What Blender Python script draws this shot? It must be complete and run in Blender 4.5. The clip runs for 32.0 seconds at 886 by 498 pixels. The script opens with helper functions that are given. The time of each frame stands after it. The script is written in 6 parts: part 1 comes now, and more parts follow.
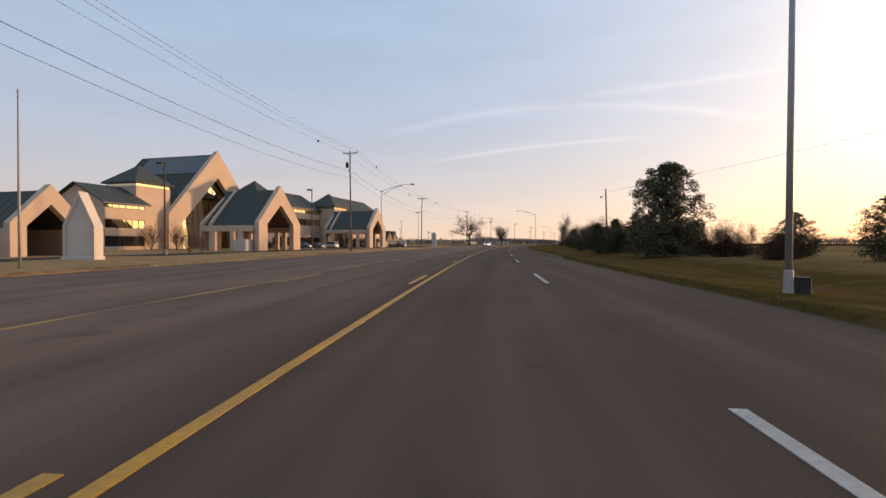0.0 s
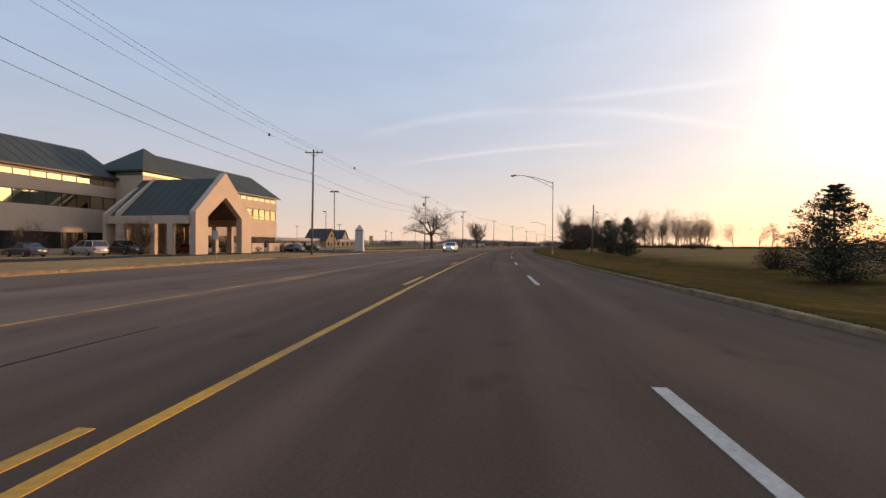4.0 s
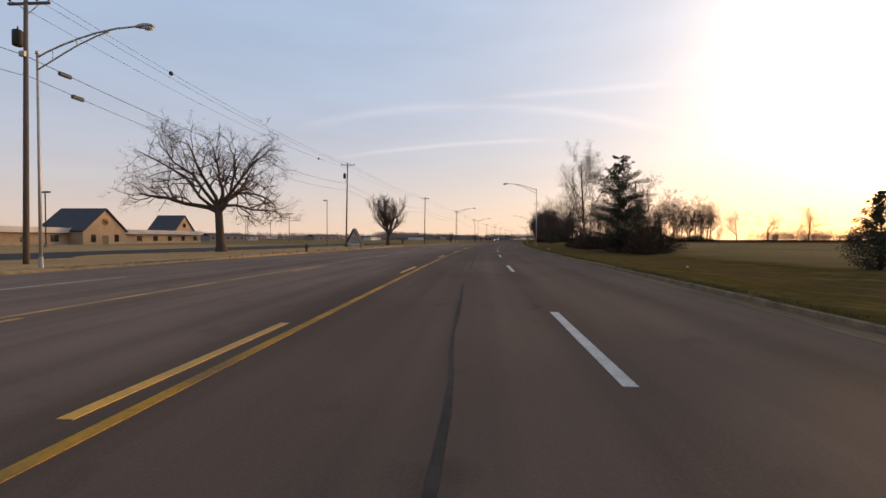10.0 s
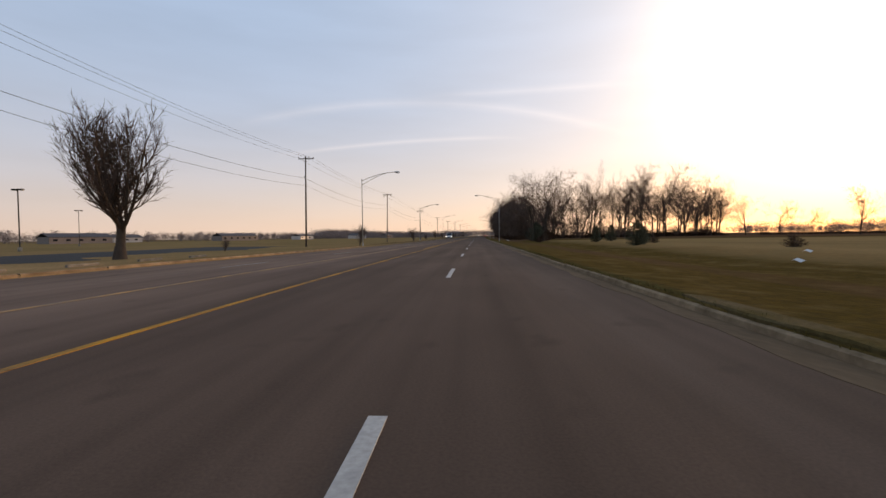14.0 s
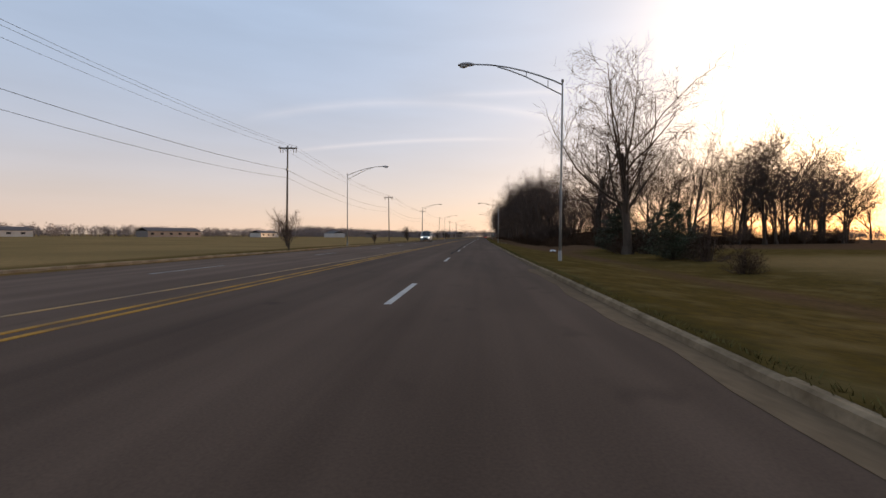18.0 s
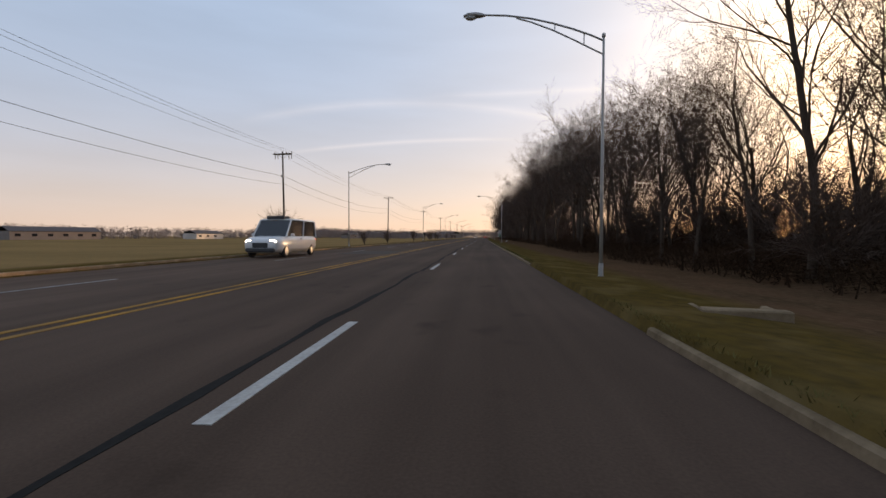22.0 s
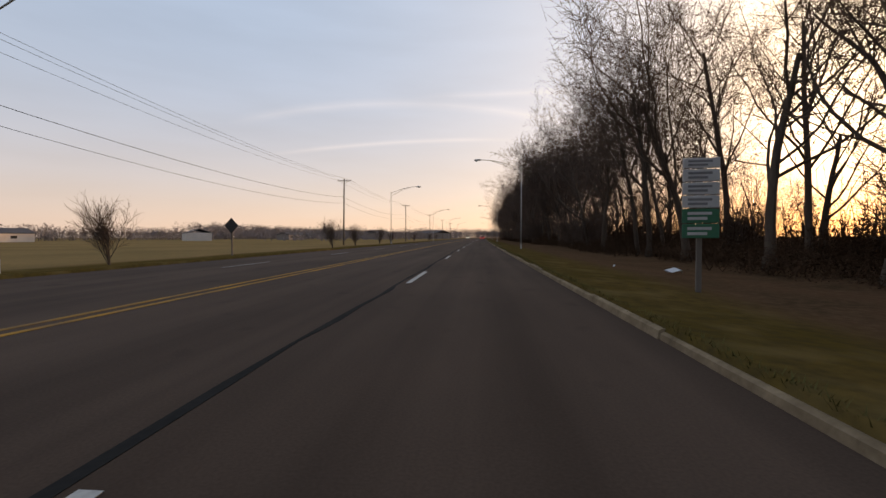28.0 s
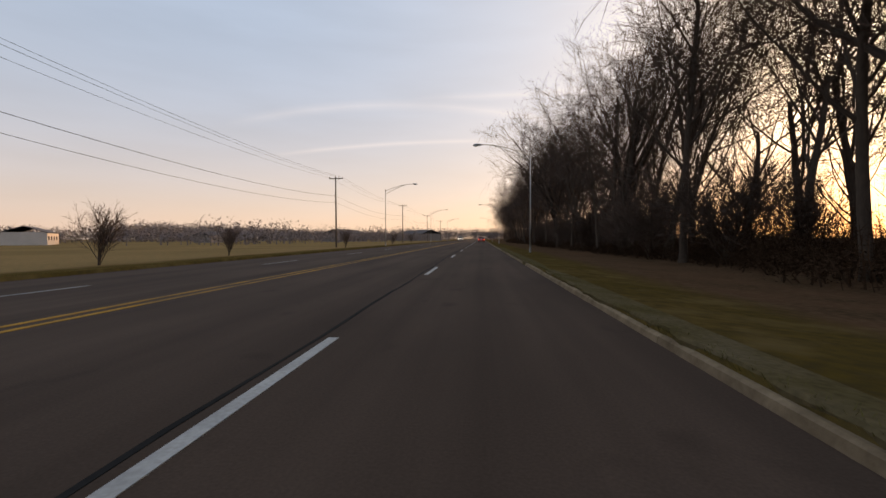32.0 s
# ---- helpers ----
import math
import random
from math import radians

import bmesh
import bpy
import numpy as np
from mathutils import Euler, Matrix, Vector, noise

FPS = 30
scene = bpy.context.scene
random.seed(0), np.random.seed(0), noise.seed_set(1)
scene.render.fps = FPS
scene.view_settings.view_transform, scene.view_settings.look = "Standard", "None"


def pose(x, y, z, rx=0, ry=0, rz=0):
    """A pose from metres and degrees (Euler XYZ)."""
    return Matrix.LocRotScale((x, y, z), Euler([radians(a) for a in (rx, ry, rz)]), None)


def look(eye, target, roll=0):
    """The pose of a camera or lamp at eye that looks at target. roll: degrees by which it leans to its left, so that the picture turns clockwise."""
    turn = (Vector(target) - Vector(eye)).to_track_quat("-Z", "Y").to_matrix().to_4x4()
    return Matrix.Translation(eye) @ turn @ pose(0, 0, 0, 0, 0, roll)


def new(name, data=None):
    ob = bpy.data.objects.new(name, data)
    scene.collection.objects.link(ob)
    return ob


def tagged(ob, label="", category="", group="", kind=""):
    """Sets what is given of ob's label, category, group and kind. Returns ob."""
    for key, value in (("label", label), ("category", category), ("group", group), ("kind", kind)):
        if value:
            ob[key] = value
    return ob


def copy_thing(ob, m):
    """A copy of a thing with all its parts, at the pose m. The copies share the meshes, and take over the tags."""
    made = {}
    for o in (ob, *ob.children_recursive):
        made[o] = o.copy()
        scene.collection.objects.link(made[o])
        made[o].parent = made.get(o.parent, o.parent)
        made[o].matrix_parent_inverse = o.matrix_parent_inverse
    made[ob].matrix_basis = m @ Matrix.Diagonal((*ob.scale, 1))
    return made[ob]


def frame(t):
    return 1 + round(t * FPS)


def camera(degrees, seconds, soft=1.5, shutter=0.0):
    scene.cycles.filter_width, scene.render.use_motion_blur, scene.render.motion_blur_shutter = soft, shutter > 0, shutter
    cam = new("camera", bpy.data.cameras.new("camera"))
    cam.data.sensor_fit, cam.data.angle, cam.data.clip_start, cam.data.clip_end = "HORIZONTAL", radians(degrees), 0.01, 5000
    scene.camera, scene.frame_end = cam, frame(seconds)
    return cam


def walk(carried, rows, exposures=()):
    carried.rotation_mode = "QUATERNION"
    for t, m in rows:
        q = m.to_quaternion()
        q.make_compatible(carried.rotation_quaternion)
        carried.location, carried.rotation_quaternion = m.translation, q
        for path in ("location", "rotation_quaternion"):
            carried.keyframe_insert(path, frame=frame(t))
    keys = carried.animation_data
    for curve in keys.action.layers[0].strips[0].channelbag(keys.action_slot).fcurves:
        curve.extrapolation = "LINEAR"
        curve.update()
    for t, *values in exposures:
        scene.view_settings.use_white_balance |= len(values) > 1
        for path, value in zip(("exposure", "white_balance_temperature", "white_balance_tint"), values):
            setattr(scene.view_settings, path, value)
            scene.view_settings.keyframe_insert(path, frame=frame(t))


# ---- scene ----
cam = camera(89.7, 32.0)
PATH = [
    (0.0, (0.000, 0.000, 1.104), (-1.807, 19.916, 0.815), 0.15),
    (0.5, (0.075, 8.054, 1.104), (-1.492, 27.989, 0.770), -0.18),
    (1.0, (0.224, 16.088, 1.104), (-1.158, 36.037, 0.752), -0.32),
    (1.5, (0.438, 24.103, 1.104), (-0.797, 44.062, 0.734), 0.00),
    (2.0, (0.719, 32.098, 1.104), (-0.354, 52.067, 0.795), -0.07),
    (2.5, (1.061, 40.083, 1.104), (0.131, 60.059, 0.828), -0.37),
    (3.0, (1.460, 48.070, 1.104), (0.662, 68.053, 0.836), 0.05),
    (3.5, (1.913, 56.060, 1.104), (1.181, 76.046, 0.915), 0.30),
    (5.5, (4.094, 88.076, 1.104), (3.499, 108.063, 0.740), 0.40),
    (6.0, (4.791, 96.096, 1.104), (4.550, 116.090, 0.691), 0.29),
    (6.5, (5.567, 104.110, 1.104), (5.635, 124.106, 0.696), -0.03),
    (7.0, (6.428, 112.105, 1.104), (6.725, 132.099, 0.700), -0.11),
    (7.5, (7.384, 120.078, 1.104), (7.909, 140.067, 0.690), -0.19),
    (8.0, (8.447, 128.026, 1.104), (9.214, 148.006, 0.646), -0.04),
    (8.5, (9.620, 135.954, 1.104), (10.671, 155.921, 0.609), -0.12),
    (9.0, (10.904, 143.870, 1.104), (12.152, 163.826, 0.653), -0.14),
    (9.5, (12.229, 151.782, 1.104), (13.690, 171.725, 0.705), -0.01),
    (10.0, (13.657, 159.681, 1.104), (15.460, 179.594, 0.647), 0.13),
    (10.5, (15.177, 167.565, 1.104), (17.198, 187.458, 0.644), 0.30),
    (11.0, (16.778, 175.435, 1.104), (19.151, 195.287, 0.590), 0.36),
    (11.5, (18.462, 183.288, 1.104), (21.081, 203.107, 0.524), 0.42),
    (12.0, (20.206, 191.130, 1.104), (23.113, 210.910, 0.538), 0.08),
    (12.5, (22.012, 198.968, 1.104), (25.143, 218.713, 0.522), 0.12),
    (13.0, (23.881, 206.814, 1.104), (27.254, 226.519, 0.523), -0.05),
    (13.5, (25.898, 214.649, 1.104), (29.560, 234.301, 0.501), -0.35),
    (14.0, (27.973, 222.489, 1.104), (31.759, 242.118, 0.514), -0.70),
    (14.5, (30.101, 230.344, 1.104), (33.953, 249.963, 0.578), -0.50),
    (16.5, (39.057, 262.019, 1.104), (42.924, 281.632, 0.509), -0.25),
    (17.0, (41.348, 269.997, 1.104), (45.213, 289.611, 0.496), -0.29),
    (17.5, (43.639, 277.998, 1.104), (47.475, 297.618, 0.530), -0.06),
    (18.0, (45.939, 286.018, 1.104), (49.742, 305.644, 0.528), 0.40),
    (18.5, (48.246, 294.051, 1.104), (52.025, 313.680, 0.449), 0.52),
    (19.0, (50.560, 302.089, 1.104), (54.305, 321.726, 0.510), 0.41),
    (19.5, (52.795, 310.155, 1.104), (56.526, 329.797, 0.580), 0.30),
    (20.0, (55.037, 318.225, 1.104), (58.778, 337.865, 0.574), 0.27),
    (20.5, (57.288, 326.307, 1.104), (61.012, 345.951, 0.581), 0.30),
    (21.0, (59.549, 334.408, 1.104), (63.314, 354.044, 0.583), 0.22),
    (21.5, (61.821, 342.527, 1.104), (65.623, 362.155, 0.560), 0.19),
    (22.0, (64.102, 350.665, 1.104), (67.949, 370.284, 0.547), 0.13),
    (22.5, (66.376, 358.818, 1.104), (70.269, 378.425, 0.486), 0.09),
    (23.0, (68.653, 366.969, 1.104), (72.617, 386.562, 0.459), -0.25),
    (23.5, (71.003, 375.100, 1.104), (74.959, 394.694, 0.465), -0.30),
    (24.0, (73.355, 383.230, 1.104), (77.359, 402.817, 0.510), -0.28),
    (24.5, (75.710, 391.370, 1.104), (79.723, 410.956, 0.546), -0.23),
    (26.5, (85.198, 424.139, 1.104), (89.196, 443.728, 0.566), 0.05),
    (27.0, (87.586, 432.379, 1.104), (91.627, 451.959, 0.576), -0.01),
    (27.5, (89.980, 440.635, 1.104), (94.059, 460.207, 0.574), 0.01),
    (28.0, (92.380, 448.908, 1.104), (96.460, 468.480, 0.563), -0.04),
    (28.5, (94.812, 457.185, 1.104), (98.921, 476.753, 0.659), -0.10),
    (29.0, (97.250, 465.466, 1.104), (101.365, 485.033, 0.649), 0.01),
    (29.5, (99.693, 473.752, 1.104), (103.853, 493.308, 0.592), 0.04),
    (30.0, (102.141, 482.043, 1.104), (106.320, 501.595, 0.598), 0.02),
    (30.5, (104.593, 490.335, 1.104), (108.728, 509.896, 0.565), 0.13),
    (31.0, (107.046, 498.628, 1.104), (111.205, 518.185, 0.653), -0.34),
    (31.5, (109.501, 506.920, 1.104), (113.665, 526.476, 0.631), -0.20),
    (32.0, (111.956, 515.212, 1.104), (116.147, 534.762, 0.620), -0.14),
]
EXPOSURES = [(0, 0.08, 9500, 14), (8, 0.03, 9500, 14.2), (16, 0.05, 9500, 14), (24, 0.08, 9900, 14.5), (32, 0.1, 10900, 16)]
walk(cam, [(t, look(eye, target, roll)) for t, eye, target, roll in PATH], EXPOSURES)

# ---- world, sun and exposure ----
SUN_AZ, SUN_EL = 53.0, 2.3


def toward(az, el):
    a, e = radians(az), radians(el)
    return Vector((math.sin(a) * math.cos(e), math.cos(a) * math.cos(e), math.sin(e)))


world = bpy.data.worlds.new("evening_sky")
scene.world = world
world.use_nodes = True
wt = world.node_tree
wt.nodes.clear()


def wnode(kind, **props):
    n = wt.nodes.new(kind)
    for k, v in props.items():
        setattr(n, k, v)
    return n


def wmath(op, a, b=None, c=None, clamp=False):
    n = wnode("ShaderNodeMath", operation=op, use_clamp=clamp)
    for i, v in enumerate((a, b, c)):
        if v is None:
            continue
        if isinstance(v, (int, float)):
            n.inputs[i].default_value = v
        else:
            wt.links.new(v, n.inputs[i])
    return n.outputs[0]


def wscale(color, factor):
    n = wnode("ShaderNodeVectorMath", operation="SCALE")
    if isinstance(color, tuple):
        n.inputs[0].default_value = color
    else:
        wt.links.new(color, n.inputs[0])
    if isinstance(factor, (int, float)):
        n.inputs["Scale"].default_value = factor
    else:
        wt.links.new(factor, n.inputs["Scale"])
    return n.outputs[0]


def wadd(a, b):
    n = wnode("ShaderNodeVectorMath", operation="ADD")
    wt.links.new(a, n.inputs[0])
    wt.links.new(b, n.inputs[1])
    return n.outputs[0]


sky = wnode("ShaderNodeTexSky", sky_type="NISHITA", sun_disc=False)
sky.sun_elevation, sky.sun_rotation = radians(SUN_EL), radians(SUN_AZ)
sky.air_density, sky.dust_density, sky.ozone_density = 1.0, 1.2, 2.0
geo = wnode("ShaderNodeTexCoord")
sep = wnode("ShaderNodeSeparateXYZ")
wt.links.new(geo.outputs["Generated"], sep.inputs[0])
X, Y, Z = sep.outputs
az = wmath("ARCTAN2", X, Y)
el = wmath("ARCSINE", Z)
dot = wnode("ShaderNodeVectorMath", operation="DOT_PRODUCT")
wt.links.new(geo.outputs["Generated"], dot.inputs[0])
dot.inputs[1].default_value = toward(SUN_AZ + 4, SUN_EL + 14)
facing = wmath("MAXIMUM", dot.outputs["Value"], 0.0)
aureole = wmath("POWER", facing, 36.0)
# the glare is veiled by thick warm haze close to the horizon
clear = wmath("DIVIDE", wmath("DEGREES", el), 9.0, clamp=True)
haze = wmath("SUBTRACT", 1.0, clear)
level = wnode("ShaderNodeVectorMath", operation="DOT_PRODUCT")
wt.links.new(geo.outputs["Generated"], level.inputs[0])
level.inputs[1].default_value = toward(SUN_AZ, 0)
sunset = wmath("POWER", wmath("MAXIMUM", level.outputs["Value"], 0.0), 14.0)
wide = wmath("POWER", facing, 5.0)
# a pale veil of high cloud, thicker toward the horizon
low = wmath("POWER", wmath("SUBTRACT", 1.0, wmath("ABSOLUTE", Z), clamp=True), 6.0)
veil_noise = wnode("ShaderNodeTexNoise")
veil_map = wnode("ShaderNodeMapping")
veil_map.inputs["Scale"].default_value = (1.6, 1.6, 9.0)
wt.links.new(geo.outputs["Generated"], veil_map.inputs[0])
wt.links.new(veil_map.outputs[0], veil_noise.inputs["Vector"])
veil_noise.inputs["Scale"].default_value = 2.2
veil_noise.inputs["Detail"].default_value = 6.0
streak = wmath("MULTIPLY_ADD", veil_noise.outputs["Fac"], 0.22, 0.89)


def contrail(az0, el0, bend, half_width, a_from, a_to, tilt=0.0):
    """A thin arched band of ice cloud: centre line el0 + tilt*(az-az0) - bend*(az-az0)^2, in degrees."""
    da = wmath("SUBTRACT", wmath("DEGREES", az), az0)
    line = wmath("ADD", wmath("MULTIPLY_ADD", wmath("MULTIPLY", da, da), -bend, el0), wmath("MULTIPLY", da, tilt))
    off = wmath("DIVIDE", wmath("ABSOLUTE", wmath("SUBTRACT", wmath("DEGREES", el), line)), half_width)
    body = wmath("POWER", wmath("SUBTRACT", 1.0, off, clamp=True), 1.5)
    rise = wmath("DIVIDE", wmath("SUBTRACT", wmath("DEGREES", az), a_from), 6.0, clamp=True)
    fall = wmath("DIVIDE", wmath("SUBTRACT", a_to, wmath("DEGREES", az)), 8.0, clamp=True)
    front = wmath("GREATER_THAN", Y, 0.0)
    return wmath("MULTIPLY", wmath("MULTIPLY", body, front), wmath("MULTIPLY", rise, fall))


trails = wmath("ADD", wmath("MULTIPLY", contrail(8.0, 16.5, 0.0075, 0.9, -14, 36), 0.8),
               wmath("ADD", contrail(15.0, 12.2, 0.0042, 0.45, -10, 22), wmath("MULTIPLY", contrail(20, 17.5, 0.002, 0.7, 8, 36, 0.0), 0.8)))
trails = wmath("MULTIPLY", trails, wmath("MULTIPLY_ADD", veil_noise.outputs["Fac"], 1.2, 0.1))
total = wscale(sky.outputs[0], 0.05)
total = wadd(total, wscale((0.232, 0.388, 0.70), wmath("MULTIPLY", wmath("MULTIPLY", streak, 1.24), wmath("MULTIPLY_ADD", low, -0.5, 1.0))))
total = wadd(total, wscale((0.635, 0.435, 0.22), wmath("MULTIPLY", low, wmath("MULTIPLY_ADD", level.outputs["Value"], 0.38, 0.74))))
total = wadd(total, wscale((1.0, 0.86, 0.72), wmath("MULTIPLY", wmath("MULTIPLY", wide, wmath("MULTIPLY_ADD", clear, 0.7, 0.3)), 0.42)))
total = wadd(total, wscale((1.0, 0.84, 0.62), wmath("MULTIPLY", wmath("MULTIPLY", aureole, wmath("MULTIPLY_ADD", clear, 0.85, 0.15)), 2.3)))
total = wadd(total, wscale((1.0, 0.47, 0.06), wmath("MULTIPLY", wmath("MULTIPLY", sunset, haze), 0.85)))
total = wadd(total, wscale((1.0, 0.88, 0.82), wmath("MULTIPLY", trails, 0.13)))
back = wnode("ShaderNodeBackground")
wt.links.new(total, back.inputs["Color"])
back.inputs["Strength"].default_value = 1.0
wout = wnode("ShaderNodeOutputWorld")
wt.links.new(back.outputs[0], wout.inputs["Surface"])

sun_data = bpy.data.lights.new("low_sun", "SUN")
sun_data.energy, sun_data.angle, sun_data.color = 3.5, radians(3.0), (1.0, 0.71, 0.49)
sun = new("low_sun", sun_data)
sun.matrix_basis = look(toward(SUN_AZ, SUN_EL) * 100, (0, 0, 0))

# ---- materials ----


def material(name, color, rough=0.8, metal=0.0, grain=0.0, grain_scale=40.0, stain=0.0, stain_scale=1.5, bump=0.0, color2=None, spread=0.0,
             emit=None, specular=None, coords="Object", stretch=None):
    """A principled surface: two scales of noise in its colour, fine bump, and a per-object shift."""
    m = bpy.data.materials.new(name)
    m.use_nodes = True
    t = m.node_tree
    p = t.nodes["Principled BSDF"]
    p.inputs["Base Color"].default_value = (*color, 1)
    p.inputs["Roughness"].default_value = rough
    p.inputs["Metallic"].default_value = metal
    if specular is not None:
        p.inputs["Specular IOR Level"].default_value = specular
    if emit:
        p.inputs["Emission Color"].default_value = (*emit[0], 1)
        p.inputs["Emission Strength"].default_value = emit[1]
    if not (grain or stain or bump or spread):
        return m
    tc = t.nodes.new("ShaderNodeTexCoord")
    src = tc.outputs[coords]
    if stretch:
        mp = t.nodes.new("ShaderNodeMapping")
        mp.inputs["Scale"].default_value = stretch
        t.links.new(src, mp.inputs[0])
        src = mp.outputs[0]
    fine = t.nodes.new("ShaderNodeTexNoise")
    fine.inputs["Scale"].default_value, fine.inputs["Detail"].default_value = grain_scale, 4
    t.links.new(src, fine.inputs["Vector"])
    broad = t.nodes.new("ShaderNodeTexNoise")
    broad.inputs["Scale"].default_value, broad.inputs["Detail"].default_value = stain_scale, 5
    t.links.new(src, broad.inputs["Vector"])
    mix = t.nodes.new("ShaderNodeMix")
    mix.data_type = "RGBA"
    other = color2 or tuple(c * 0.55 for c in color)
    mix.inputs[6].default_value, mix.inputs[7].default_value = (*color, 1), (*other, 1)
    ramp = t.nodes.new("ShaderNodeMapRange")
    ramp.inputs[1].default_value, ramp.inputs[2].default_value = 0.35, 0.7
    ramp.inputs[4].default_value = min(1.0, stain)
    t.links.new(broad.outputs["Fac"], ramp.inputs[0])
    t.links.new(ramp.outputs[0], mix.inputs[0])
    hue = t.nodes.new("ShaderNodeHueSaturation")
    t.links.new(mix.outputs[2], hue.inputs["Color"])
    val = t.nodes.new("ShaderNodeMath")
    val.operation = "MULTIPLY_ADD"
    val.inputs[1].default_value, val.inputs[2].default_value = 2 * grain, 1 - grain
    t.links.new(fine.outputs["Fac"], val.inputs[0])
    last = val.outputs[0]
    if spread:
        info = t.nodes.new("ShaderNodeObjectInfo")
        shift = t.nodes.new("ShaderNodeMath")
        shift.operation = "MULTIPLY_ADD"
        shift.inputs[1].default_value, shift.inputs[2].default_value = 2 * spread, 1 - spread
        t.links.new(info.outputs["Random"], shift.inputs[0])
        times = t.nodes.new("ShaderNodeMath")
        times.operation = "MULTIPLY"
        t.links.new(last, times.inputs[0])
        t.links.new(shift.outputs[0], times.inputs[1])
        last = times.outputs[0]
    t.links.new(last, hue.inputs["Value"])
    t.links.new(hue.outputs[0], p.inputs["Base Color"])
    if bump:
        b = t.nodes.new("ShaderNodeBump")
        b.inputs["Strength"].default_value, b.inputs["Distance"].default_value = bump, 0.02
        t.links.new(fine.outputs["Fac"], b.inputs["Height"])
        t.links.new(b.outputs[0], p.inputs["Normal"])
    return m


FAINT_WHITE = material("nearly_worn_off_white_paint", (0.22, 0.21, 0.195), 0.8, grain=0.4, grain_scale=18, stain=0.9, stain_scale=2, color2=(0.08, 0.07, 0.062))
WHITE_PAINT = material("worn_white_road_paint", (0.40, 0.375, 0.34), 0.7, grain=0.35, grain_scale=25, stain=0.5, stain_scale=3, color2=(0.19, 0.175, 0.16))
YELLOW_PAINT = material("worn_yellow_road_paint", (0.60, 0.27, 0.02), 0.7, grain=0.35, grain_scale=20, stain=0.7, stain_scale=1.2, color2=(0.22, 0.13, 0.05))
CONCRETE = material("weathered_concrete", (0.25, 0.205, 0.16), 0.9, specular=0.05, grain=0.3, grain_scale=18, stain=0.9, stain_scale=1.6, bump=0.4, spread=0.12)
KERB = material("worn_tan_kerb_concrete", (0.275, 0.192, 0.122), 0.92, specular=0.05, grain=0.3, grain_scale=18, stain=0.9, stain_scale=1.8, bump=0.4, spread=0.15, color2=(0.125, 0.083, 0.05))
FADED_YELLOW = material("faded_yellow_road_paint", (0.44, 0.21, 0.03), 0.75, grain=0.4, grain_scale=20, stain=0.95, stain_scale=0.8, color2=(0.14, 0.085, 0.045), specular=0.05)
FAINT_YELLOW = material("nearly_worn_off_yellow_paint", (0.34, 0.18, 0.05), 0.8, grain=0.4, grain_scale=18, stain=0.95, stain_scale=0.9, color2=(0.10, 0.07, 0.045))
OLD_PATCH = material("faded_asphalt_patch", (0.047, 0.036, 0.030), 0.9, specular=0.15, grain=0.35, grain_scale=40, stain=0.8, stain_scale=0.7, color2=(0.058, 0.044, 0.036))
TAR = material("dark_crack_sealant", (0.018, 0.017, 0.016), 0.95, grain=0.3, grain_scale=14, stain=0.5, stain_scale=0.8, color2=(0.035, 0.032, 0.03), specular=0.03)
PATCH = material("newer_dark_asphalt", (0.030, 0.026, 0.024), 0.9, specular=0.15, grain=0.35, grain_scale=60, stain=0.4, stain_scale=2, bump=0.3)
GALVANISED = material("dull_galvanised_steel", (0.36, 0.34, 0.32), 0.55, 0.25, grain=0.15, grain_scale=30, stain=0.4, stain_scale=2)
DARK_METAL = material("dark_bronze_painted_metal", (0.022, 0.019, 0.017), 0.75, 0.0, grain=0.15, grain_scale=20)
LAMP_LENS = material("clear_lamp_lens", (0.5, 0.5, 0.48), 0.15, 0.0, grain=0.05, grain_scale=10)
POLE_WOOD = material("weathered_pole_wood", (0.13, 0.10, 0.08), 0.9, grain=0.4, grain_scale=9, stain=0.6, stain_scale=1.2, bump=0.4, stretch=(1, 1, 0.08), spread=0.15)
WIRE = material("black_cable", (0.03, 0.03, 0.032), 0.6, grain=0.1, grain_scale=20)
PORCELAIN = material("brown_porcelain", (0.09, 0.05, 0.035), 0.25, grain=0.1, grain_scale=20)
STUCCO = material("pinkish_tan_stucco", (0.53, 0.39, 0.295), 0.9, grain=0.10, grain_scale=30, stain=0.35, stain_scale=0.35, bump=0.2, color2=(0.37, 0.265, 0.20))
STUCCO_LIGHT = material("pale_grey_stucco", (0.55, 0.47, 0.42), 0.9, grain=0.10, grain_scale=30, stain=0.4, stain_scale=0.5, bump=0.2, color2=(0.42, 0.35, 0.31))
ROOF_GREEN = material("dull_green_metal_roof", (0.036, 0.046, 0.039), 0.75, 0.0, grain=0.15, grain_scale=12, stain=0.5, stain_scale=0.3, spread=0.08)
GOLD_GLASS = material("reflective_bronze_glazing", (0.62, 0.52, 0.34), 0.04, 1.0, grain=0.04, grain_scale=1.2, spread=0.06)
SHED_WALL = material("dull_grey_siding", (0.21, 0.17, 0.15), 0.9, grain=0.15, grain_scale=6, stain=0.4, stain_scale=0.4)
DARK_GLASS = material("dark_tinted_glazing", (0.02, 0.02, 0.022), 0.05, 0.0, grain=0.1, grain_scale=2, specular=0.6)
MULLION = material("dark_window_frame", (0.05, 0.043, 0.036), 0.5, 0.4, grain=0.1, grain_scale=20)
SOFFIT = material("brown_soffit_boards", (0.14, 0.085, 0.06), 0.8, grain=0.2, grain_scale=12, stain=0.4, stain_scale=1)
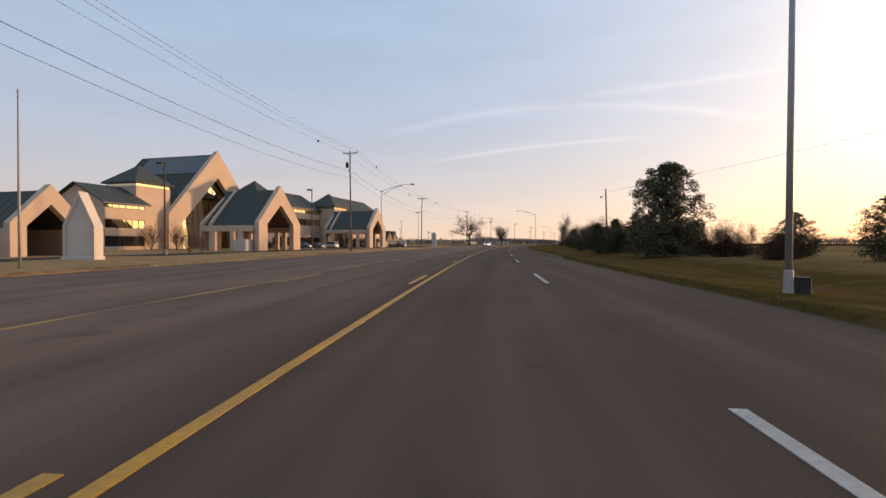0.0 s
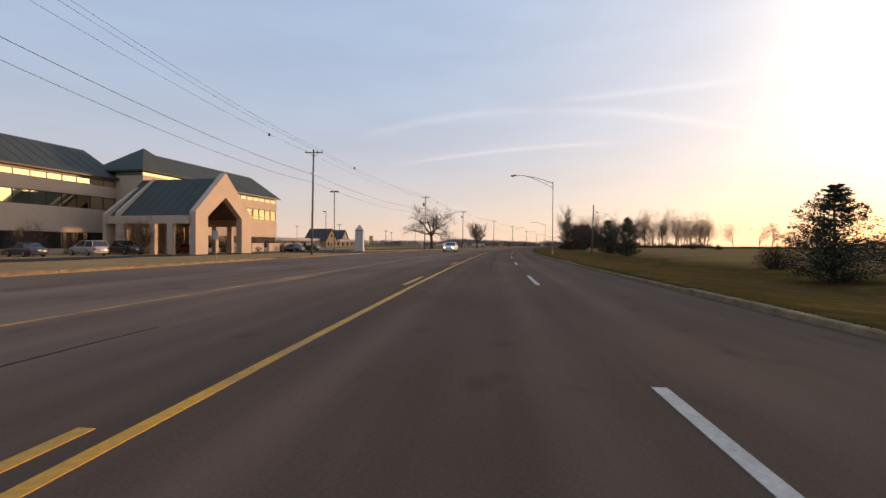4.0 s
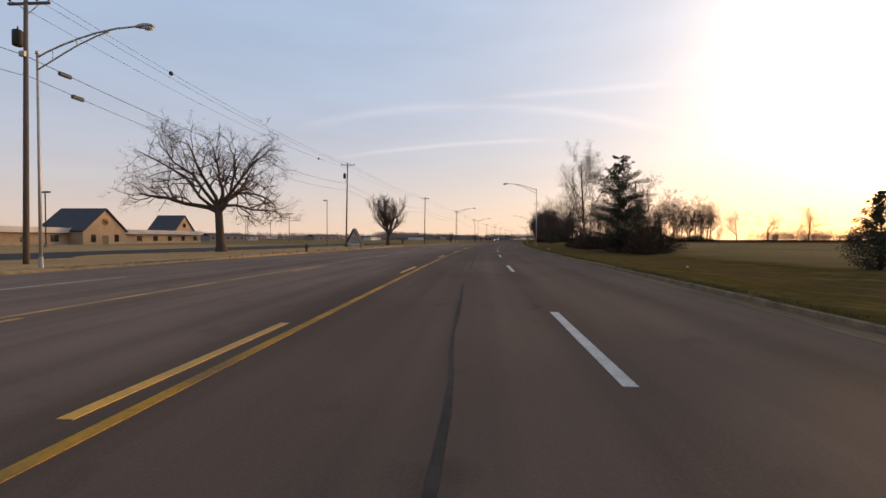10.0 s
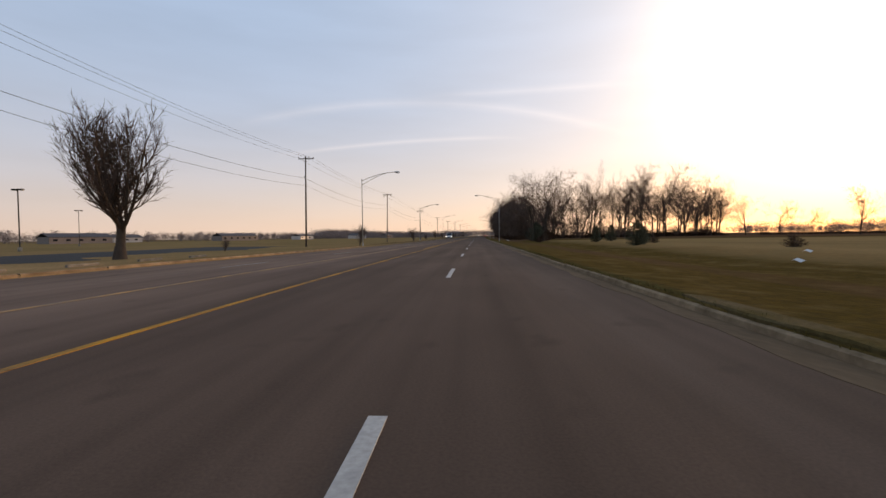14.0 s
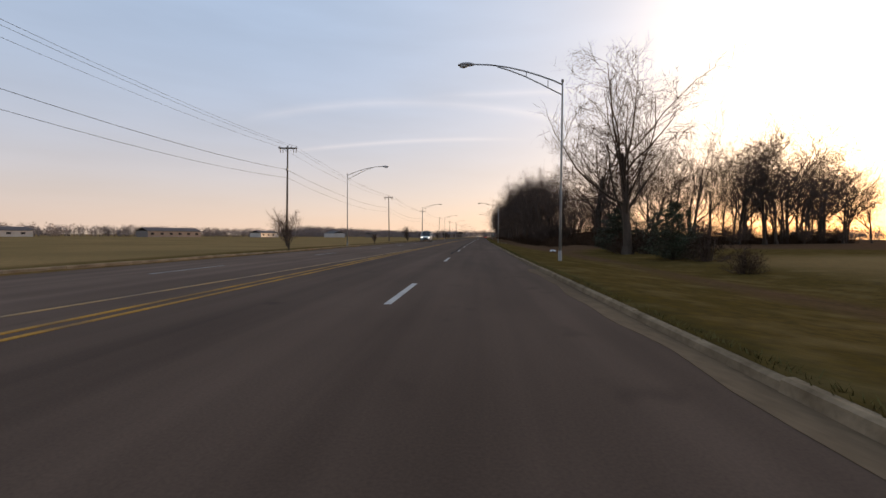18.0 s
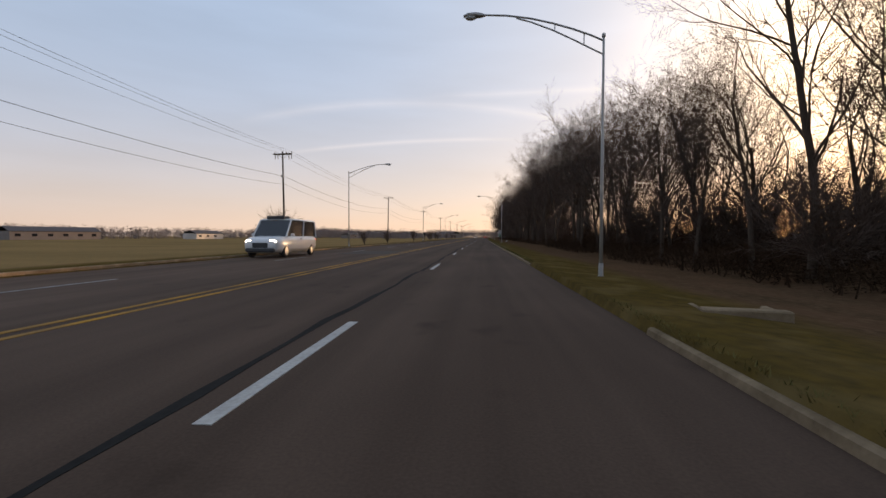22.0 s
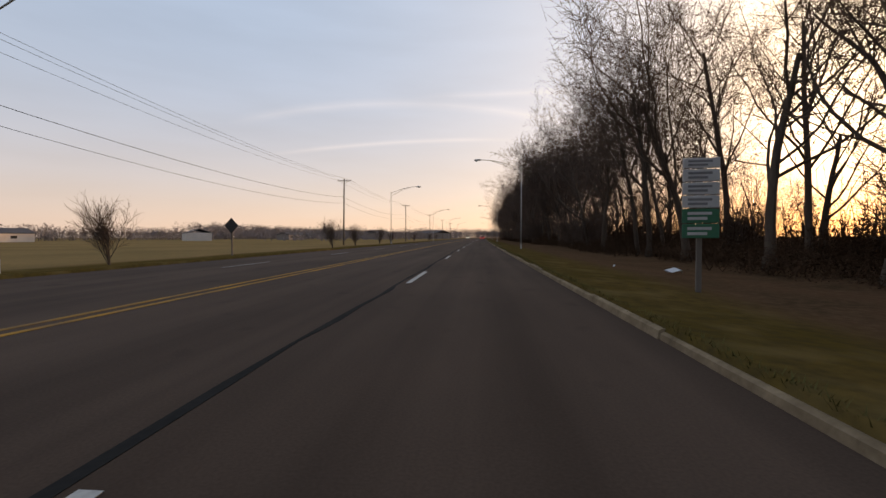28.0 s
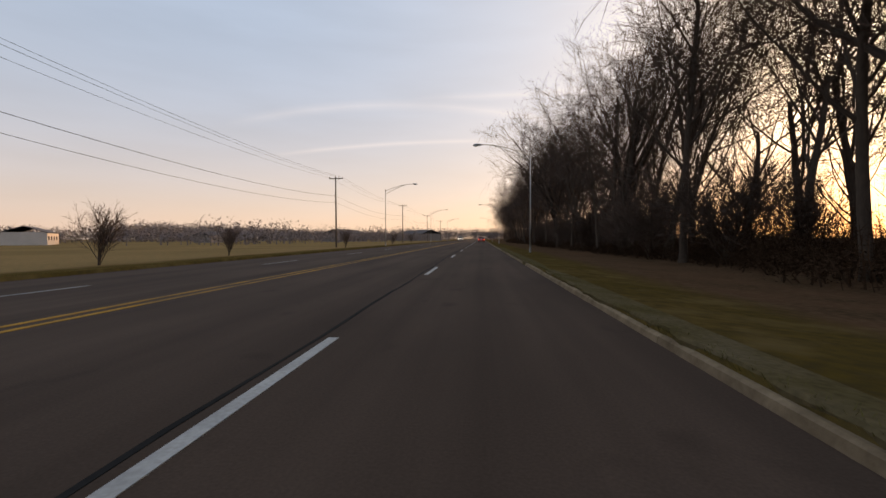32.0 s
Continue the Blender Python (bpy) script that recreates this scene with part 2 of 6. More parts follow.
BRICK_TAN = material("tan_brick_wall", (0.40, 0.27, 0.17), 0.9, grain=0.2, grain_scale=20, stain=0.5, stain_scale=0.7, bump=0.3)
FASCIA = material("pale_metal_fascia", (0.52, 0.45, 0.40), 0.6, grain=0.08, grain_scale=14, stain=0.4, stain_scale=0.4)
SHINGLE = material("dark_slate_shingles", (0.045, 0.042, 0.048), 0.85, grain=0.3, grain_scale=14, stain=0.4, stain_scale=1, bump=0.3, spread=0.2)
BARK = material("grey_brown_bark", (0.09, 0.065, 0.05), 0.95, specular=0.05, grain=0.4, grain_scale=12, stain=0.5, stain_scale=1.5, bump=0.6, stretch=(1, 1, 0.3), spread=0.2)
TWIG = material("brown_bare_twigs", (0.10, 0.068, 0.054), 0.95, specular=0.05, grain=0.3, grain_scale=6, spread=0.25)
NEEDLES = material("dark_evergreen_foliage", (0.035, 0.045, 0.020), 0.9, grain=0.5, grain_scale=3, stain=0.6, stain_scale=0.8, spread=0.2, color2=(0.05, 0.035, 0.018))
LEAVES = material("glossy_magnolia_leaves", (0.040, 0.050, 0.018), 0.55, grain=0.5, grain_scale=3, stain=0.6, stain_scale=1.2, color2=(0.085, 0.055, 0.025))
# the paling of bare woods by distance haze is mixed into this colour
FAR_WOOD = material("haze_paled_brown_woods", (0.20, 0.16, 0.15), 0.95, grain=0.4, grain_scale=0.6, stain=0.6, stain_scale=0.05, color2=(0.14, 0.112, 0.106))
FAINT = material("thin_worn_crack_filler", (0.046, 0.036, 0.030), 0.9, grain=0.4, grain_scale=8, stain=0.9, stain_scale=0.7, color2=(0.066, 0.051, 0.042), specular=0.03)
BRUSH = material("dry_brown_brush", (0.066, 0.036, 0.022), 0.95, specular=0.0, grain=0.5, grain_scale=2.5, stain=0.6, stain_scale=0.6, spread=0.25)
STRAW = material("dry_winter_grass_blades", (0.125, 0.098, 0.036), 0.9, grain=0.4, grain_scale=1.5, stain=0.7, stain_scale=0.3, color2=(0.08, 0.066, 0.024), specular=0.0)

SOD = material("muddy_turf", (0.085, 0.062, 0.026), 0.95, grain=0.5, grain_scale=14, stain=0.9, stain_scale=1.1, bump=0.8, color2=(0.13, 0.095, 0.055), specular=0.0)

# ---- the line of the road ----
ROAD_S = [-60, 0, 30, 60, 90, 120, 150, 180, 210, 240, 600]
ROAD_HEADING = [-1.93, -0.01, 1.74, 3.39, 5.20, 7.18, 8.93, 10.47, 12.36, 15.07, 17.10]
_s = np.arange(-140.0, 1500.0, 1.0)
_h = np.radians(np.interp(_s, ROAD_S, ROAD_HEADING))
_x = np.concatenate([[0], np.cumsum((np.sin(_h[1:]) + np.sin(_h[:-1])) / 2)])
_y = np.concatenate([[0], np.cumsum((np.cos(_h[1:]) + np.cos(_h[:-1])) / 2)])
_x += 1.68 - _x[140]
_y += 0.01 - _y[140]


def heading(s):
    return float(np.interp(s, ROAD_S, ROAD_HEADING))


def at(s, d, z=0.0):
    """The place s metres along the lane line and d metres to its right."""
    h = radians(heading(s))
    return Vector((float(np.interp(s, _s, _x)) + d * math.cos(h), float(np.interp(s, _s, _y)) - d * math.sin(h), z))


def spot(s, d, z=None, turn=0.0):
    """A pose there, y along the road, turned to the left by turn degrees."""
    if z is None:
        z = ground_z(s, d)
    p = at(s, d)
    return pose(p.x, p.y, z, 0, 0, turn - heading(s))


def left_edge(s):
    return float(np.interp(s, [150, 190, 225, 280], [-16.4, -14.2, -13.4, -10.8]))


def right_edge(s):
    """Where the kerb stands, beyond the right lane."""
    return float(np.interp(s, [60, 110, 140, 175, 285, 312, 365, 384, 465, 515, 535], [3.4, 2.95, 3.05, 3.72, 3.72, 3.42, 3.5, 3.52, 3.6, 3.45, 3.45]))


def ground_z(s, d):
    d += 3.77 - right_edge(s) if d > 0 else 0.0
    if d > 3.85:
        dip = 0.75 + 0.25 * math.sin(s * 0.021) + 0.1 * math.sin(s * 0.13)
        z = float(np.interp(d, [3.95, 5.2, 9, 11.5, 16, 30, 120], [0.13, 0.06, -0.35 * dip, -0.5 * dip, -0.15, -0.1, -0.1]))
        return z + 0.05 * noise.noise(Vector((s * 0.15, d * 0.4, 0)))
    x = left_edge(s) - d
    if x > 0.01:
        z = float(np.interp(x, [0, 1.5, 7, 30, 120], [0.10, 0.04, -0.35, -0.42, -0.42]))
        return z + 0.04 * noise.noise(Vector((s * 0.12, d * 0.3, 7)))
    return -0.08


class Shape:
    """Collects vertices and faces of one mesh."""

    def __init__(self):
        self.v, self.f = [], []

    def add(self, verts, faces):
        n = len(self.v)
        self.v += [tuple(p) for p in verts]
        self.f += [tuple(i + n for i in f) for f in faces]
        return self

    def box(self, x0, x1, y0, y1, z0, z1, bevel=0.0):
        if not bevel:
            return self.add([(x, y, z) for z in (z0, z1) for y in (y0, y1) for x in (x0, x1)],
                            [(0, 2, 3, 1), (4, 5, 7, 6), (0, 1, 5, 4), (2, 6, 7, 3), (0, 4, 6, 2), (1, 3, 7, 5)])
        b = bevel
        loop = [(x0 + b, y0), (x1 - b, y0), (x1, y0 + b), (x1, y1 - b), (x1 - b, y1), (x0 + b, y1), (x0, y1 - b), (x0, y0 + b)]
        cx, cy = (x0 + x1) / 2, (y0 + y1) / 2
        small = [(x + (b if x < cx else -b), y + (b if y < cy else -b)) for x, y in loop]
        rings = [[(x, y, z0) for x, y in small], [(x, y, z0 + b) for x, y in loop], [(x, y, z1 - b) for x, y in loop], [(x, y, z1) for x, y in small]]
        return self.loft(rings, caps=True)

    def loft(self, rings, caps=True, closed=True):
        n = len(rings[0])
        verts = [p for r in rings for p in r]
        faces = []
        for k in range(len(rings) - 1):
            for i in range(n if closed else n - 1):
                j = (i + 1) % n
                faces.append((k * n + i, k * n + j, (k + 1) * n + j, (k + 1) * n + i))
        if caps:
            faces.append(tuple(reversed(range(n))))
            faces.append(tuple((len(rings) - 1) * n + i for i in range(n)))
        return self.add(verts, faces)

    def tube(self, points, radii, sides=8, caps=True):
        points = [Vector(p) for p in points]
        if isinstance(radii, (int, float)):
            radii = [radii] * len(points)
        rings = []
        for i, p in enumerate(points):
            d = (points[min(i + 1, len(points) - 1)] - points[max(i - 1, 0)]).normalized()
            a = d.cross(Vector((0, 0, 1)) if abs(d.z) < 0.9 else Vector((1, 0, 0))).normalized()
            b = d.cross(a)
            rings.append([p + (a * math.cos(q) + b * math.sin(q)) * radii[i] for q in (2 * math.pi * k / sides for k in range(sides))])
        return self.loft(rings, caps)

    def prism(self, outline, depth0, depth1, axis="y"):
        """An outline of (x, z) points pushed through from depth0 to depth1."""
        n = len(outline)
        put = (lambda u, w, d: (u, d, w)) if axis == "y" else (lambda u, w, d: (d, u, w)) if axis == "x" else (lambda u, w, d: (u, w, d))
        v = [put(u, w, depth0) for u, w in outline] + [put(u, w, depth1) for u, w in outline]
        f = [tuple(range(n)), tuple(reversed(range(n, 2 * n)))] + [(i, i + n, (i + 1) % n + n, (i + 1) % n) for i in range(n)]
        return self.add(v, f)

    def mesh(self, name, mat, smooth=False):
        me = bpy.data.meshes.new(name)
        me.from_pydata(self.v, [], self.f)
        me.materials.append(mat)
        me.validate()
        bm = bmesh.new()
        bm.from_mesh(me)
        if len(bm.faces) < 20000:
            bmesh.ops.recalc_face_normals(bm, faces=bm.faces)
        if smooth:
            for f in bm.faces:
                f.smooth = True
        bm.to_mesh(me)
        bm.free()
        return me


def part(name, shape, mat, parent, label="", smooth=False, m=None):
    """Links a shape (or a ready mesh) as one mesh object under a thing or a part."""
    me = shape if isinstance(shape, bpy.types.Mesh) else shape.mesh(name, mat, smooth)
    ob = new(name, me)
    ob.parent = parent
    if m is not None:
        ob.matrix_basis = m
    if label:
        ob["label"] = label
    return ob


def thing(name, m, label, category, group="", kind=""):
    e = new(name)
    e.matrix_basis = m
    return tagged(e, label, category, group, kind)


def solid(name, shape, mat, label, category, kind="", group="", smooth=False):
    return tagged(new(name, shape.mesh(name, mat, smooth)), label, category, group, kind)


# ---- ground, road ----


def field_material():
    """Winter grass: green near the kerb, straw and earth further off, blotched at several scales."""
    m = bpy.data.materials.new("winter_grass")
    m.use_nodes = True
    t = m.node_tree
    p = t.nodes["Principled BSDF"]
    p.inputs["Roughness"].default_value = 0.95
    p.inputs["Specular IOR Level"].default_value = 0.0
    tc = t.nodes.new("ShaderNodeTexCoord")

    def tex(scale, detail, stretch=None):
        n = t.nodes.new("ShaderNodeTexNoise")
        n.inputs["Scale"].default_value, n.inputs["Detail"].default_value = scale, detail
        t.links.new(tc.outputs["Object"], n.inputs["Vector"])
        return n.outputs["Fac"]

    def blend(fac, lo, hi, a, b):
        r = t.nodes.new("ShaderNodeMapRange")
        r.inputs[1].default_value, r.inputs[2].default_value = lo, hi
        t.links.new(fac, r.inputs[0])
        x = t.nodes.new("ShaderNodeMix")
        x.data_type = "RGBA"
        t.links.new(r.outputs[0], x.inputs[0])
        for slot, c in ((6, a), (7, b)):
            if isinstance(c, tuple):
                x.inputs[slot].default_value = (*c, 1)
            else:
                t.links.new(c, x.inputs[slot])
        return x.outputs[2]

    green = blend(tex(0.35, 5), 0.38, 0.62, (0.088, 0.055, 0.015), (0.114, 0.069, 0.022))
    green = blend(tex(5.0, 4), 0.35, 0.75, green, (0.060, 0.040, 0.016))
    green = blend(tex(0.9, 4), 0.5, 0.75, green, (0.138, 0.089, 0.036))
    litter = blend(tex(0.5, 5), 0.4, 0.65, (0.098, 0.051, 0.029), (0.068, 0.040, 0.022))
    litter = blend(tex(6.0, 4), 0.4, 0.75, litter, (0.125, 0.070, 0.040))
    straw = blend(tex(0.06, 5), 0.4, 0.62, (0.275, 0.163, 0.074), (0.20, 0.125, 0.055))
    straw = blend(tex(4.0, 4), 0.35, 0.8, straw, (0.16, 0.115, 0.055))
    pale = blend(tex(0.3, 5), 0.35, 0.65, (0.46, 0.268, 0.13), (0.34, 0.205, 0.10))
    pale = blend(tex(4.0, 4), 0.4, 0.8, pale, (0.22, 0.135, 0.068))
    at_uv = t.nodes.new("ShaderNodeUVMap")
    xy = t.nodes.new("ShaderNodeSeparateXYZ")
    t.links.new(at_uv.outputs[0], xy.inputs[0])
    side = t.nodes.new("ShaderNodeMath")
    side.operation = "MULTIPLY_ADD"
    wob = tex(0.12, 4)
    side.inputs[1].default_value = 9.0
    t.links.new(wob, side.inputs[0])
    t.links.new(xy.outputs[0], side.inputs[2])
    color = blend(side.outputs[0], -1.0, 4.0, litter, green)
    color = blend(side.outputs[0], 14.0, 22.0, color, straw)
    color = blend(side.outputs[0], 30.0, 38.0, color, pale)
    t.links.new(color, p.inputs["Base Color"])
    b = t.nodes.new("ShaderNodeBump")
    b.inputs["Strength"].default_value, b.inputs["Distance"].default_value = 0.7, 0.05
    t.links.new(tex(9.0, 5), b.inputs["Height"])
    t.links.new(b.outputs[0], p.inputs["Normal"])
    return m


def dryness(s, d):
    """How far toward straw the grass has gone, on the scale of metres from the kerb."""
    if d < 0:
        return float(np.interp(s, [200, 275, 330], [40, 18, 8])) if left_edge(s) - d < 9 else float(np.interp(s, [200, 300], [40, 21]))
    field = float(np.interp(d, [4, 6.5, 8.2, 9.5, 11.5, 16, 30], [3.5, 4, -4.5, -3.5, 5, 14, 20]))
    # beside the wood: leaf litter brown, which also carries the trees' shade as colour
    shade = float(np.interp(d, [4, 5.4, 7.4, 60], [3.0, 1.0, -9, -9]))
    under = float(np.interp(s, [318, 352], [0, 1]))
    return field * (1 - under) + shade * under


cols_r = [3.4, 3.79, 3.87, 4.4, 5.2, 6.5, 8, 9.5, 11.5, 13.5, 16, 20, 30, 55, 120]
cols_l = [-0.1, 0.02, 0.3, 1.5, 3, 5, 7, 10, 15, 25, 50, 110]
rows_s = [float(s) for s in range(-120, 900, 4)] + [900.0, 1000.0, 1150.0]
ground = Shape()
uvs = []
width = len(cols_l) + len(cols_r)
for s in rows_s:
    for d in [left_edge(s) - c for c in reversed(cols_l)] + [c - 3.77 + right_edge(s) for c in cols_r]:
        z = ground_z(s, d)
        ground.v.append(tuple(at(s, d, z)))
        uvs.append((dryness(s, d), s / 100))
n = len(rows_s)
for i in range(n - 1):
    for j in range(width - 1):
        a = i * width + j
        ground.f.append((a, a + 1, a + width + 1, a + width))
rim = [j for j in range(width)] + [i * width + width - 1 for i in range(1, n)] + [(n - 1) * width + j for j in range(width - 2, -1, -1)] + [i * width for i in range(n - 2, 0, -1)]
middle = Vector((90, 480, 0))
outer = []
for i in rim:
    away = (Vector(ground.v[i]) - middle)
    away.z = 0
    q = middle + away.normalized() * 3600
    outer.append(len(ground.v))
    ground.v.append((q.x, q.y, -1.5))
    uvs.append((20.0, 0))
for k in range(len(rim)):
    j = (k + 1) % len(rim)
    ground.f.append((rim[k], outer[k], outer[j], rim[j]))
me = bpy.data.meshes.new("ground")
me.from_pydata(ground.v, [], ground.f)
layer = me.uv_layers.new(name="UVMap")
for loop in me.loops:
    layer.data[loop.index].uv = uvs[loop.vertex_index]
me.materials.append(field_material())
bm = bmesh.new()
bm.from_mesh(me)
bmesh.ops.recalc_face_normals(bm, faces=bm.faces)
for f in bm.faces:
    f.smooth = True
bm.to_mesh(me)
bm.free()
tagged(new("ground", me), "dull green and straw winter grass beside the road", "ground", kind="structure")


def asphalt_material():
    """Old grey asphalt: aggregate, long wheel-path streaks and blotches, with (across, along) in metres."""
    m = bpy.data.materials.new("old_asphalt")
    m.use_nodes = True
    t = m.node_tree
    p = t.nodes["Principled BSDF"]
    p.inputs["Roughness"].default_value = 0.82
    p.inputs["Specular IOR Level"].default_value = 0.03
    uv = t.nodes.new("ShaderNodeUVMap")

    def tex(scale, detail, stretch):
        mp = t.nodes.new("ShaderNodeMapping")
        mp.inputs["Scale"].default_value = stretch
        t.links.new(uv.outputs[0], mp.inputs[0])
        n = t.nodes.new("ShaderNodeTexNoise")
        n.inputs["Scale"].default_value, n.inputs["Detail"].default_value = scale, detail
        t.links.new(mp.outputs[0], n.inputs["Vector"])
        return n.outputs["Fac"]

    def calc(op, a, b, c=None):
        n = t.nodes.new("ShaderNodeMath")
        n.operation = op
        for i, v in enumerate((a, b, c)):
            if v is None:
                continue
            if isinstance(v, (int, float)):
                n.inputs[i].default_value = v
            else:
                t.links.new(v, n.inputs[i])
        return n.outputs[0]

    streak = tex(1.6, 4, (1, 0.02, 1))
    blotch = tex(0.5, 5, (1, 0.35, 1))
    grit = tex(45, 3, (1, 1, 1))
    spots = tex(1.3, 2, (1, 0.7, 1))
    sep = t.nodes.new("ShaderNodeSeparateXYZ")
    t.links.new(uv.outputs[0], sep.inputs[0])
    # wheel paths, polished paler, two to each lane of 3.45 m
    wave = calc("COSINE", calc("MULTIPLY", sep.outputs[0], 2 * math.pi / 1.75), 0)
    v = calc("MULTIPLY_ADD", streak, 0.85, 0.52)
    v = calc("MULTIPLY", v, calc("MULTIPLY_ADD", blotch, 0.8, 0.60))
    v = calc("MULTIPLY", v, calc("MULTIPLY_ADD", grit, 0.5, 0.75))
    v = calc("MULTIPLY", v, calc("MULTIPLY_ADD", wave, -0.05, 1.0))
    soft = t.nodes.new("ShaderNodeMapRange")
    soft.inputs[1].default_value, soft.inputs[2].default_value = 0.64, 0.82
    t.links.new(spots, soft.inputs[0])
    dark = calc("MULTIPLY_ADD", soft.outputs[0], -0.35, 1.0)
    v = calc("MULTIPLY", v, dark)
    # the far lanes are paler, less so further along the road
    far_lane_gain = t.nodes.new("ShaderNodeMapRange")
    far_lane_gain.inputs[1].default_value, far_lane_gain.inputs[2].default_value = -3.4, -6.5
    far_lane_gain.inputs[3].default_value, far_lane_gain.inputs[4].default_value = 0.0, 0.6
    t.links.new(sep.outputs[0], far_lane_gain.inputs[0])
    stretch_of = t.nodes.new("ShaderNodeMapRange")
    stretch_of.inputs[1].default_value, stretch_of.inputs[2].default_value = 420.0, 250.0
    t.links.new(sep.outputs[1], stretch_of.inputs[0])
    v = calc("MULTIPLY", v, calc("MULTIPLY_ADD", far_lane_gain.outputs[0], stretch_of.outputs[0], 1.0))
    # the asphalt colour darkens steadily from 160 m to 440 m along
    along_gain = t.nodes.new("ShaderNodeMapRange")
    along_gain.inputs[1].default_value, along_gain.inputs[2].default_value = 160.0, 440.0
    along_gain.inputs[3].default_value, along_gain.inputs[4].default_value = 1.38, 0.92
    t.links.new(sep.outputs[1], along_gain.inputs[0])
    v = calc("MULTIPLY", v, along_gain.outputs[0])
    mix = t.nodes.new("ShaderNodeVectorMath")
    mix.operation = "SCALE"
    mix.inputs[0].default_value = (0.082, 0.0525, 0.0385)
    t.links.new(v, mix.inputs["Scale"])
    t.links.new(mix.outputs[0], p.inputs["Base Color"])
    b = t.nodes.new("ShaderNodeBump")
    b.inputs["Strength"].default_value, b.inputs["Distance"].default_value = 0.2, 0.004
    t.links.new(grit, b.inputs["Height"])
    t.links.new(b.outputs[0], p.inputs["Normal"])
    return m


ASPHALT = asphalt_material()


def ribbon(s0, s1, d0, d1, z0, z1, step=4.0, uv=False, name="", mat=None):
    """A strip along the road between offsets d0 and d1 (numbers, or functions of s), with a thickness."""
    n = max(1, int(math.ceil((s1 - s0) / step)))
    f0 = d0 if callable(d0) else (lambda s: d0)
    f1 = d1 if callable(d1) else (lambda s: d1)
    sh = Shape()
    rings = []
    for i in range(n + 1):
        s = s0 + (s1 - s0) * i / n
        rings.append([at(s, f0(s), z0), at(s, f1(s), z0), at(s, f1(s), z1), at(s, f0(s), z1)])
    sh.loft(rings)
    if not uv:
        return sh
    me = bpy.data.meshes.new(name)
    me.from_pydata(sh.v, [], sh.f)
    layer = me.uv_layers.new(name="UVMap")
    for loop in me.loops:
        i, k = divmod(loop.vertex_index, 4)
        s = s0 + (s1 - s0) * i / n
        layer.data[loop.index].uv = (f0(s) if k in (0, 3) else f1(s), s)
    me.materials.append(mat)
    bm = bmesh.new()
    bm.from_mesh(me)
    bmesh.ops.recalc_face_normals(bm, faces=bm.faces)
    bm.to_mesh(me)
    bm.free()
    return me


road = tagged(new("road", ribbon(-120, 1150, lambda s: left_edge(s) - 0.02, lambda s: right_edge(s) + 0.03, -0.3, 0.0, 3.0, True, "road", ASPHALT)),
              "worn grey asphalt highway with wheel-path streaks and cracks", "road", kind="structure")

# dashes of the lane line: the far ends of some, counted from the first
DASH_N = [0, 2, 5, 8, 9, 12, 14, 17, 22, 23, 25, 26, 29, 31, 38, 43, 44, 100]
DASH_S = [3.1, 28.9, 67.6, 105.3, 118.0, 155.2, 178.8, 215.1, 276.0, 288.4, 313.3, 326.6, 363.4, 388.2, 474.1, 534.0, 546.1, 1230]
PAINT_Z = 0.006
for k in range(-8, 66):
    end = float(np.interp(k, DASH_N, DASH_S)) if k >= 0 else 3.1 + 12.7 * k
    part("lane_dash", ribbon(end - (3.65 if end < 108 else 3.4 if end < 235 else 3.15 if end < 400 else 3.5), end, -0.06, 0.06, -0.01, PAINT_Z, 3.2), WHITE_PAINT, road, "worn white lane dash" if k == -8 else "")
    part("lane_dash", ribbon(end - 3.6 + 5, end + 5, lambda s: float(np.interp(s, [150, 280], [-11.9, -7.6])) - 0.06,
                             lambda s: float(np.interp(s, [150, 280], [-11.9, -7.6])) + 0.06, -0.01, PAINT_Z, 3.2), FAINT_WHITE, road)
DRIFT = [(-120, -3.4), (60, -3.4), (95, -3.28), (150, -3.3), (185, -3.4), (290, -3.42), (380, -3.45), (465, -3.65), (535, -4.05), (1150, -4.1)]


def near_yellow(s):
    return float(np.interp(s, [a for a, b in DRIFT], [b for a, b in DRIFT]))


def far_yellow(s):
    return float(np.interp(s, [185, 278, 300, 330], [-7.7, -5.7, -4.6, near_yellow(330) - 0.36]))


for a, b in ((-120, 120), (120, 330), (330, 560), (560, 1100)):
    part("yellow_line", ribbon(a, b, lambda s: near_yellow(s) - 0.055, lambda s: near_yellow(s) + 0.055, -0.01, PAINT_Z), YELLOW_PAINT if a < 120 else FADED_YELLOW, road, "faded solid yellow line")
part("yellow_line", ribbon(-120, 326, lambda s: far_yellow(s) - 0.055, lambda s: far_yellow(s) + 0.055, -0.01, PAINT_Z), FAINT_YELLOW, road, "nearly worn off yellow line")
part("yellow_line", ribbon(262, 1100, lambda s: near_yellow(s) - 0.38, lambda s: near_yellow(s) - 0.27, -0.01, PAINT_Z + 0.001), FADED_YELLOW, road)
for k in range(-8, 18):
    end = (float(np.interp(k, DASH_N, DASH_S)) if k >= 0 else 3.1 + 12.7 * k) - 1.2
    part("yellow_dash", ribbon(end - 3.1, end, lambda s: near_yellow(s) - 0.36, lambda s: near_yellow(s) - 0.25, -0.01, PAINT_Z), YELLOW_PAINT, road)
    part("yellow_dash", ribbon(end - 3.1, end, -7.45, -7.34, -0.01, PAINT_Z), FAINT_YELLOW, road)

# cracks and patches
rng = random.Random(5)


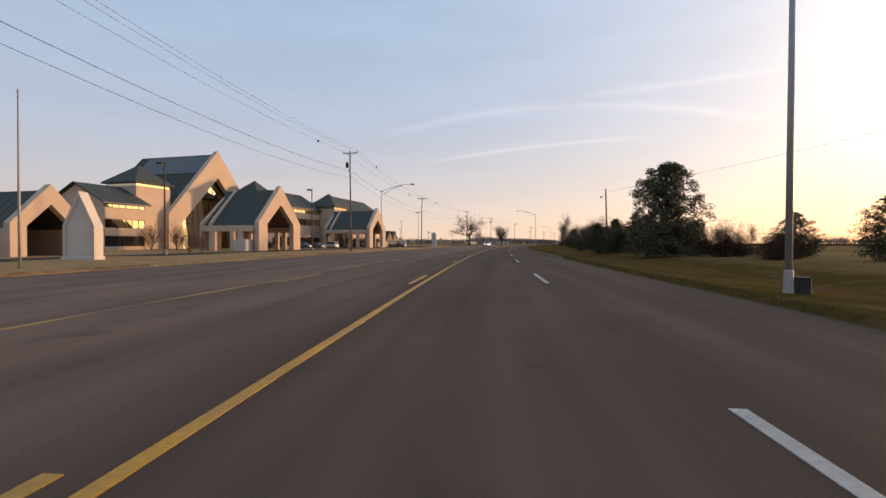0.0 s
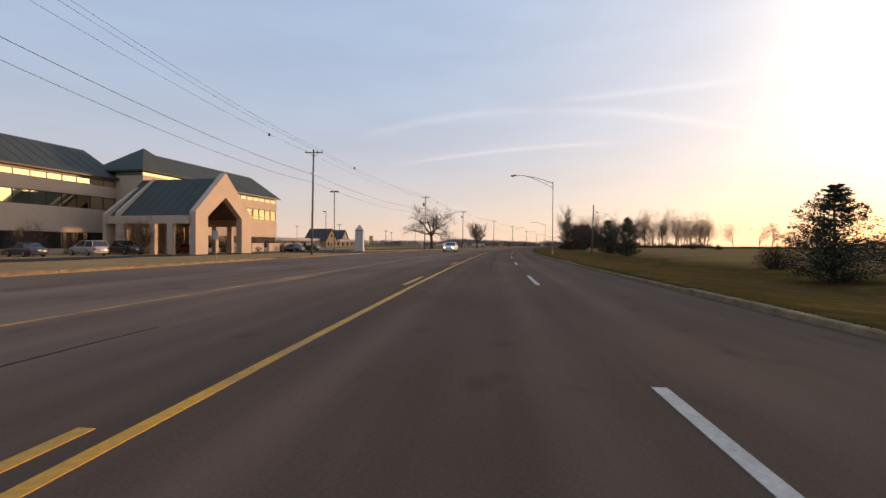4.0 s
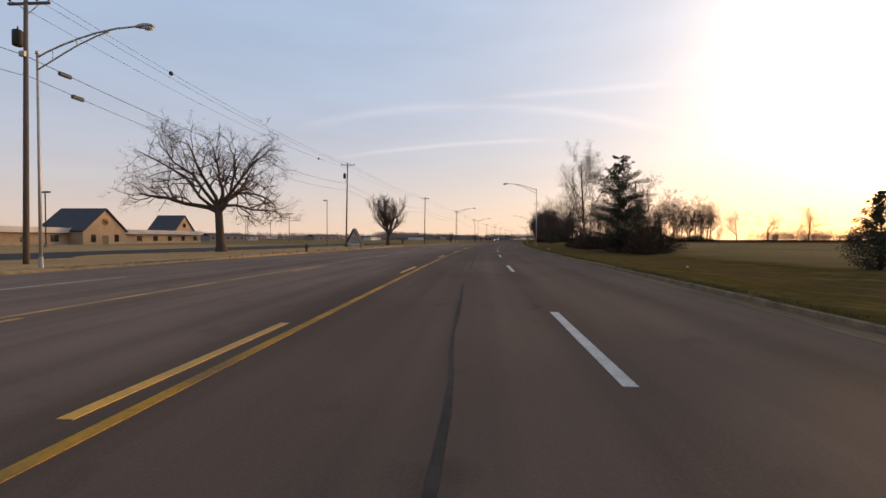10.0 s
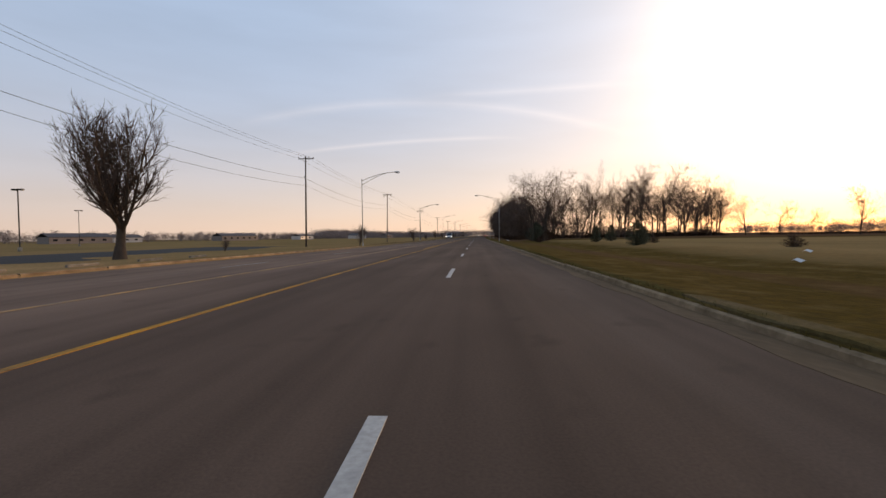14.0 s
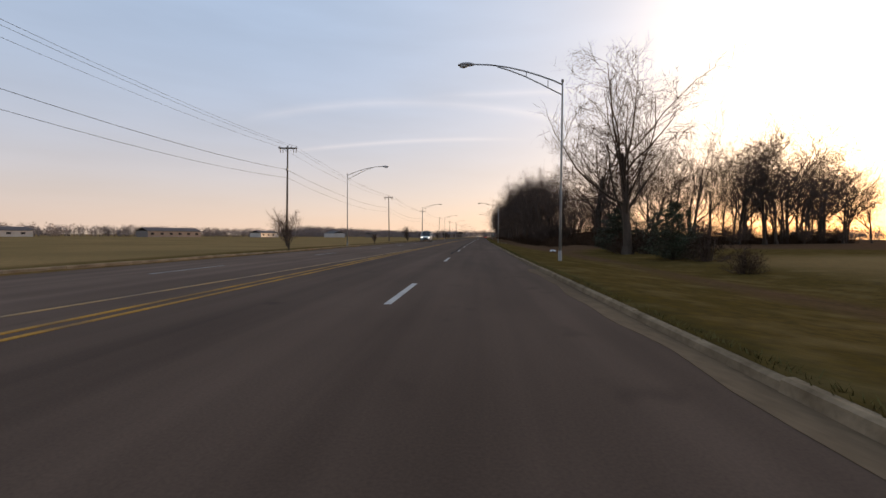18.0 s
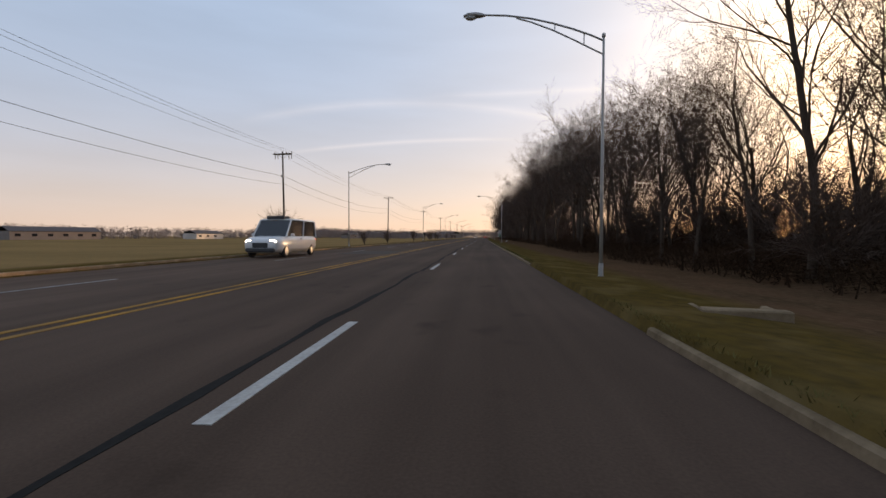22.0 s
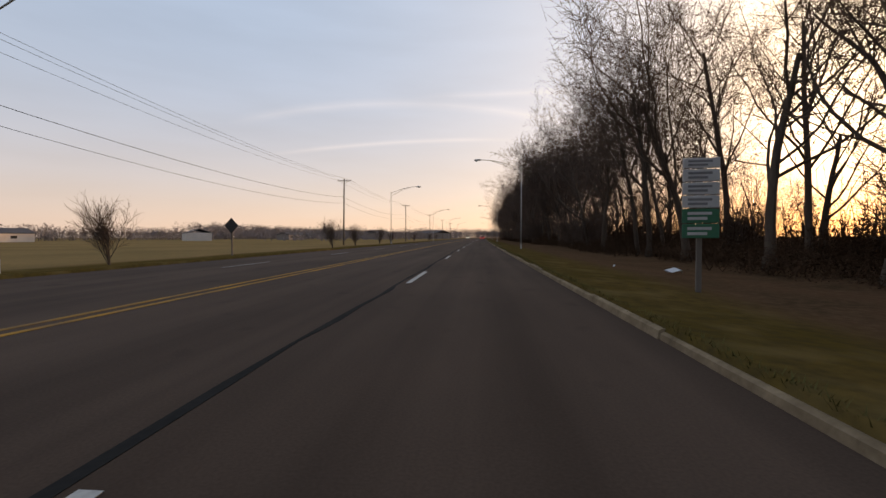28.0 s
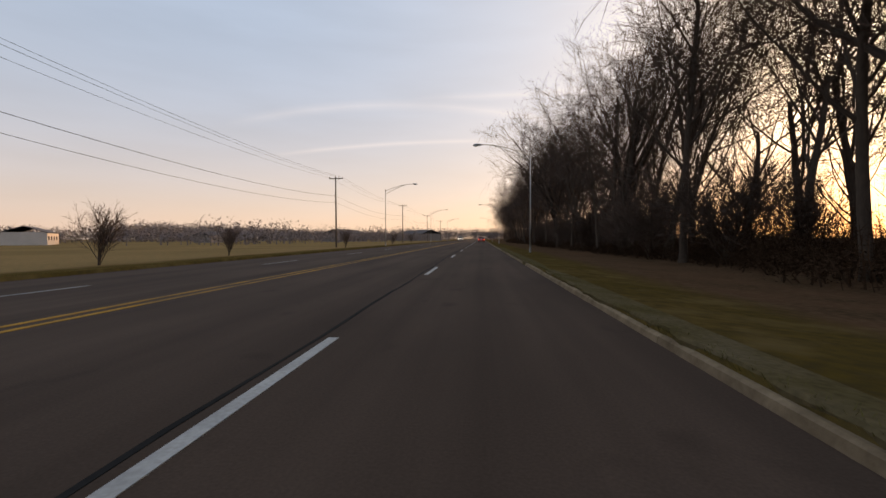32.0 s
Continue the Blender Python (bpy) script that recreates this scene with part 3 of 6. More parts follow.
def crack(s0, s1, d, half, wander, step=1.2):
    sh = Shape()
    rings = []
    s, x = s0, d
    while s <= s1:
        x += rng.uniform(-wander, wander) + (d - x) * 0.15
        w = half * rng.uniform(0.45, 1.3)
        rings.append([at(s, x - w, -0.01), at(s, x + w, -0.01), at(s, x + w, 0.004), at(s, x - w, 0.004)])
        s += step * rng.uniform(0.6, 1.3)
    return sh.loft(rings)


for s0, s1, d, half in ((84, 134, -1.42, 0.035), (137, 172, -1.4, 0.03), (176, 214, -1.55, 0.02), (318, 372, -0.27, 0.05), (372, 430, -0.22, 0.055), (430, 500, -0.22, 0.05), (500, 620, -0.2, 0.03),
                        (20, 60, 1.9, 0.012), (10, 70, -5.6, 0.02)):
    part("sealed_crack", crack(s0, s1, d, half, 0.05), TAR if (d < -0.1 and s0 > 300) else FAINT, road, "black sealed crack" if s0 > 300 else "worn crack")
for s0, s1, d0, d1, lab in ((132.6, 135.6, -4.9, -1.62, "darker asphalt patch"), (135.8, 142, -7.6, -2.6, "darker asphalt patch"), (385, 391, -7.4, -4.2, "darker asphalt patch"),
                            (88.2, 88.7, -2.35, -2.0, "small tar patch"), (150.6, 151.1, -3.0, -2.7, "small tar patch"), (152.4, 152.9, 0.5, 0.8, "small tar patch"), (217, 217.6, 0.1, 0.5, "small tar patch")):
    part("asphalt_patch", ribbon(s0, s1, d0, d1, -0.02, 0.0035, 2.0), PATCH if s1 - s0 < 1 else OLD_PATCH, road, lab)

# kerbs: 3 m concrete lengths along both sides, broken for the driveways
DIRTY = material("silted_brown_concrete", (0.165, 0.108, 0.066), 0.95, specular=0.03, grain=0.35, grain_scale=12, stain=0.8, stain_scale=0.7, color2=(0.085, 0.056, 0.037), coords="Object", stretch=(1, 0.3, 1), bump=0.3)
kerb = Shape()
kerb.prism([(0.0, -0.25), (0.18, -0.25), (0.18, 0.12), (0.16, 0.14), (0.05, 0.14), (0.02, 0.12), (0.0, 0.0)], 0.0, 2.985, "y")
kerb_mesh = kerb.mesh("kerb_stone", KERB)
low = Shape()
low.prism([(0.0, -0.25), (0.18, -0.25), (0.18, 0.03), (0.05, 0.03), (0.0, 0.01)], 0.0, 2.985, "y")
low_mesh = low.mesh("kerb_stone", KERB)
kerb_right = thing("kerb_right", Matrix(), "weathered concrete kerb half overgrown by grass", "kerb", kind="structure")
kerb_left = thing("kerb_left", Matrix(), "pale concrete kerb along the far lanes", "kerb", kind="structure")
for k in range(-12, 236):
    s = 3.0 * k
    if 363 <= s < 375 or 506 <= s < 512:
        continue
    part("kerb_stone", kerb_mesh if s > 30 else low_mesh, KERB, kerb_right, m=spot(s, right_edge(s + 1.5), rng.uniform(-0.06, -0.025), rng.uniform(-0.2, 0.2) - math.degrees(math.atan2(right_edge(s + 3) - right_edge(s), 3.0))))
for k in range(-12, 150):
    s = 3.0 * k
    if 18 <= s < 27 or 131 <= s < 144 or 60 <= s < 66:
        continue
    tw = 0.0 if not 190 < s < 270 else -math.degrees(math.atan2(left_edge(s + 3) - left_edge(s), 3.0))
    part("kerb_stone", kerb_mesh, CONCRETE, kerb_left, m=spot(s, left_edge(s) - 0.16, rng.uniform(-0.015, 0.0), rng.uniform(-0.15, 0.15) + tw))
solid("gutter", ribbon(150, 306, lambda s: max(right_edge(s) - 0.34 + 0.05 * math.sin(s * 0.9) + 0.04 * math.sin(s * 2.3 + 1.0), 3.05), lambda s: right_edge(s) + 0.02, -0.2, 0.005, 0.6), DIRTY, "stained concrete gutter along the asphalt edge", "gutter", "structure")
drive = Shape()
rings = []
for x in (-0.12, 0.3, 1.5, 4, 7, 12, 20, 27):
    z = 0.003 if x < 0.2 else min(0.02, ground_z(137, left_edge(137) - x) + 0.05)
    rings.append([at(131, left_edge(131) - x, z - 0.3), at(144, left_edge(144) - x, z - 0.3), at(144, left_edge(144) - x, z), at(131, left_edge(131) - x, z)])
solid("driveway", drive.loft(rings), PATCH, "asphalt driveway entrance leading to the car park", "driveway", "structure")

# ---- street lamps, utility poles and wires ----


def street_lamp():
    """A tapered steel pole with a two-tube truss arm and a cobra head; the arm reaches to local -x."""
    e = thing("street_lamp", Matrix(), "tall galvanised street lamp with a truss arm beside the kerb", "street lamp", "street lamps along the road")
    part("base", Shape().tube([(0, 0, -0.3), (0, 0, 0.04), (0, 0, 0.05), (0, 0, 0.45), (0, 0, 0.47)], [0.10, 0.10, 0.09, 0.085, 0.07], 10), GALVANISED, e, "bolted grey base")
    part("pole", Shape().tube([(0, 0, 0.4), (0, 0, 4), (0, 0, 8.75)], [0.068, 0.058, 0.042], 12), GALVANISED, e, "", True)
    part("pole_cap", Shape().tube([(0, 0, 8.74), (0, 0, 8.86), (0, 0, 8.9)], [0.065, 0.065, 0.02], 10), GALVANISED, e, "", True)
    up = [(-4.4 * u, 0, 8.62 + 1.08 * math.sin(u * math.pi / 2) ** 0.9) for u in (0, 0.1, 0.25, 0.42, 0.6, 0.8, 1.0)]
    lo = [(-4.4 * u, 0, 8.12 + 1.58 * math.sin(u * math.pi / 2) ** 1.05) for u in (0, 0.1, 0.25, 0.42, 0.6, 0.72)]
    part("arm", Shape().tube(up, 0.036, 7), GALVANISED, e, "", True)
    part("lower_arm", Shape().tube(lo, 0.03, 7), GALVANISED, e, "", True)
    for u in (0.16, 0.4):
        z0 = 8.12 + 1.58 * math.sin(u * math.pi / 2) ** 1.05
        z1 = 8.62 + 1.08 * math.sin(u * math.pi / 2) ** 0.9
        part("strut", Shape().tube([(-4.4 * u, 0, z0), (-4.4 * u, 0, z1)], 0.02, 6), GALVANISED, e)
    head = Shape()
    rings = []
    for x, w, top, bot in ((-4.3, 0.05, 0.05, -0.03), (-4.45, 0.1, 0.1, -0.06), (-4.7, 0.17, 0.13, -0.08), (-4.95, 0.17, 0.1, -0.07), (-5.12, 0.08, 0.03, -0.04)):
        rings.append([(x, w * math.cos(q), 9.68 + (top if math.sin(q) > 0 else -bot) * math.sin(q)) for q in (2 * math.pi * k / 10 for k in range(10))])
    h = part("lamp_head", head.loft(rings), GALVANISED, e, "grey cobra lamp head", True)
    bowl = []
    for z, r in ((9.63, 0.15), (9.57, 0.13), (9.53, 0.05)):
        bowl.append([(-4.85 + 0.22 * r / 0.15 * math.cos(q), r * math.sin(q), z) for q in (2 * math.pi * k / 10 for k in range(10))])
    part("lens", Shape().loft(bowl), LAMP_LENS, h, "clear lamp lens", True)
    return e


lamp = street_lamp()
lamp.matrix_basis = spot(9.75, 4.5)
for s, d, k in ((117.6, 4.75, 0.96), (226.2, 5.3, 0.94), (310.8, 5.1, 0.9), (369.8, 4.8, 0.71), (438.5, 5.3, 0.86), (500.3, 5.4, 0.82), (564, 5.5, 0.86), (626, 5.5, 0.86), (690, 5.5, 0.86)):
    copy_thing(lamp, spot(s, d) @ Matrix.Diagonal((k, k, k, 1)))
for s, d in ((64.0, -18.9), (177.0, -19.2), (283.0, -14.3), (344.5, -14.7), (409.8, -14.0), (473.0, -13.6), (535.4, -13.5), (599, -13.4), (662, -13.4), (726, -13.4)):
    copy_thing(lamp, spot(s, d, None, 180))


def utility_pole(height, transformer, cutouts=False):
    e = thing("utility_pole", Matrix(), "weathered brown wooden utility pole with a crossarm" + (" and a grey transformer" if transformer else ""), "utility pole", "utility poles along the field")
    part("pole", Shape().tube([(0, 0, -0.6), (0, 0, height * 0.5), (0, 0, height)], [0.15, 0.125, 0.095], 10), POLE_WOOD, e, "", True)
    part("crossarm", Shape().box(-1.25, 1.25, 0.12, 0.23, height - 0.42, height - 0.29, 0.012), POLE_WOOD, e)
    for x in (-1, 1):
        part("brace", Shape().tube([(x * 0.62, 0.175, height - 0.4), (0, 0.13, height - 0.95)], 0.022, 5), GALVANISED, e)
    for x in (-1.15, 0.45, 1.15):
        part("insulator", Shape().tube([(x, 0.175, height - 0.3), (x, 0.175, height - 0.22), (x, 0.175, height - 0.2), (x, 0.175, height - 0.1), (x, 0.175, height - 0.06)], [0.02, 0.03, 0.06, 0.055, 0.02], 8), PORCELAIN, e, "", True)
    part("bracket", Shape().box(-0.16, 0.16, -0.26, -0.1, height - 3.4, height - 3.1, 0.02), GALVANISED, e)
    if cutouts:
        for x in (-1.1, -0.75, 0.75, 1.1):
            part("cutout", Shape().tube([(x, 0.2, height - 0.42), (x, 0.24, height - 0.6), (x, 0.2, height - 0.62), (x, 0.26, height - 0.95)], [0.02, 0.06, 0.05, 0.035], 7), PORCELAIN, e, "hanging fuse cutout", True)
        part("rear_crossarm", Shape().box(-1.25, 1.25, -0.23, -0.12, height - 0.42, height - 0.29, 0.012), POLE_WOOD, e)
    if transformer:
        c = Shape().tube([(-0.48, 0, height - 2.75), (-0.48, 0, height - 2.7), (-0.48, 0, height - 1.95), (-0.48, 0, height - 1.88)], [0.2, 0.25, 0.25, 0.18], 12)
        tr = part("transformer", c, DARK_METAL, e, "dark grey transformer can", True)
        part("bushing", Shape().tube([(-0.48, 0, height - 1.88), (-0.48, 0, height - 1.66)], [0.05, 0.03], 8), PORCELAIN, tr, "", True)
    return e


POLES = [(-46, -26, 15.5, 1), (12, -25.8, 16.0, 0), (69.7, -25.8, 16.4, 1), (119.9, -26.4, 14.0, 0), (182.4, -26.1, 14.7, 1), (234.4, -26.9, 14.3, 1), (292, -25.6, 13.9, 0), (350, -24.9, 13.7, 0),
         (414.5, -24.1, 12.6, 0), (474, -23.2, 12.0, 0), (539, -23.0, 11.9, 0), (603, -22.8, 11.9, 0), (667, -22.8, 11.9, 0), (731, -22.8, 11.9, 0), (795, -22.8, 11.9, 0)]
kinds = {}
for s, d, h, tr in POLES:
    m = spot(s, d)
    m = m @ pose(0, 0, 0, random.uniform(-1.0, 1.0), random.uniform(-1.2, 1.2), random.uniform(-4, 4))
    cut = 340 < s < 420
    key = (round(h * 2) / 2, tr, cut)
    if key not in kinds:
        kinds[key] = utility_pole(h, tr, cut)
        kinds[key].matrix_basis = m
    else:
        copy_thing(kinds[key], m)


def sagging(a, b, sag, radius, n=14):
    pts = []
    for i in range(n + 1):
        u = i / n
        p = a.lerp(b, u)
        p.z -= sag * 4 * u * (1 - u)
        pts.append(p)
    return Shape().tube(pts, radius, 5)


for (s0, d0, h0, _), (s1, d1, h1, _) in zip(POLES, POLES[1:]):
    span = thing("power_line", spot(s0, d0, 0), "black overhead wires sagging between wooden poles", "power line", "spans of overhead wire")
    inv = span.matrix_basis.inverted()

    def end(s, d, z, x):
        return inv @ (spot(s, d) @ Vector((x, 0.17, z)))

    for x in (-1.15, 0.45, 1.15):
        part("wire", sagging(end(s0, d0, h0 - 0.06, x), end(s1, d1, h1 - 0.06, x), 0.9, 0.012), WIRE, span)
    part("cable", sagging(end(s0, d0, h0 - 3.2, -0.1), end(s1, d1, h1 - 3.2, -0.1), 1.1, 0.02), WIRE, span, "thick bundled cable")
    part("cable", sagging(end(s0, d0, h0 - 4.2, -0.2), end(s1, d1, h1 - 4.3, -0.2), 1.2, 0.016), WIRE, span)
    if 180 < s0 < 185:
        for z, u in ((3.2, 0.045), (4.25, 0.06)):
            p = end(s0, d0, h0 - z, -0.15).lerp(end(s1, d1, h1 - z, -0.15), u)
            p.z -= 1.15 * 4 * u * (1 - u)
            part("splice_case", Shape().box(p.x - 0.1, p.x + 0.1, p.y - 0.4, p.y + 0.4, p.z - 0.14, p.z + 0.1, 0.04), WIRE, span, "black splice case on the cable")
    if s0 < 220:
        for u, x in ((0.18, 1.15), (0.82, -1.15)):
            p = end(s0, d0, h0, x).lerp(end(s1, d1, h1, x), u)
            p.z -= 0.9 * 4 * u * (1 - u) + 0.1
            ball = Shape().loft([[(p.x + r * math.cos(q), p.y + r * math.sin(q), p.z + z) for q in (2 * math.pi * k / 8 for k in range(8))] for z, r in ((-0.17, 0.03), (-0.1, 0.13), (0, 0.17), (0.1, 0.13), (0.17, 0.03))])
            part("wire_marker", ball, WIRE, span, "dark ball on the wire", True)


def plain_pole(h):
    e = thing("telephone_pole", Matrix(), "thin leaning wooden pole with a lamp bracket among evergreen bushes", "utility pole")
    part("pole", Shape().tube([(0, 0, -0.5), (0, 0, h)], [0.14, 0.09], 8), POLE_WOOD, e, "", True)
    part("bracket", Shape().tube([(0, 0, h - 0.7), (-0.45, -0.1, h - 0.95), (-0.75, -0.15, h - 1.1)], 0.025, 6), GALVANISED, e)
    part("lamp_head", Shape().box(-0.95, -0.65, -0.24, -0.08, h - 1.25, h - 1.08, 0.03), DARK_METAL, e)
    return e


pp = plain_pole(9.0)
pp.matrix_basis = spot(65.0, 13.5) @ pose(0, 0, 0, 0, -2, 20)
p2 = plain_pole(8.2)
p2.matrix_basis = spot(141.5, 12.8) @ pose(0, 0, 0, 2, -3, 200)
side_line = thing("service_line", Matrix(), "thin service wire running off to one side", "power line")
top = spot(65.0, 13.5) @ Vector((0, 0, 8.6))
part("wire", sagging(top, at(24, 42, 13.0), 0.6, 0.014), WIRE, side_line)


def lot_lamp(h, heads):
    e = thing("car_park_lamp", Matrix(), "slim dark bronze car park lamp with %s box head%s" % (("two", "s") if heads == 2 else ("one", "")), "lamp post", "car park lamps")
    part("footing", Shape().tube([(0, 0, -0.4), (0, 0, 0.6)], 0.25, 10), CONCRETE, e, "round concrete footing", True)
    part("pole", Shape().box(-0.065, 0.065, -0.065, 0.065, 0.55, h, 0.012), DARK_METAL, e)
    for k in range(heads):
        x = -1 if k == 0 else 1
        part("arm", Shape().box(min(0, x * 0.3), max(0, x * 0.3), -0.03, 0.03, h - 0.2, h - 0.12), DARK_METAL, e)
        hd = part("lamp_head", Shape().box(min(x * 0.25, x * 0.85), max(x * 0.25, x * 0.85), -0.24, 0.24, h - 0.28, h - 0.04, 0.03), DARK_METAL, e)
        part("lens", Shape().box(min(x * 0.3, x * 0.8), max(x * 0.3, x * 0.8), -0.19, 0.19, h - 0.3, h - 0.279), LAMP_LENS, hd)
    return e


one = lot_lamp(10.6, 1)
two = lot_lamp(12.0, 2)
one.matrix_basis = spot(177.5, -53)
two.matrix_basis = spot(146.8, -35.4)
short = lot_lamp(9.2, 2)
short.matrix_basis = spot(223.2, -74)
for m, (s, d, t) in ((one, (46, -39, 0)), (one, (71.5, -33.5, 0)), (one, (126, -43, 90)), (one, (258.2, -41.4, 0)), (short, (232, -100, 90)), (short, (285, -66, 0)), (short, (296, -88, 60)), (short, (190, -95, 0)),
                     (short, (300, -90, 0)), (short, (330, -100, 40)), (one, (24, -43, 0)), (short, (240, -120, 0))):
    copy_thing(m, spot(s, d, None, t))

# ---- trees and brush ----


def blade(sh, rnd, pts, radii):
    """A thin twig as a narrow tapering strip that ends in a point."""
    d = (pts[-1] - pts[0]).normalized()
    side = d.cross(Vector((rnd.uniform(-1, 1), rnd.uniform(-1, 1), rnd.uniform(-1, 1)))).normalized()
    n = len(sh.v)
    for p, r in zip(pts[:-1], radii):
        sh.v.append(tuple(p - side * r))
        sh.v.append(tuple(p + side * r))
    sh.v.append(tuple(pts[-1]))
    k = len(pts) - 1
    for i in range(k - 1):
        sh.f.append((n + 2 * i, n + 2 * i + 1, n + 2 * i + 3, n + 2 * i + 2))
    sh.f.append((n + 2 * k - 2, n + 2 * k - 1, n + 2 * k))


def limb(sh, twigs, rnd, p, d, length, r, level, spec):
    """Grows one limb with its side limbs; thick ones go to sh, thin ones to twigs."""
    n = spec["segs"][level]
    pts, radii = [p.copy()], [r]
    q, v = p.copy(), d.copy()
    taper = spec["taper"][level]
    for i in range(n):
        k = spec["wander"][level]
        v = (v + Vector((rnd.uniform(-k, k), rnd.uniform(-k, k), rnd.uniform(-k, k) + spec["lift"][level]))).normalized()
        q = q + v * (length / n)
        pts.append(q.copy())
        radii.append(r * (1 - (1 - taper) * (i + 1) / n))
    if level >= 3:
        blade(twigs, rnd, pts, radii)
    else:
        (sh if level < 2 else twigs).tube(pts, radii, (8, 5, 3)[level], caps=False)
    if level >= spec["levels"]:
        return
    count = spec["count"][level]
    for k in range(count):
        u = spec["start"][level] + (1 - spec["start"][level]) * (k + rnd.random()) / count
        x = u * n
        i = min(int(x), n - 1)
        base = pts[i].lerp(pts[i + 1], x - i)
        along = (pts[i + 1] - pts[i]).normalized()
        side = along.cross(Vector((rnd.uniform(-1, 1), rnd.uniform(-1, 1), rnd.uniform(-1, 1)))).normalized()
        ang = radians(rnd.uniform(*spec["angle"][level]))
        nd = (along * math.cos(ang) + side * math.sin(ang)).normalized()
        nl = length * rnd.uniform(*spec["ratio"][level]) * (1.15 - spec["fall"][level] * u)
        rr = radii[i] * rnd.uniform(0.34, 0.54) * spec.get("stout", 1.0)
        limb(sh, twigs, rnd, base, nd, nl, max(rr, (0.02, 0.016, 0.012, 0.0095, 0.008)[level + 1] * spec.get("fine", 1.0)), level + 1, spec)


WOOD = dict(fine=1.15, levels=4, segs=(7, 7, 4, 2, 1), taper=(0.45, 0.2, 0.3, 0.4, 0.5), wander=(0.09, 0.2, 0.26, 0.3, 0.35), lift=(0.0, 0.07, 0.06, 0.04, 0.03), count=(10, 8, 7, 6),
            start=(0.36, 0.22, 0.15, 0.1), angle=((18, 52), (28, 62), (28, 68), (25, 70)), ratio=((0.62, 0.98), (0.34, 0.52), (0.42, 0.62), (0.5, 0.8)), fall=(0.1, 0.35, 0.3, 0.2))
TALL = dict(WOOD, start=(0.36, 0.2, 0.15, 0.1), count=(13, 8, 7, 5), angle=((18, 45), (25, 55), (28, 65), (25, 65)), ratio=((0.35, 0.62), (0.36, 0.55), (0.42, 0.64), (0.5, 0.8)), fall=(0.35, 0.35, 0.3, 0.2))
BACK = dict(WOOD, count=(9, 7, 6, 4), start=(0.3, 0.2, 0.15, 0.1), fine=2.2)
EDGE = dict(BACK, count=(10, 8, 6, 3), start=(0.25, 0.2, 0.15, 0.1), fine=2.0)
OAK = dict(fine=1.6, stout=1.3, levels=4, segs=(4, 8, 5, 3, 2), taper=(0.8, 0.22, 0.25, 0.35, 0.4), wander=(0.03, 0.3, 0.4, 0.45, 0.4), lift=(0.0, 0.01, 0.05, 0.05, 0.04), count=(10, 9, 7, 6),
           start=(0.8, 0.25, 0.2, 0.2), angle=((25, 72), (30, 65), (30, 70), (30, 70)), ratio=((1.1, 1.5), (0.38, 0.55), (0.4, 0.6), (0.4, 0.6)), fall=(0.0, 0.4, 0.3, 0.3))
PEAR = dict(fine=1.5, stout=1.2, levels=4, segs=(4, 8, 4, 3, 1), taper=(0.8, 0.25, 0.3, 0.4, 0.5), wander=(0.03, 0.13, 0.16, 0.2, 0.25), lift=(0.0, 0.15, 0.26, 0.22, 0.1), count=(10, 12, 9, 7),
            start=(0.6, 0.12, 0.2, 0.2), angle=((15, 80), (25, 55), (20, 50), (20, 50)), ratio=((1.7, 2.0), (0.3, 0.46), (0.4, 0.58), (0.4, 0.6)), fall=(0.0, 0.35, 0.3, 0.3))
BUSHY = dict(levels=3, segs=(2, 4, 3, 2), taper=(0.8, 0.3, 0.35, 0.4), wander=(0.05, 0.18, 0.25, 0.3), lift=(0.0, 0.1, 0.1, 0.1), count=(16, 11, 10),
             start=(0.25, 0.15, 0.15), angle=((15, 50), (20, 50), (20, 55)), ratio=((2.2, 3.4), (0.4, 0.6), (0.4, 0.6)), fall=(0.0, 0.35, 0.3))
UPRIGHT = dict(BUSHY, angle=((8, 38), (18, 42), (20, 50)), lift=(0.0, 0.14, 0.12, 0.1), count=(13, 10, 9))


def bare_tree(seed, height, r, spec, label, category="tree", group="", trunk=None, lean=(0, 0)):
    rnd = random.Random(seed)
    sh, twigs = Shape(), Shape()
    limb(sh, twigs, rnd, Vector((0, 0, -0.3)), Vector((lean[0], lean[1], 1)).normalized(), trunk or height, r, 0, spec)
    flare = [(0, 0, -0.4), (0, 0, 0.15), (0, 0, 0.7)]
    sh.tube(flare, [r * 1.7, r * 1.35, r * 1.0], 9, caps=False)
    top = max(v[2] for v in twigs.v)
    k = height / top
    for s_ in (sh, twigs):
        s_.v = [(x * k, y * k, z * k) for x, y, z in s_.v]
    if label is None:
        return sh, twigs
    e = thing("tree", Matrix(), label, category, group)
    part("trunk", sh, BARK, e, "", True)
    part("crown", twigs, TWIG, e, "bare winter twigs")
    return e


def clump(sh, rnd, c, size, count, leaf, flat=0.6):
    """Many small leaf blades scattered through one clump."""
    for _ in range(count):
        a, b = rnd.uniform(0, 2 * math.pi), rnd.uniform(-1, 1)
        rr = size * rnd.random() ** 0.45
        w = math.sqrt(1 - b * b)
        p = c + Vector((rr * w * math.cos(a), rr * w * math.sin(a), rr * b * flat))
        u = Vector((rnd.uniform(-1, 1), rnd.uniform(-1, 1), rnd.uniform(-0.7, 0.7))).normalized()
        v = u.cross(Vector((rnd.uniform(-1, 1), rnd.uniform(-1, 1), rnd.uniform(-1, 1)))).normalized()
        l, w2 = leaf * rnd.uniform(0.6, 1.3), leaf * rnd.uniform(0.25, 0.5)
        sh.add([p - u * l - v * w2 * 0.5, p + v * w2 * 1.3, p + u * l - v * w2 * 0.4], [(0, 1, 2)])


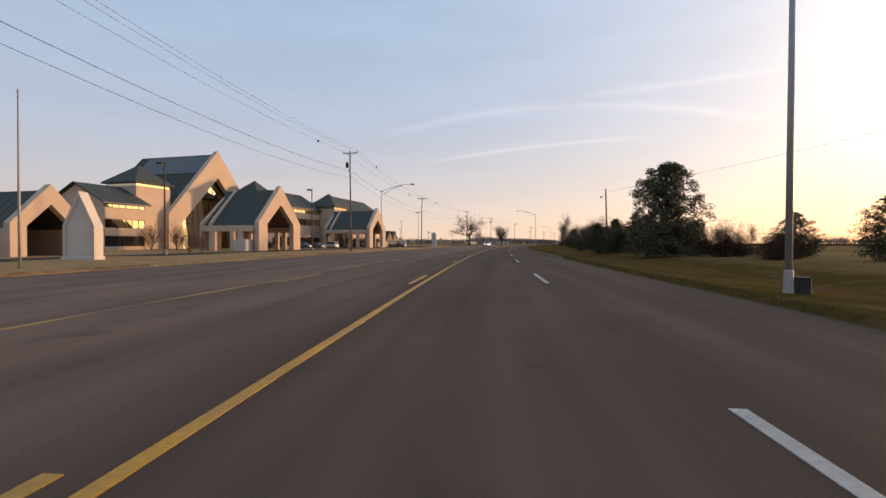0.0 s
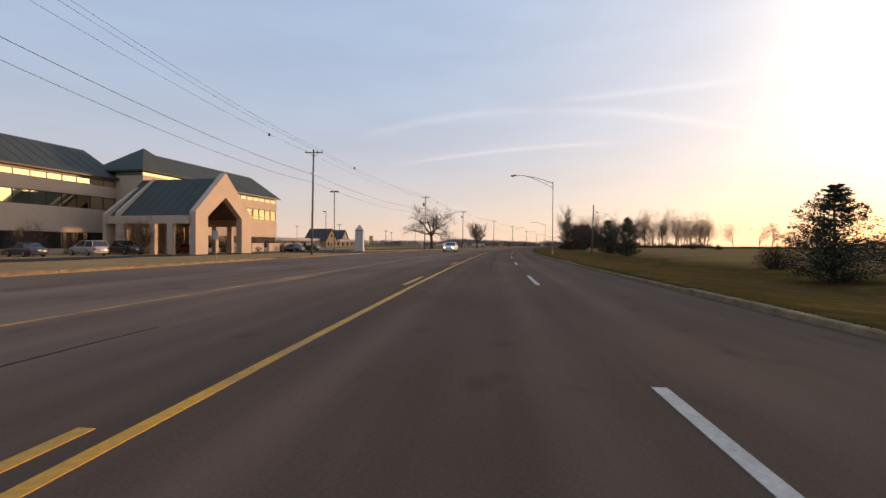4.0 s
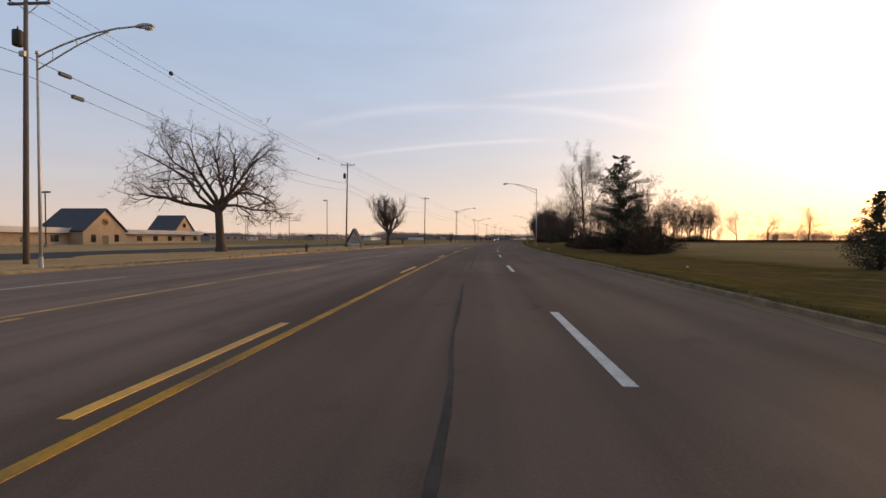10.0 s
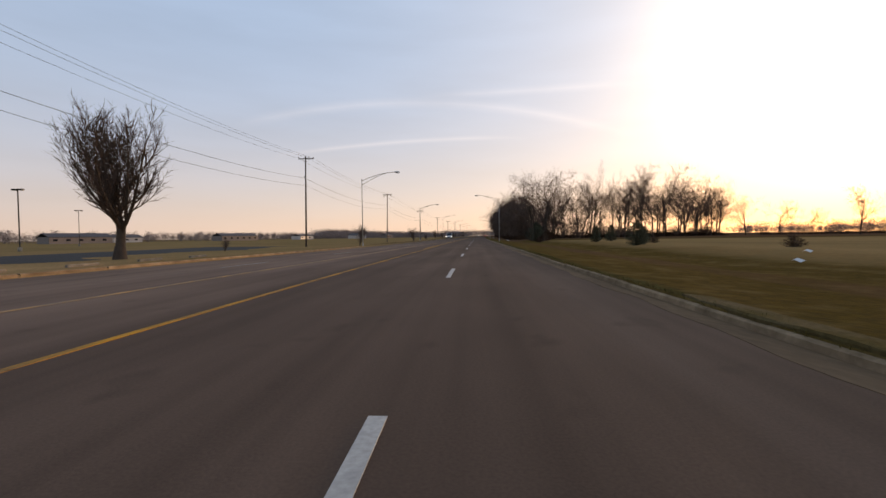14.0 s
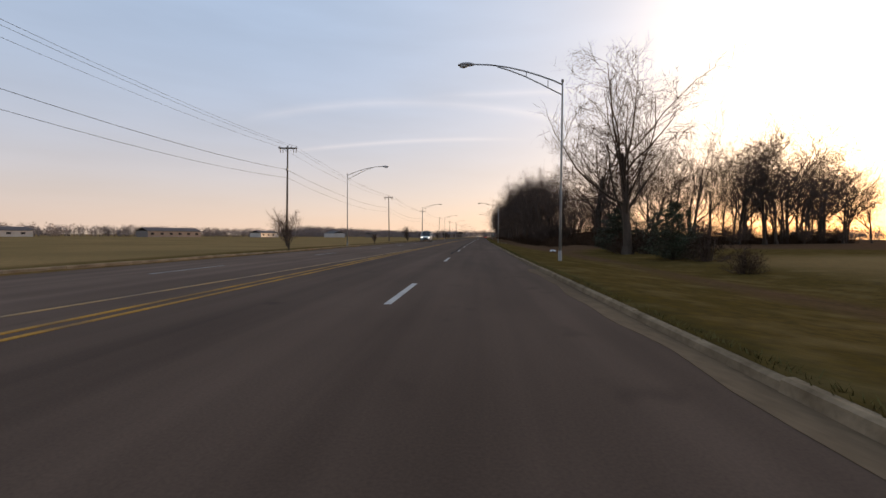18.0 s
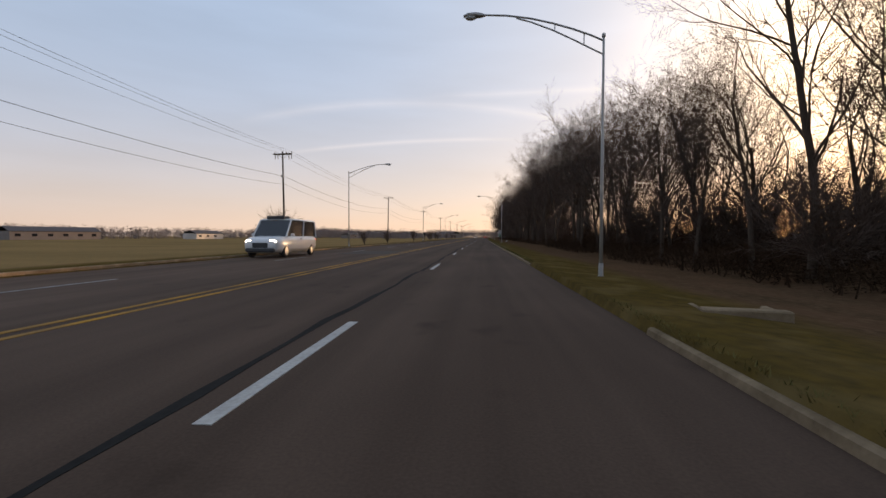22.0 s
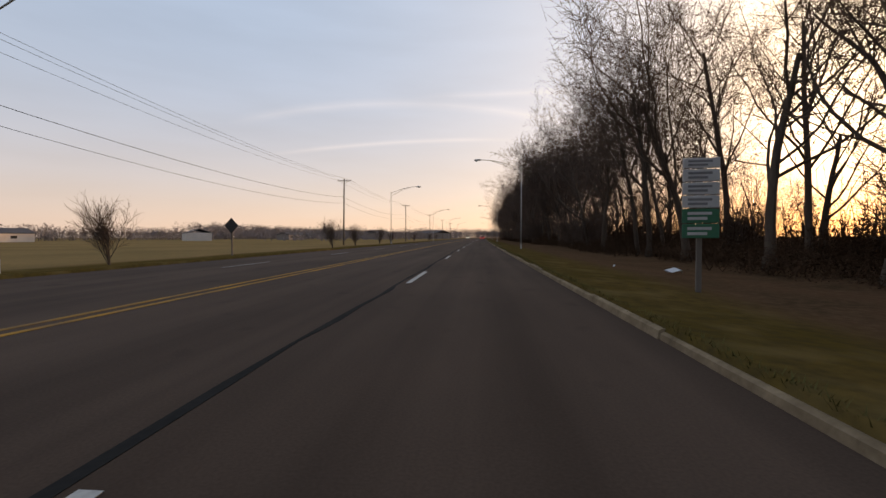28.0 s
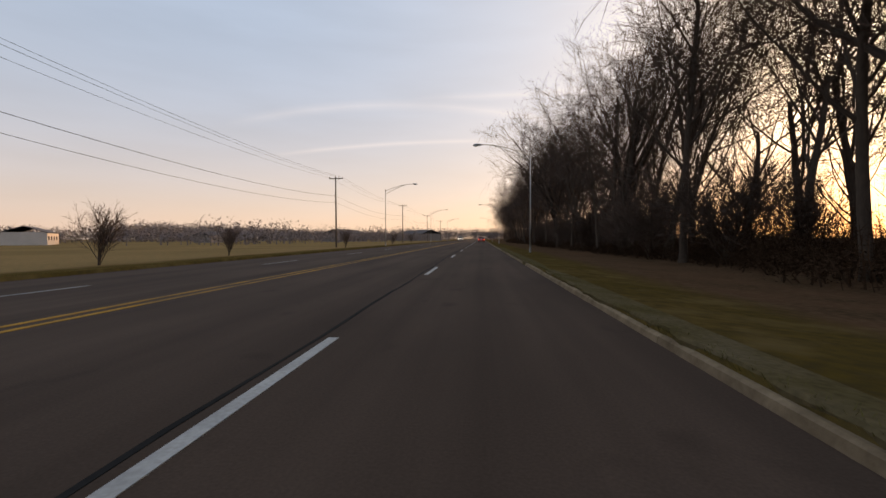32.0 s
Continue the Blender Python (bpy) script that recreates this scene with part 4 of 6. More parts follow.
def cedar(seed, height, spread, group="cedars beside the road", tall=False):
    """A dense dark cedar: drooping sprays on whorls of thin limbs round a straight stem."""
    rnd = random.Random(seed)
    e = thing("cedar_tree", Matrix(), ("tall ragged dark" if tall else "small dense dark") + " evergreen cedar standing in rough grass", "tree", group)
    part("trunk", Shape().tube([(0, 0, -0.3), (0, 0, height * 0.5), (0, 0, height * 0.97)], [0.05 + height * 0.018, height * 0.012, 0.015], 7), BARK, e, "", True)
    limbs, fol = Shape(), Shape()
    z = height * (0.08 if tall else 0.02)
    while z < height * 0.98:
        u = z / height
        reach = spread * ((1.0 - u ** 3.0) * rnd.uniform(0.6, 1.15) if tall else 1.0 - u ** 1.6) * (1.0 if u > 0.12 else 0.75 + 2 * u) + 0.1
        for k in range(7 if tall else 9):
            a = rnd.uniform(0, 2 * math.pi)
            ln = reach * rnd.uniform(0.55, 1.12)
            tip = Vector((ln * math.cos(a), ln * math.sin(a), z + ln * rnd.uniform(0.15, 0.5)))
            limbs.tube([(0, 0, z), tip], [0.02, 0.006], 3, caps=False)
            m = max(2, int(ln / 0.38))
            for i in range(m):
                f = (i + 1) / m
                c = Vector((0, 0, z)).lerp(tip, f)
                clump(fol, rnd, c, 0.08 + 0.18 * (1 - u) + 0.085 * reach, 30 if not tall else 62, (0.062 + 0.008 * height / 5) * (0.92 if tall else 1.0), 0.75)
        z += height * (0.042 if tall else 0.05)
    part("branchwork", limbs, BARK, e)
    part("foliage", fol, NEEDLES, e, "dense scaly foliage")
    return e


def magnolia(seed, height, spread):
    rnd = random.Random(seed)
    e = thing("magnolia_tree", Matrix(), "large round evergreen magnolia with coarse dark leaves", "tree")
    sh, fol = Shape(), Shape()
    sh.tube([(0, 0, -0.3), (0.1, 0, height * 0.4), (0, 0.1, height * 0.9)], [0.28, 0.2, 0.04], 8)
    for k in range(520):
        u = rnd.uniform(0.02, 1.0)
        a = rnd.uniform(0, 2 * math.pi)
        shape = math.sqrt(max(0.02, 1 - ((u - 0.38) / 0.64) ** 2)) if u > 0.38 else 0.92 + 0.08 * u / 0.38
        r = spread * shape * rnd.uniform(0.3, 1.03) * (1.0 + 0.15 * math.sin(3 * a + 5 * u))
        c = Vector((r * math.cos(a), r * math.sin(a), u * height))
        sh.tube([(0, 0, max(0.3, u * height - r * 0.7)), c], [0.05, 0.012], 3, caps=False)
        clump(fol, rnd, c, 0.52, 62, 0.13, 0.85)
    part("trunk", sh, BARK, e)
    part("foliage", fol, LEAVES, e, "coarse leathery leaves")
    return e


def thicket(seed, length, depth, height, stems, leaves, name="brush_clump"):
    """Tangled brush: upright thin stems with forked twigs and dry leaves, in a strip along local y."""
    rnd = random.Random(seed)
    sh = Shape()
    for k in range(stems):
        y, x = rnd.uniform(0, length), rnd.uniform(-depth / 2, depth / 2)
        h = height * rnd.uniform(0.35, 1.0) * (0.75 + 0.25 * math.sin(y * 0.9 + seed) + 0.12 * math.sin(y * 2.3))
        p = Vector((x, y, -0.2))
        tip = p + Vector((rnd.uniform(-0.3, 0.3) * h, rnd.uniform(-0.3, 0.3) * h, h))
        midp = p.lerp(tip, 0.5) + Vector((rnd.uniform(-0.15, 0.15), rnd.uniform(-0.15, 0.15), 0))
        blade(sh, rnd, [p, midp, tip], [0.03, 0.018, 0.005])
        for j in range(8):
            b = midp.lerp(tip, rnd.random())
            t2 = b + Vector((rnd.uniform(-0.5, 0.5), rnd.uniform(-0.5, 0.5), rnd.uniform(0.1, 0.7))) * h * 0.3
            blade(sh, rnd, [b, t2], [0.012, 0.004])
        c = p.lerp(tip, rnd.uniform(0.2, 0.8))
        clump(sh, rnd, c, 0.22 * h + 0.25, leaves, 0.045 + 0.008 * height, 1.0)
    return sh


# the wood: seven kinds of tall bare tree, many copies, ragged front along the verge
rnd = random.Random(11)
wood_kinds = []
KIND_HEIGHT = (15.5, 17.0, 20.0, 14.0, 21.0, 16.0, 12.0)
for k in range(7):
    tall_one = k in (0, 2, 4, 5)
    h = KIND_HEIGHT[k]
    wood_kinds.append(bare_tree(100 + k, h, (0.24, 0.26, 0.28, 0.19, 0.3, 0.26, 0.17)[k], TALL if tall_one else WOOD,
                                "tall bare grey-brown hardwood tree at the edge of the wood" if tall_one else "spreading bare grey-brown hardwood tree at the edge of the wood", "tree", "trees of the wood",
                                trunk=h * (0.9 if tall_one else 0.6), lean=(rnd.uniform(-0.05, 0.05), rnd.uniform(-0.05, 0.05))))
used = set()


def plant(kind, s, d, scale=1.0, turn=None, lean=0.0, wide=1.0):
    m = spot(s, d, ground_z(s, d) - 0.05, 0) @ pose(0, 0, 0, 0, -lean, 0) @ pose(0, 0, 0, 0, 0, rnd.uniform(0, 360) if turn is None else turn)
    m = m @ Matrix.Diagonal((scale * wide, scale * wide, scale * rnd.uniform(0.95, 1.05), 1))
    if kind not in used:
        used.add(kind)
        kind.matrix_basis = m
        return kind
    o = copy_thing(kind, m)
    o.matrix_basis = m
    return o


WOOD_EDGE = [(362, 20), (366, 34), (380, 52), (405, 82), (425, 105)]


def wood_height(s):
    """How tall the wood stands along the road."""
    return float(np.interp(s, [362, 378, 398, 407, 420, 450, 475, 528, 545, 567, 630, 760], [16, 15.5, 16, 20, 23, 23, 21, 22, 23.5, 24, 25, 22]))


def wood_tree(s, d, height, lean=0.0):
    k = rnd.randrange(7)
    plant(wood_kinds[k], s, d, height / KIND_HEIGHT[k], None, lean)


saplings = bare_tree(180, 6.5, 0.07, dict(BUSHY, fine=1.8, start=(0.1, 0.1, 0.1), count=(18, 12, 12), ratio=((2.0, 3.6), (0.45, 0.65), (0.4, 0.65))), "dense young bare tree crowding the edge of the wood", "tree", "trees of the wood", trunk=1.6)
inner = [bare_tree(150 + k, 17.0 + k, 0.26, BACK, None, trunk=9.5) for k in range(4)]
inner_edge = [bare_tree(156 + k, 17.5 + k, 0.26, EDGE, None, trunk=9.5) for k in range(2)]
interior = [[], [], 0], [[], [], 0]


def place_inner(s, d, sc):
    """One more tree of the wood's inside, joined with the others there."""
    pair = inner_edge[rnd.randrange(2)] if d > 40 else inner[rnd.randrange(4)]
    m = spot(s, d, ground_z(s, d) - 0.1, rnd.uniform(0, 360)) @ Matrix.Diagonal((sc, sc, sc * rnd.uniform(0.92, 1.08), 1))
    mat = np.array(m)
    for store, shape in zip(interior, pair):
        v = np.array(shape.v) @ mat[:3, :3].T + mat[:3, 3]
        store[0].append(v)
        store[1] += [tuple(i + store[2] for i in f) for f in shape.f]
        store[2] += len(v)


s = 372.0
while s < 770:
    h = wood_height(s)
    for row, (off, jit) in enumerate(((0.0, 0.8), (4.2, 1.5), (9.5, 2.2), (16.0, 2.4), (23.0, 2.6))):
        if row > 2 and s > 610 or row > 1 and 420 < s < 520 and rnd.random() < (0.2, 0.5, 0.6)[row - 2]:
            continue
        d = max(12.4 + rnd.random(), 13.4 + off + rnd.uniform(-jit, jit))
        hh = h * rnd.uniform(0.8, 1.04) * (0.92, 1.0, 0.85, 0.6, 0.5)[row]
        if row < 2:
            wood_tree(s + rnd.uniform(-2.4, 2.4), d, hh, rnd.uniform(0, 6) if row == 0 else rnd.uniform(-3, 4))
        else:
            place_inner(s + rnd.uniform(-2.5, 2.5), d, hh / 18.5)
    for _ in range(2 if 552 < s < 625 else 1 if s < 400 or rnd.random() < 0.6 else 0):
        plant(saplings, s + rnd.uniform(-2, 2), 13.4 + rnd.uniform(-0.4, 5.0), rnd.uniform(0.65, 1.1))
    s += 5.5 if s < 404 else 6.6 if s < 500 else 7.0
edge_kinds = [bare_tree(160 + k, h, 0.25, EDGE, "bare grey-brown hardwood tree along the field edge", "tree", "trees of the wood", trunk=h * 0.55) for k, h in enumerate((16.5, 18.5))]
# the edge of the wood that turns off along the field
for (s0, d0), (s1, d1) in zip(WOOD_EDGE, WOOD_EDGE[1:]):
    n = int(math.hypot(s1 - s0, d1 - d0) / (4.0 if d0 < 50 else 5.0))
    for i in range(n):
        u = i / n
        s, d = s0 + (s1 - s0) * u, d0 + (d1 - d0) * u
        top = float(np.interp(d, [14, 25, 35, 46, 82, 125], [19, 22, 24.5, 26, 27, 25]))
        if rnd.random() < (0.4 if d > 40 else 0.7):
            plant(saplings, s - 1.5 + rnd.uniform(-1.5, 1.5), d + rnd.uniform(-2, 2), rnd.uniform(0.5, 0.85))
        for row, off in enumerate((0.5, 8.0) if d > 40 else (0.5, 7.0, 14.0)):
            p = s + off + rnd.uniform(-2, 2), d + rnd.uniform(-2, 2)
            if d < 46 and row == 0:
                if i % 2:
                    wood_tree(p[0], p[1], top * rnd.uniform(0.75, 1.0))
            elif d < 46:
                if d > 28 or i % 2 == row % 2:
                    place_inner(p[0] + 4, p[1], top * rnd.uniform(0.6, 0.9) / 18.5)
            elif row == 0:
                k = rnd.randrange(2)
                plant(edge_kinds[k], p[0], p[1], top * rnd.uniform(0.72, 1.02) / (16.5, 18.5)[k])
            else:
                place_inner(p[0], p[1], top * rnd.uniform(0.68, 1.0) / 18.5)
for s, d, h in ((385, 128, 18.0), (330, 118, 9.0), (446, 140, 17.0), (452, 158, 14.0), (440, 122, 20.0)):
    plant(edge_kinds[0], s, d, h / 16.5)
for store, mat, nm in zip(interior, (BARK, TWIG), ("wood_interior_trunks", "wood_interior_twigs")):
    me = bpy.data.meshes.new(nm)
    me.from_pydata(np.concatenate(store[0]).tolist(), [], store[1])
    me.materials.append(mat)
    tagged(new(nm, me), "crowded bare trees deeper inside the wood", "woods", kind="stuff")

# brush under the wood
brushes = [thicket(300 + k, 12.0, 2.8, (3.0, 2.5, 3.4)[k], 190, 30) for k in range(3)]
brush_meshes = [b.mesh("undergrowth", BRUSH) for b in brushes]


def undergrow(s, d, turn, tall, label="dark tangled dry undergrowth beneath the bare trees"):
    ob = new("undergrowth", brush_meshes[rnd.randrange(3)])
    ob.matrix_basis = spot(s, d, None, turn) @ Matrix.Diagonal((1.2, 1, tall, 1))
    tagged(ob, label, "undergrowth", kind="stuff")


s = 358.0
while s < 700:
    undergrow(s + rnd.uniform(-2, 2), rnd.uniform(12.6, 13.8), rnd.uniform(-5, 5), rnd.uniform(0.3, 0.6))
    undergrow(s + rnd.uniform(-2, 2), rnd.uniform(14.6, 15.6), rnd.uniform(-5, 5), rnd.uniform(0.5, 0.95))
    undergrow(s + rnd.uniform(-2, 2), rnd.uniform(18, 20), rnd.uniform(-5, 5), rnd.uniform(0.8, 1.25) * (1.4 if s < 400 or 445 < s < 525 else 1.0))
    if s < 600:
        undergrow(s + 4, 24.0, rnd.uniform(-4, 4), rnd.uniform(1.1, 1.6) * (1.4 if 360 < s < 400 or 445 < s < 525 else 1.0))
    s += 11.0 if s < 560 else 14.0
for (s0, d0), (s1, d1) in zip(WOOD_EDGE, WOOD_EDGE[1:]):
    n = max(1, int(math.hypot(s1 - s0, d1 - d0) / 10))
    turn = -math.degrees(math.atan2(d1 - d0, s1 - s0))
    for i in range(n):
        u = i / n
        for off, tall in ((1.0, 1.3), (7.0, 1.9)):
            undergrow(s0 + (s1 - s0) * u + off, d0 + (d1 - d0) * u, turn, tall * rnd.uniform(0.8, 1.1), "dark tangled dry undergrowth along the field edge")
for k in range(11):
    undergrow(430 + 3.2 * k, 122 + 12 * k, -75, rnd.uniform(0.7, 1.1), "dark tangled hedge along the far field edge")

for s, d, tall in ((330.5, 15.6, 0.8), (337.0, 17.5, 1.1), (345.0, 19.5, 1.0), (353.0, 19.0, 1.1)):
    undergrow(s, d, rnd.uniform(-12, 12), tall)

# the single trees
big = bare_tree(7, 17.5, 0.34, dict(WOOD, wander=(0.05, 0.2, 0.3, 0.3, 0.3), start=(0.3, 0.2, 0.2, 0.2), angle=((15, 55), (28, 60), (28, 68), (25, 65)), count=(12, 9, 7, 5)),
                "massive bare spreading oak at the corner of the wood", "tree", trunk=8.0)
plant(big, 328.0, 13.6, 0.97, 40, 3)
plant(big, 374.0, 22.8, 1.42, 200, 0, 1.15)
for s0, d0, sc, ln in ((415.0, 14.0, 1.05, 3), (446.0, 13.6, 1.2, 3), (461.5, 13.6, 1.1, 2), (473.0, 13.2, 1.05, 4), (541.0, 14.2, 1.15, 1), (567.0, 13.6, 1.25, 3), (598.0, 13.6, 1.3, 4)):
    plant(big, s0, d0, sc, None, ln)
lone = bare_tree(24, 12.6, 0.2, dict(TALL, fine=1.1, segs=(9, 7, 4, 2, 1), wander=(0.05, 0.13, 0.22, 0.3, 0.3), count=(26, 9, 7, 5), start=(0.16, 0.15, 0.15, 0.15), angle=((32, 60), (25, 50), (25, 60), (25, 60)), ratio=((0.36, 0.56), (0.36, 0.52), (0.4, 0.6), (0.45, 0.7)), fall=(0.55, 0.35, 0.3, 0.2)),
                 "slender bare tree rising from a dark bush", "tree")
plant(lone, 228.6, 12.4, 1.33, 80, 0, 0.82)
behind = bare_tree(29, 8.5, 0.14, dict(TALL, start=(0.2, 0.2, 0.2, 0.2)), "small bare tree in the field", "tree", "small bare trees")
for s0, d0, sc in ((210, 15.0, 1.05), (262, 44, 0.45), (233, 56, 0.45), (180, 62, 0.5), (150, 75, 0.5)):
    plant(behind, s0, d0, sc)
oak = bare_tree(41, 9.6, 0.38, OAK, "old gnarled spreading oak without leaves, on the lawn", "tree", trunk=4.4)
plant(oak, 206.5, -30.6, 1.65, 15, 4)
pear = bare_tree(52, 7.4, 0.24, PEAR, "round-headed bare pear tree on dry grass", "tree", "upright bare lawn trees", trunk=2.2)
plant(pear, 256.5, -26.2, 1.72, 0, -3, 0.95)
young = bare_tree(61, 3.4, 0.06, UPRIGHT, "small bare upright tree on the grass verge", "tree", "verge saplings", trunk=0.9)
for s0, d0, sc in ((297.1, -18.5, 1.15), (325.1, -13.6, 1.1), (360, -15, 0.6), (395.4, -15.6, 1.25), (428, -17, 0.8), (450, -18, 0.9), (481.6, -17.4, 1.1), (516.6, -17.4, 1.25), (532.0, -18.8, 1.2), (552.3, -19.5, 1.15), (566, -20, 0.9), (596, -19, 1.0), (632, -19, 1.0), (660, -19, 1.0), (272, -27, 0.5)):
    plant(young, s0, d0, sc)
HX, HY, HZ = -38.0, 160.0, -0.45
house_pose = pose(HX, HY, HZ, 0, 0, -10)
planting = bare_tree(66, 4.2, 0.07, BUSHY, "bare ornamental tree in front of the building", "tree", "ornamental trees by the building", trunk=1.1)
for a0, b0, sc in ((80, -8.5, 1.5), (85, -9, 1.45), (39.8, 7, 1.35)):
    p = house_pose @ Vector((b0, -a0, 0))
    copy_thing(planting, pose(p.x, p.y, p.z, 0, 0, 40 * a0) @ Matrix.Diagonal((sc, sc, sc, 1)))
for s0, d0, sc in ((56, -44, 1.0), (61, -46, 0.9), (83, -52, 1.0), (98, -55, 1.05), (106, -52, 1.1), (137, -50, 1.0), (146, -50.5, 0.9), (124, -50, 1.1)):
    plant(planting, s0, d0, sc)

mag = magnolia(3, 9.6, 3.9)
plant(mag, 46.0, 15.0, 0.97, 0, 0, 0.9)
ced = cedar(4, 4.6, 1.75)
ced2 = cedar(6, 4.6, 1.5)
for kind, s0, d0, sc, wd in ((ced, 123.0, 14.3, 1.1, 1.0), (ced, 148.0, 16.4, 1.25, 1.15), (ced, 84.0, 12.6, 0.85, 1.3), (ced2, 67.0, 12.6, 1.0, 1.25), (ced, 63.8, 14.4, 1.05, 1.4), (ced2, 65.5, 17.5, 1.2, 1.4),
                             (ced2, 180.5, 15.6, 0.76, 1.05), (ced, 33.5, 25, 0.95, 1.3), (ced2, 27, 30, 1.0, 1.3), (ced, 45, 26, 0.95, 1.4), (ced, 272.5, 17.5, 0.6, 1.2),
                             (ced2, 296, 19.5, 0.55, 1.2), (ced, 304, 24, 0.6, 1.2), (ced2, 283, 22, 0.5, 1.2), (ced, 319.5, 13.6, 0.8, 1.4), (ced2, 333.7, 14.8, 0.95, 1.7), (ced2, 349, 16.9, 0.55, 0.9), (ced, 343, 16.5, 0.5, 0.9)):
    plant(kind, s0, d0, sc, None, 0, wd)
tall = cedar(9, 9.6, 3.5, tall=True)
plant(tall, 208.2, 12.4, 1.04, 0, 0, 0.93)


def bush(seed, radius, height):
    """A dense rounded shrub: arching stems from the base, forked twigs and small dry leaves."""
    brnd = random.Random(seed)
    stems, leaves = Shape(), Shape()
    for k in range(70):
        a, reach = brnd.uniform(0, 2 * math.pi), radius * brnd.random() ** 0.6
        up = height * math.sqrt(max(0.05, 1 - (reach / radius) ** 2)) * brnd.uniform(0.7, 1.08)
        p = Vector((0.3 * reach * math.cos(a), 0.3 * reach * math.sin(a), -0.1))
        tip = Vector((reach * math.cos(a), reach * math.sin(a), up))
        midp = p.lerp(tip, 0.55) + Vector((0, 0, 0.12 * up))
        blade(stems, brnd, [p, midp, tip], [0.022, 0.014, 0.004])
        for j in range(9):
            q = midp.lerp(tip, brnd.random()) if j > 3 else p.lerp(midp, brnd.uniform(0.3, 1))
            e = q + Vector((brnd.uniform(-0.4, 0.4), brnd.uniform(-0.4, 0.4), brnd.uniform(-0.05, 0.4))) * height * 0.45
            blade(stems, brnd, [q, e], [0.01, 0.003])
            clump(leaves, brnd, q.lerp(e, 0.7), 0.24, 8, 0.05, 1.0)
    e = thing("bush", Matrix(), "dense dark brown rounded bush in rough grass", "bush", "dark bushes beside the road")
    part("twig_mass", stems, TWIG, e)
    part("foliage", leaves, BRUSH, e, "small dry leaves")
    return e


shrub_a, shrub_b = bush(340, 1.7, 2.0), bush(341, 1.5, 2.3)
BUSHES = [(218.5 + 0.95 * k, 11.0 + 1.3 * ((k * 3) % 4) + 0.4 * (k % 2), 0.68 + 0.08 * ((k * 5) % 4)) for k in range(18)]
BUSHES += [(202 + 1.7 * k, 13.0 + 1.3 * (k % 3), 0.9 + 0.18 * ((k * 7) % 4)) for k in range(8)]
BUSHES += [(36 + 2.6 * k, 19.5 + 1.8 * (k % 3), 0.9 + 0.18 * ((k * 5) % 4)) for k in range(14)]
BUSHES += [(58.5, 16.4, 1.3), (56, 18, 1.4), (18, 30, 1.0), (22, 33, 1.2), (228, 60, 0.9), (240, 55, 1.0), (262, 26, 0.5), (285, 24, 0.5), (240, 22, 0.45), (170, 22, 0.4), (136, 15, 1.1), (139, 17.5, 0.9), (80, 16.5, 1.1), (88, 18.5, 1.0), (92, 15.0, 0.7), (317, 14.5, 0.8), (322, 15.2, 0.8), (327, 15, 0.9), (329, 13.6, 0.8), (310, 12.5, 0.5)]
for i, (s0, d0, sc) in enumerate(BUSHES):
    plant((shrub_a, shrub_b)[i % 2], s0, d0, sc, None, 0, 1.15)

# woods and hedges far off, all round the horizon
far = Shape()
frnd = random.Random(77)


def far_band(points, n, h0, h1, size):
    for _ in range(n):
        i = frnd.randrange(len(points) - 1)
        u = frnd.random()
        x = points[i][0] + (points[i + 1][0] - points[i][0]) * u + frnd.uniform(-14, 14)
        y = points[i][1] + (points[i + 1][1] - points[i][1]) * u + frnd.uniform(-14, 14)
        h = frnd.uniform(h0, h1)
        base = Vector((x, y, -0.6))
        w = h * frnd.uniform(0.3, 0.5)
        far.add([base + Vector((-0.12, 0, 0)), base + Vector((0.12, 0, 0)), base + Vector((0, 0, h * 0.8))], [(0, 1, 2)])
        for k in range(75):
            a, b = frnd.uniform(0, 2 * math.pi), frnd.uniform(-1, 1)
            rr = frnd.random() ** 0.4
            c = base + Vector((w * rr * math.cos(a) * math.sqrt(1 - b * b), w * rr * math.sin(a) * math.sqrt(1 - b * b), h * (0.55 + 0.45 * rr * b)))
            u = Vector((frnd.uniform(-1, 1), frnd.uniform(-1, 1), frnd.uniform(-1, 1))) * size * 0.21
            v = Vector((frnd.uniform(-1, 1), frnd.uniform(-1, 1), frnd.uniform(-1, 1))) * size * 0.16
            far.add([c - u, c + v, c + u], [(0, 1, 2)])


def line_of(pairs):
    return [tuple(at(s, d))[:2] for s, d in pairs]


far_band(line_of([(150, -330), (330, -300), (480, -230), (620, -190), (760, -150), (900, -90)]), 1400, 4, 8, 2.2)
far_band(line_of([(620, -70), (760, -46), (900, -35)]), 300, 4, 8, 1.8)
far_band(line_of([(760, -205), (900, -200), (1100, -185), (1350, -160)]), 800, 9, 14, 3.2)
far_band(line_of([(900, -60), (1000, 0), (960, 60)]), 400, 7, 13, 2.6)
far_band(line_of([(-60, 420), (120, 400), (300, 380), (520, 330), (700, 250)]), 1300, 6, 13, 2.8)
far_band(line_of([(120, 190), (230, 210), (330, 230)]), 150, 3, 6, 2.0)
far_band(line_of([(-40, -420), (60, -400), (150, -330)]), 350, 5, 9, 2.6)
# FAR_WOOD carries the haze in its colour
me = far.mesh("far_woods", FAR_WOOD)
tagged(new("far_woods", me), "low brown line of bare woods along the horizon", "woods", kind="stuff")

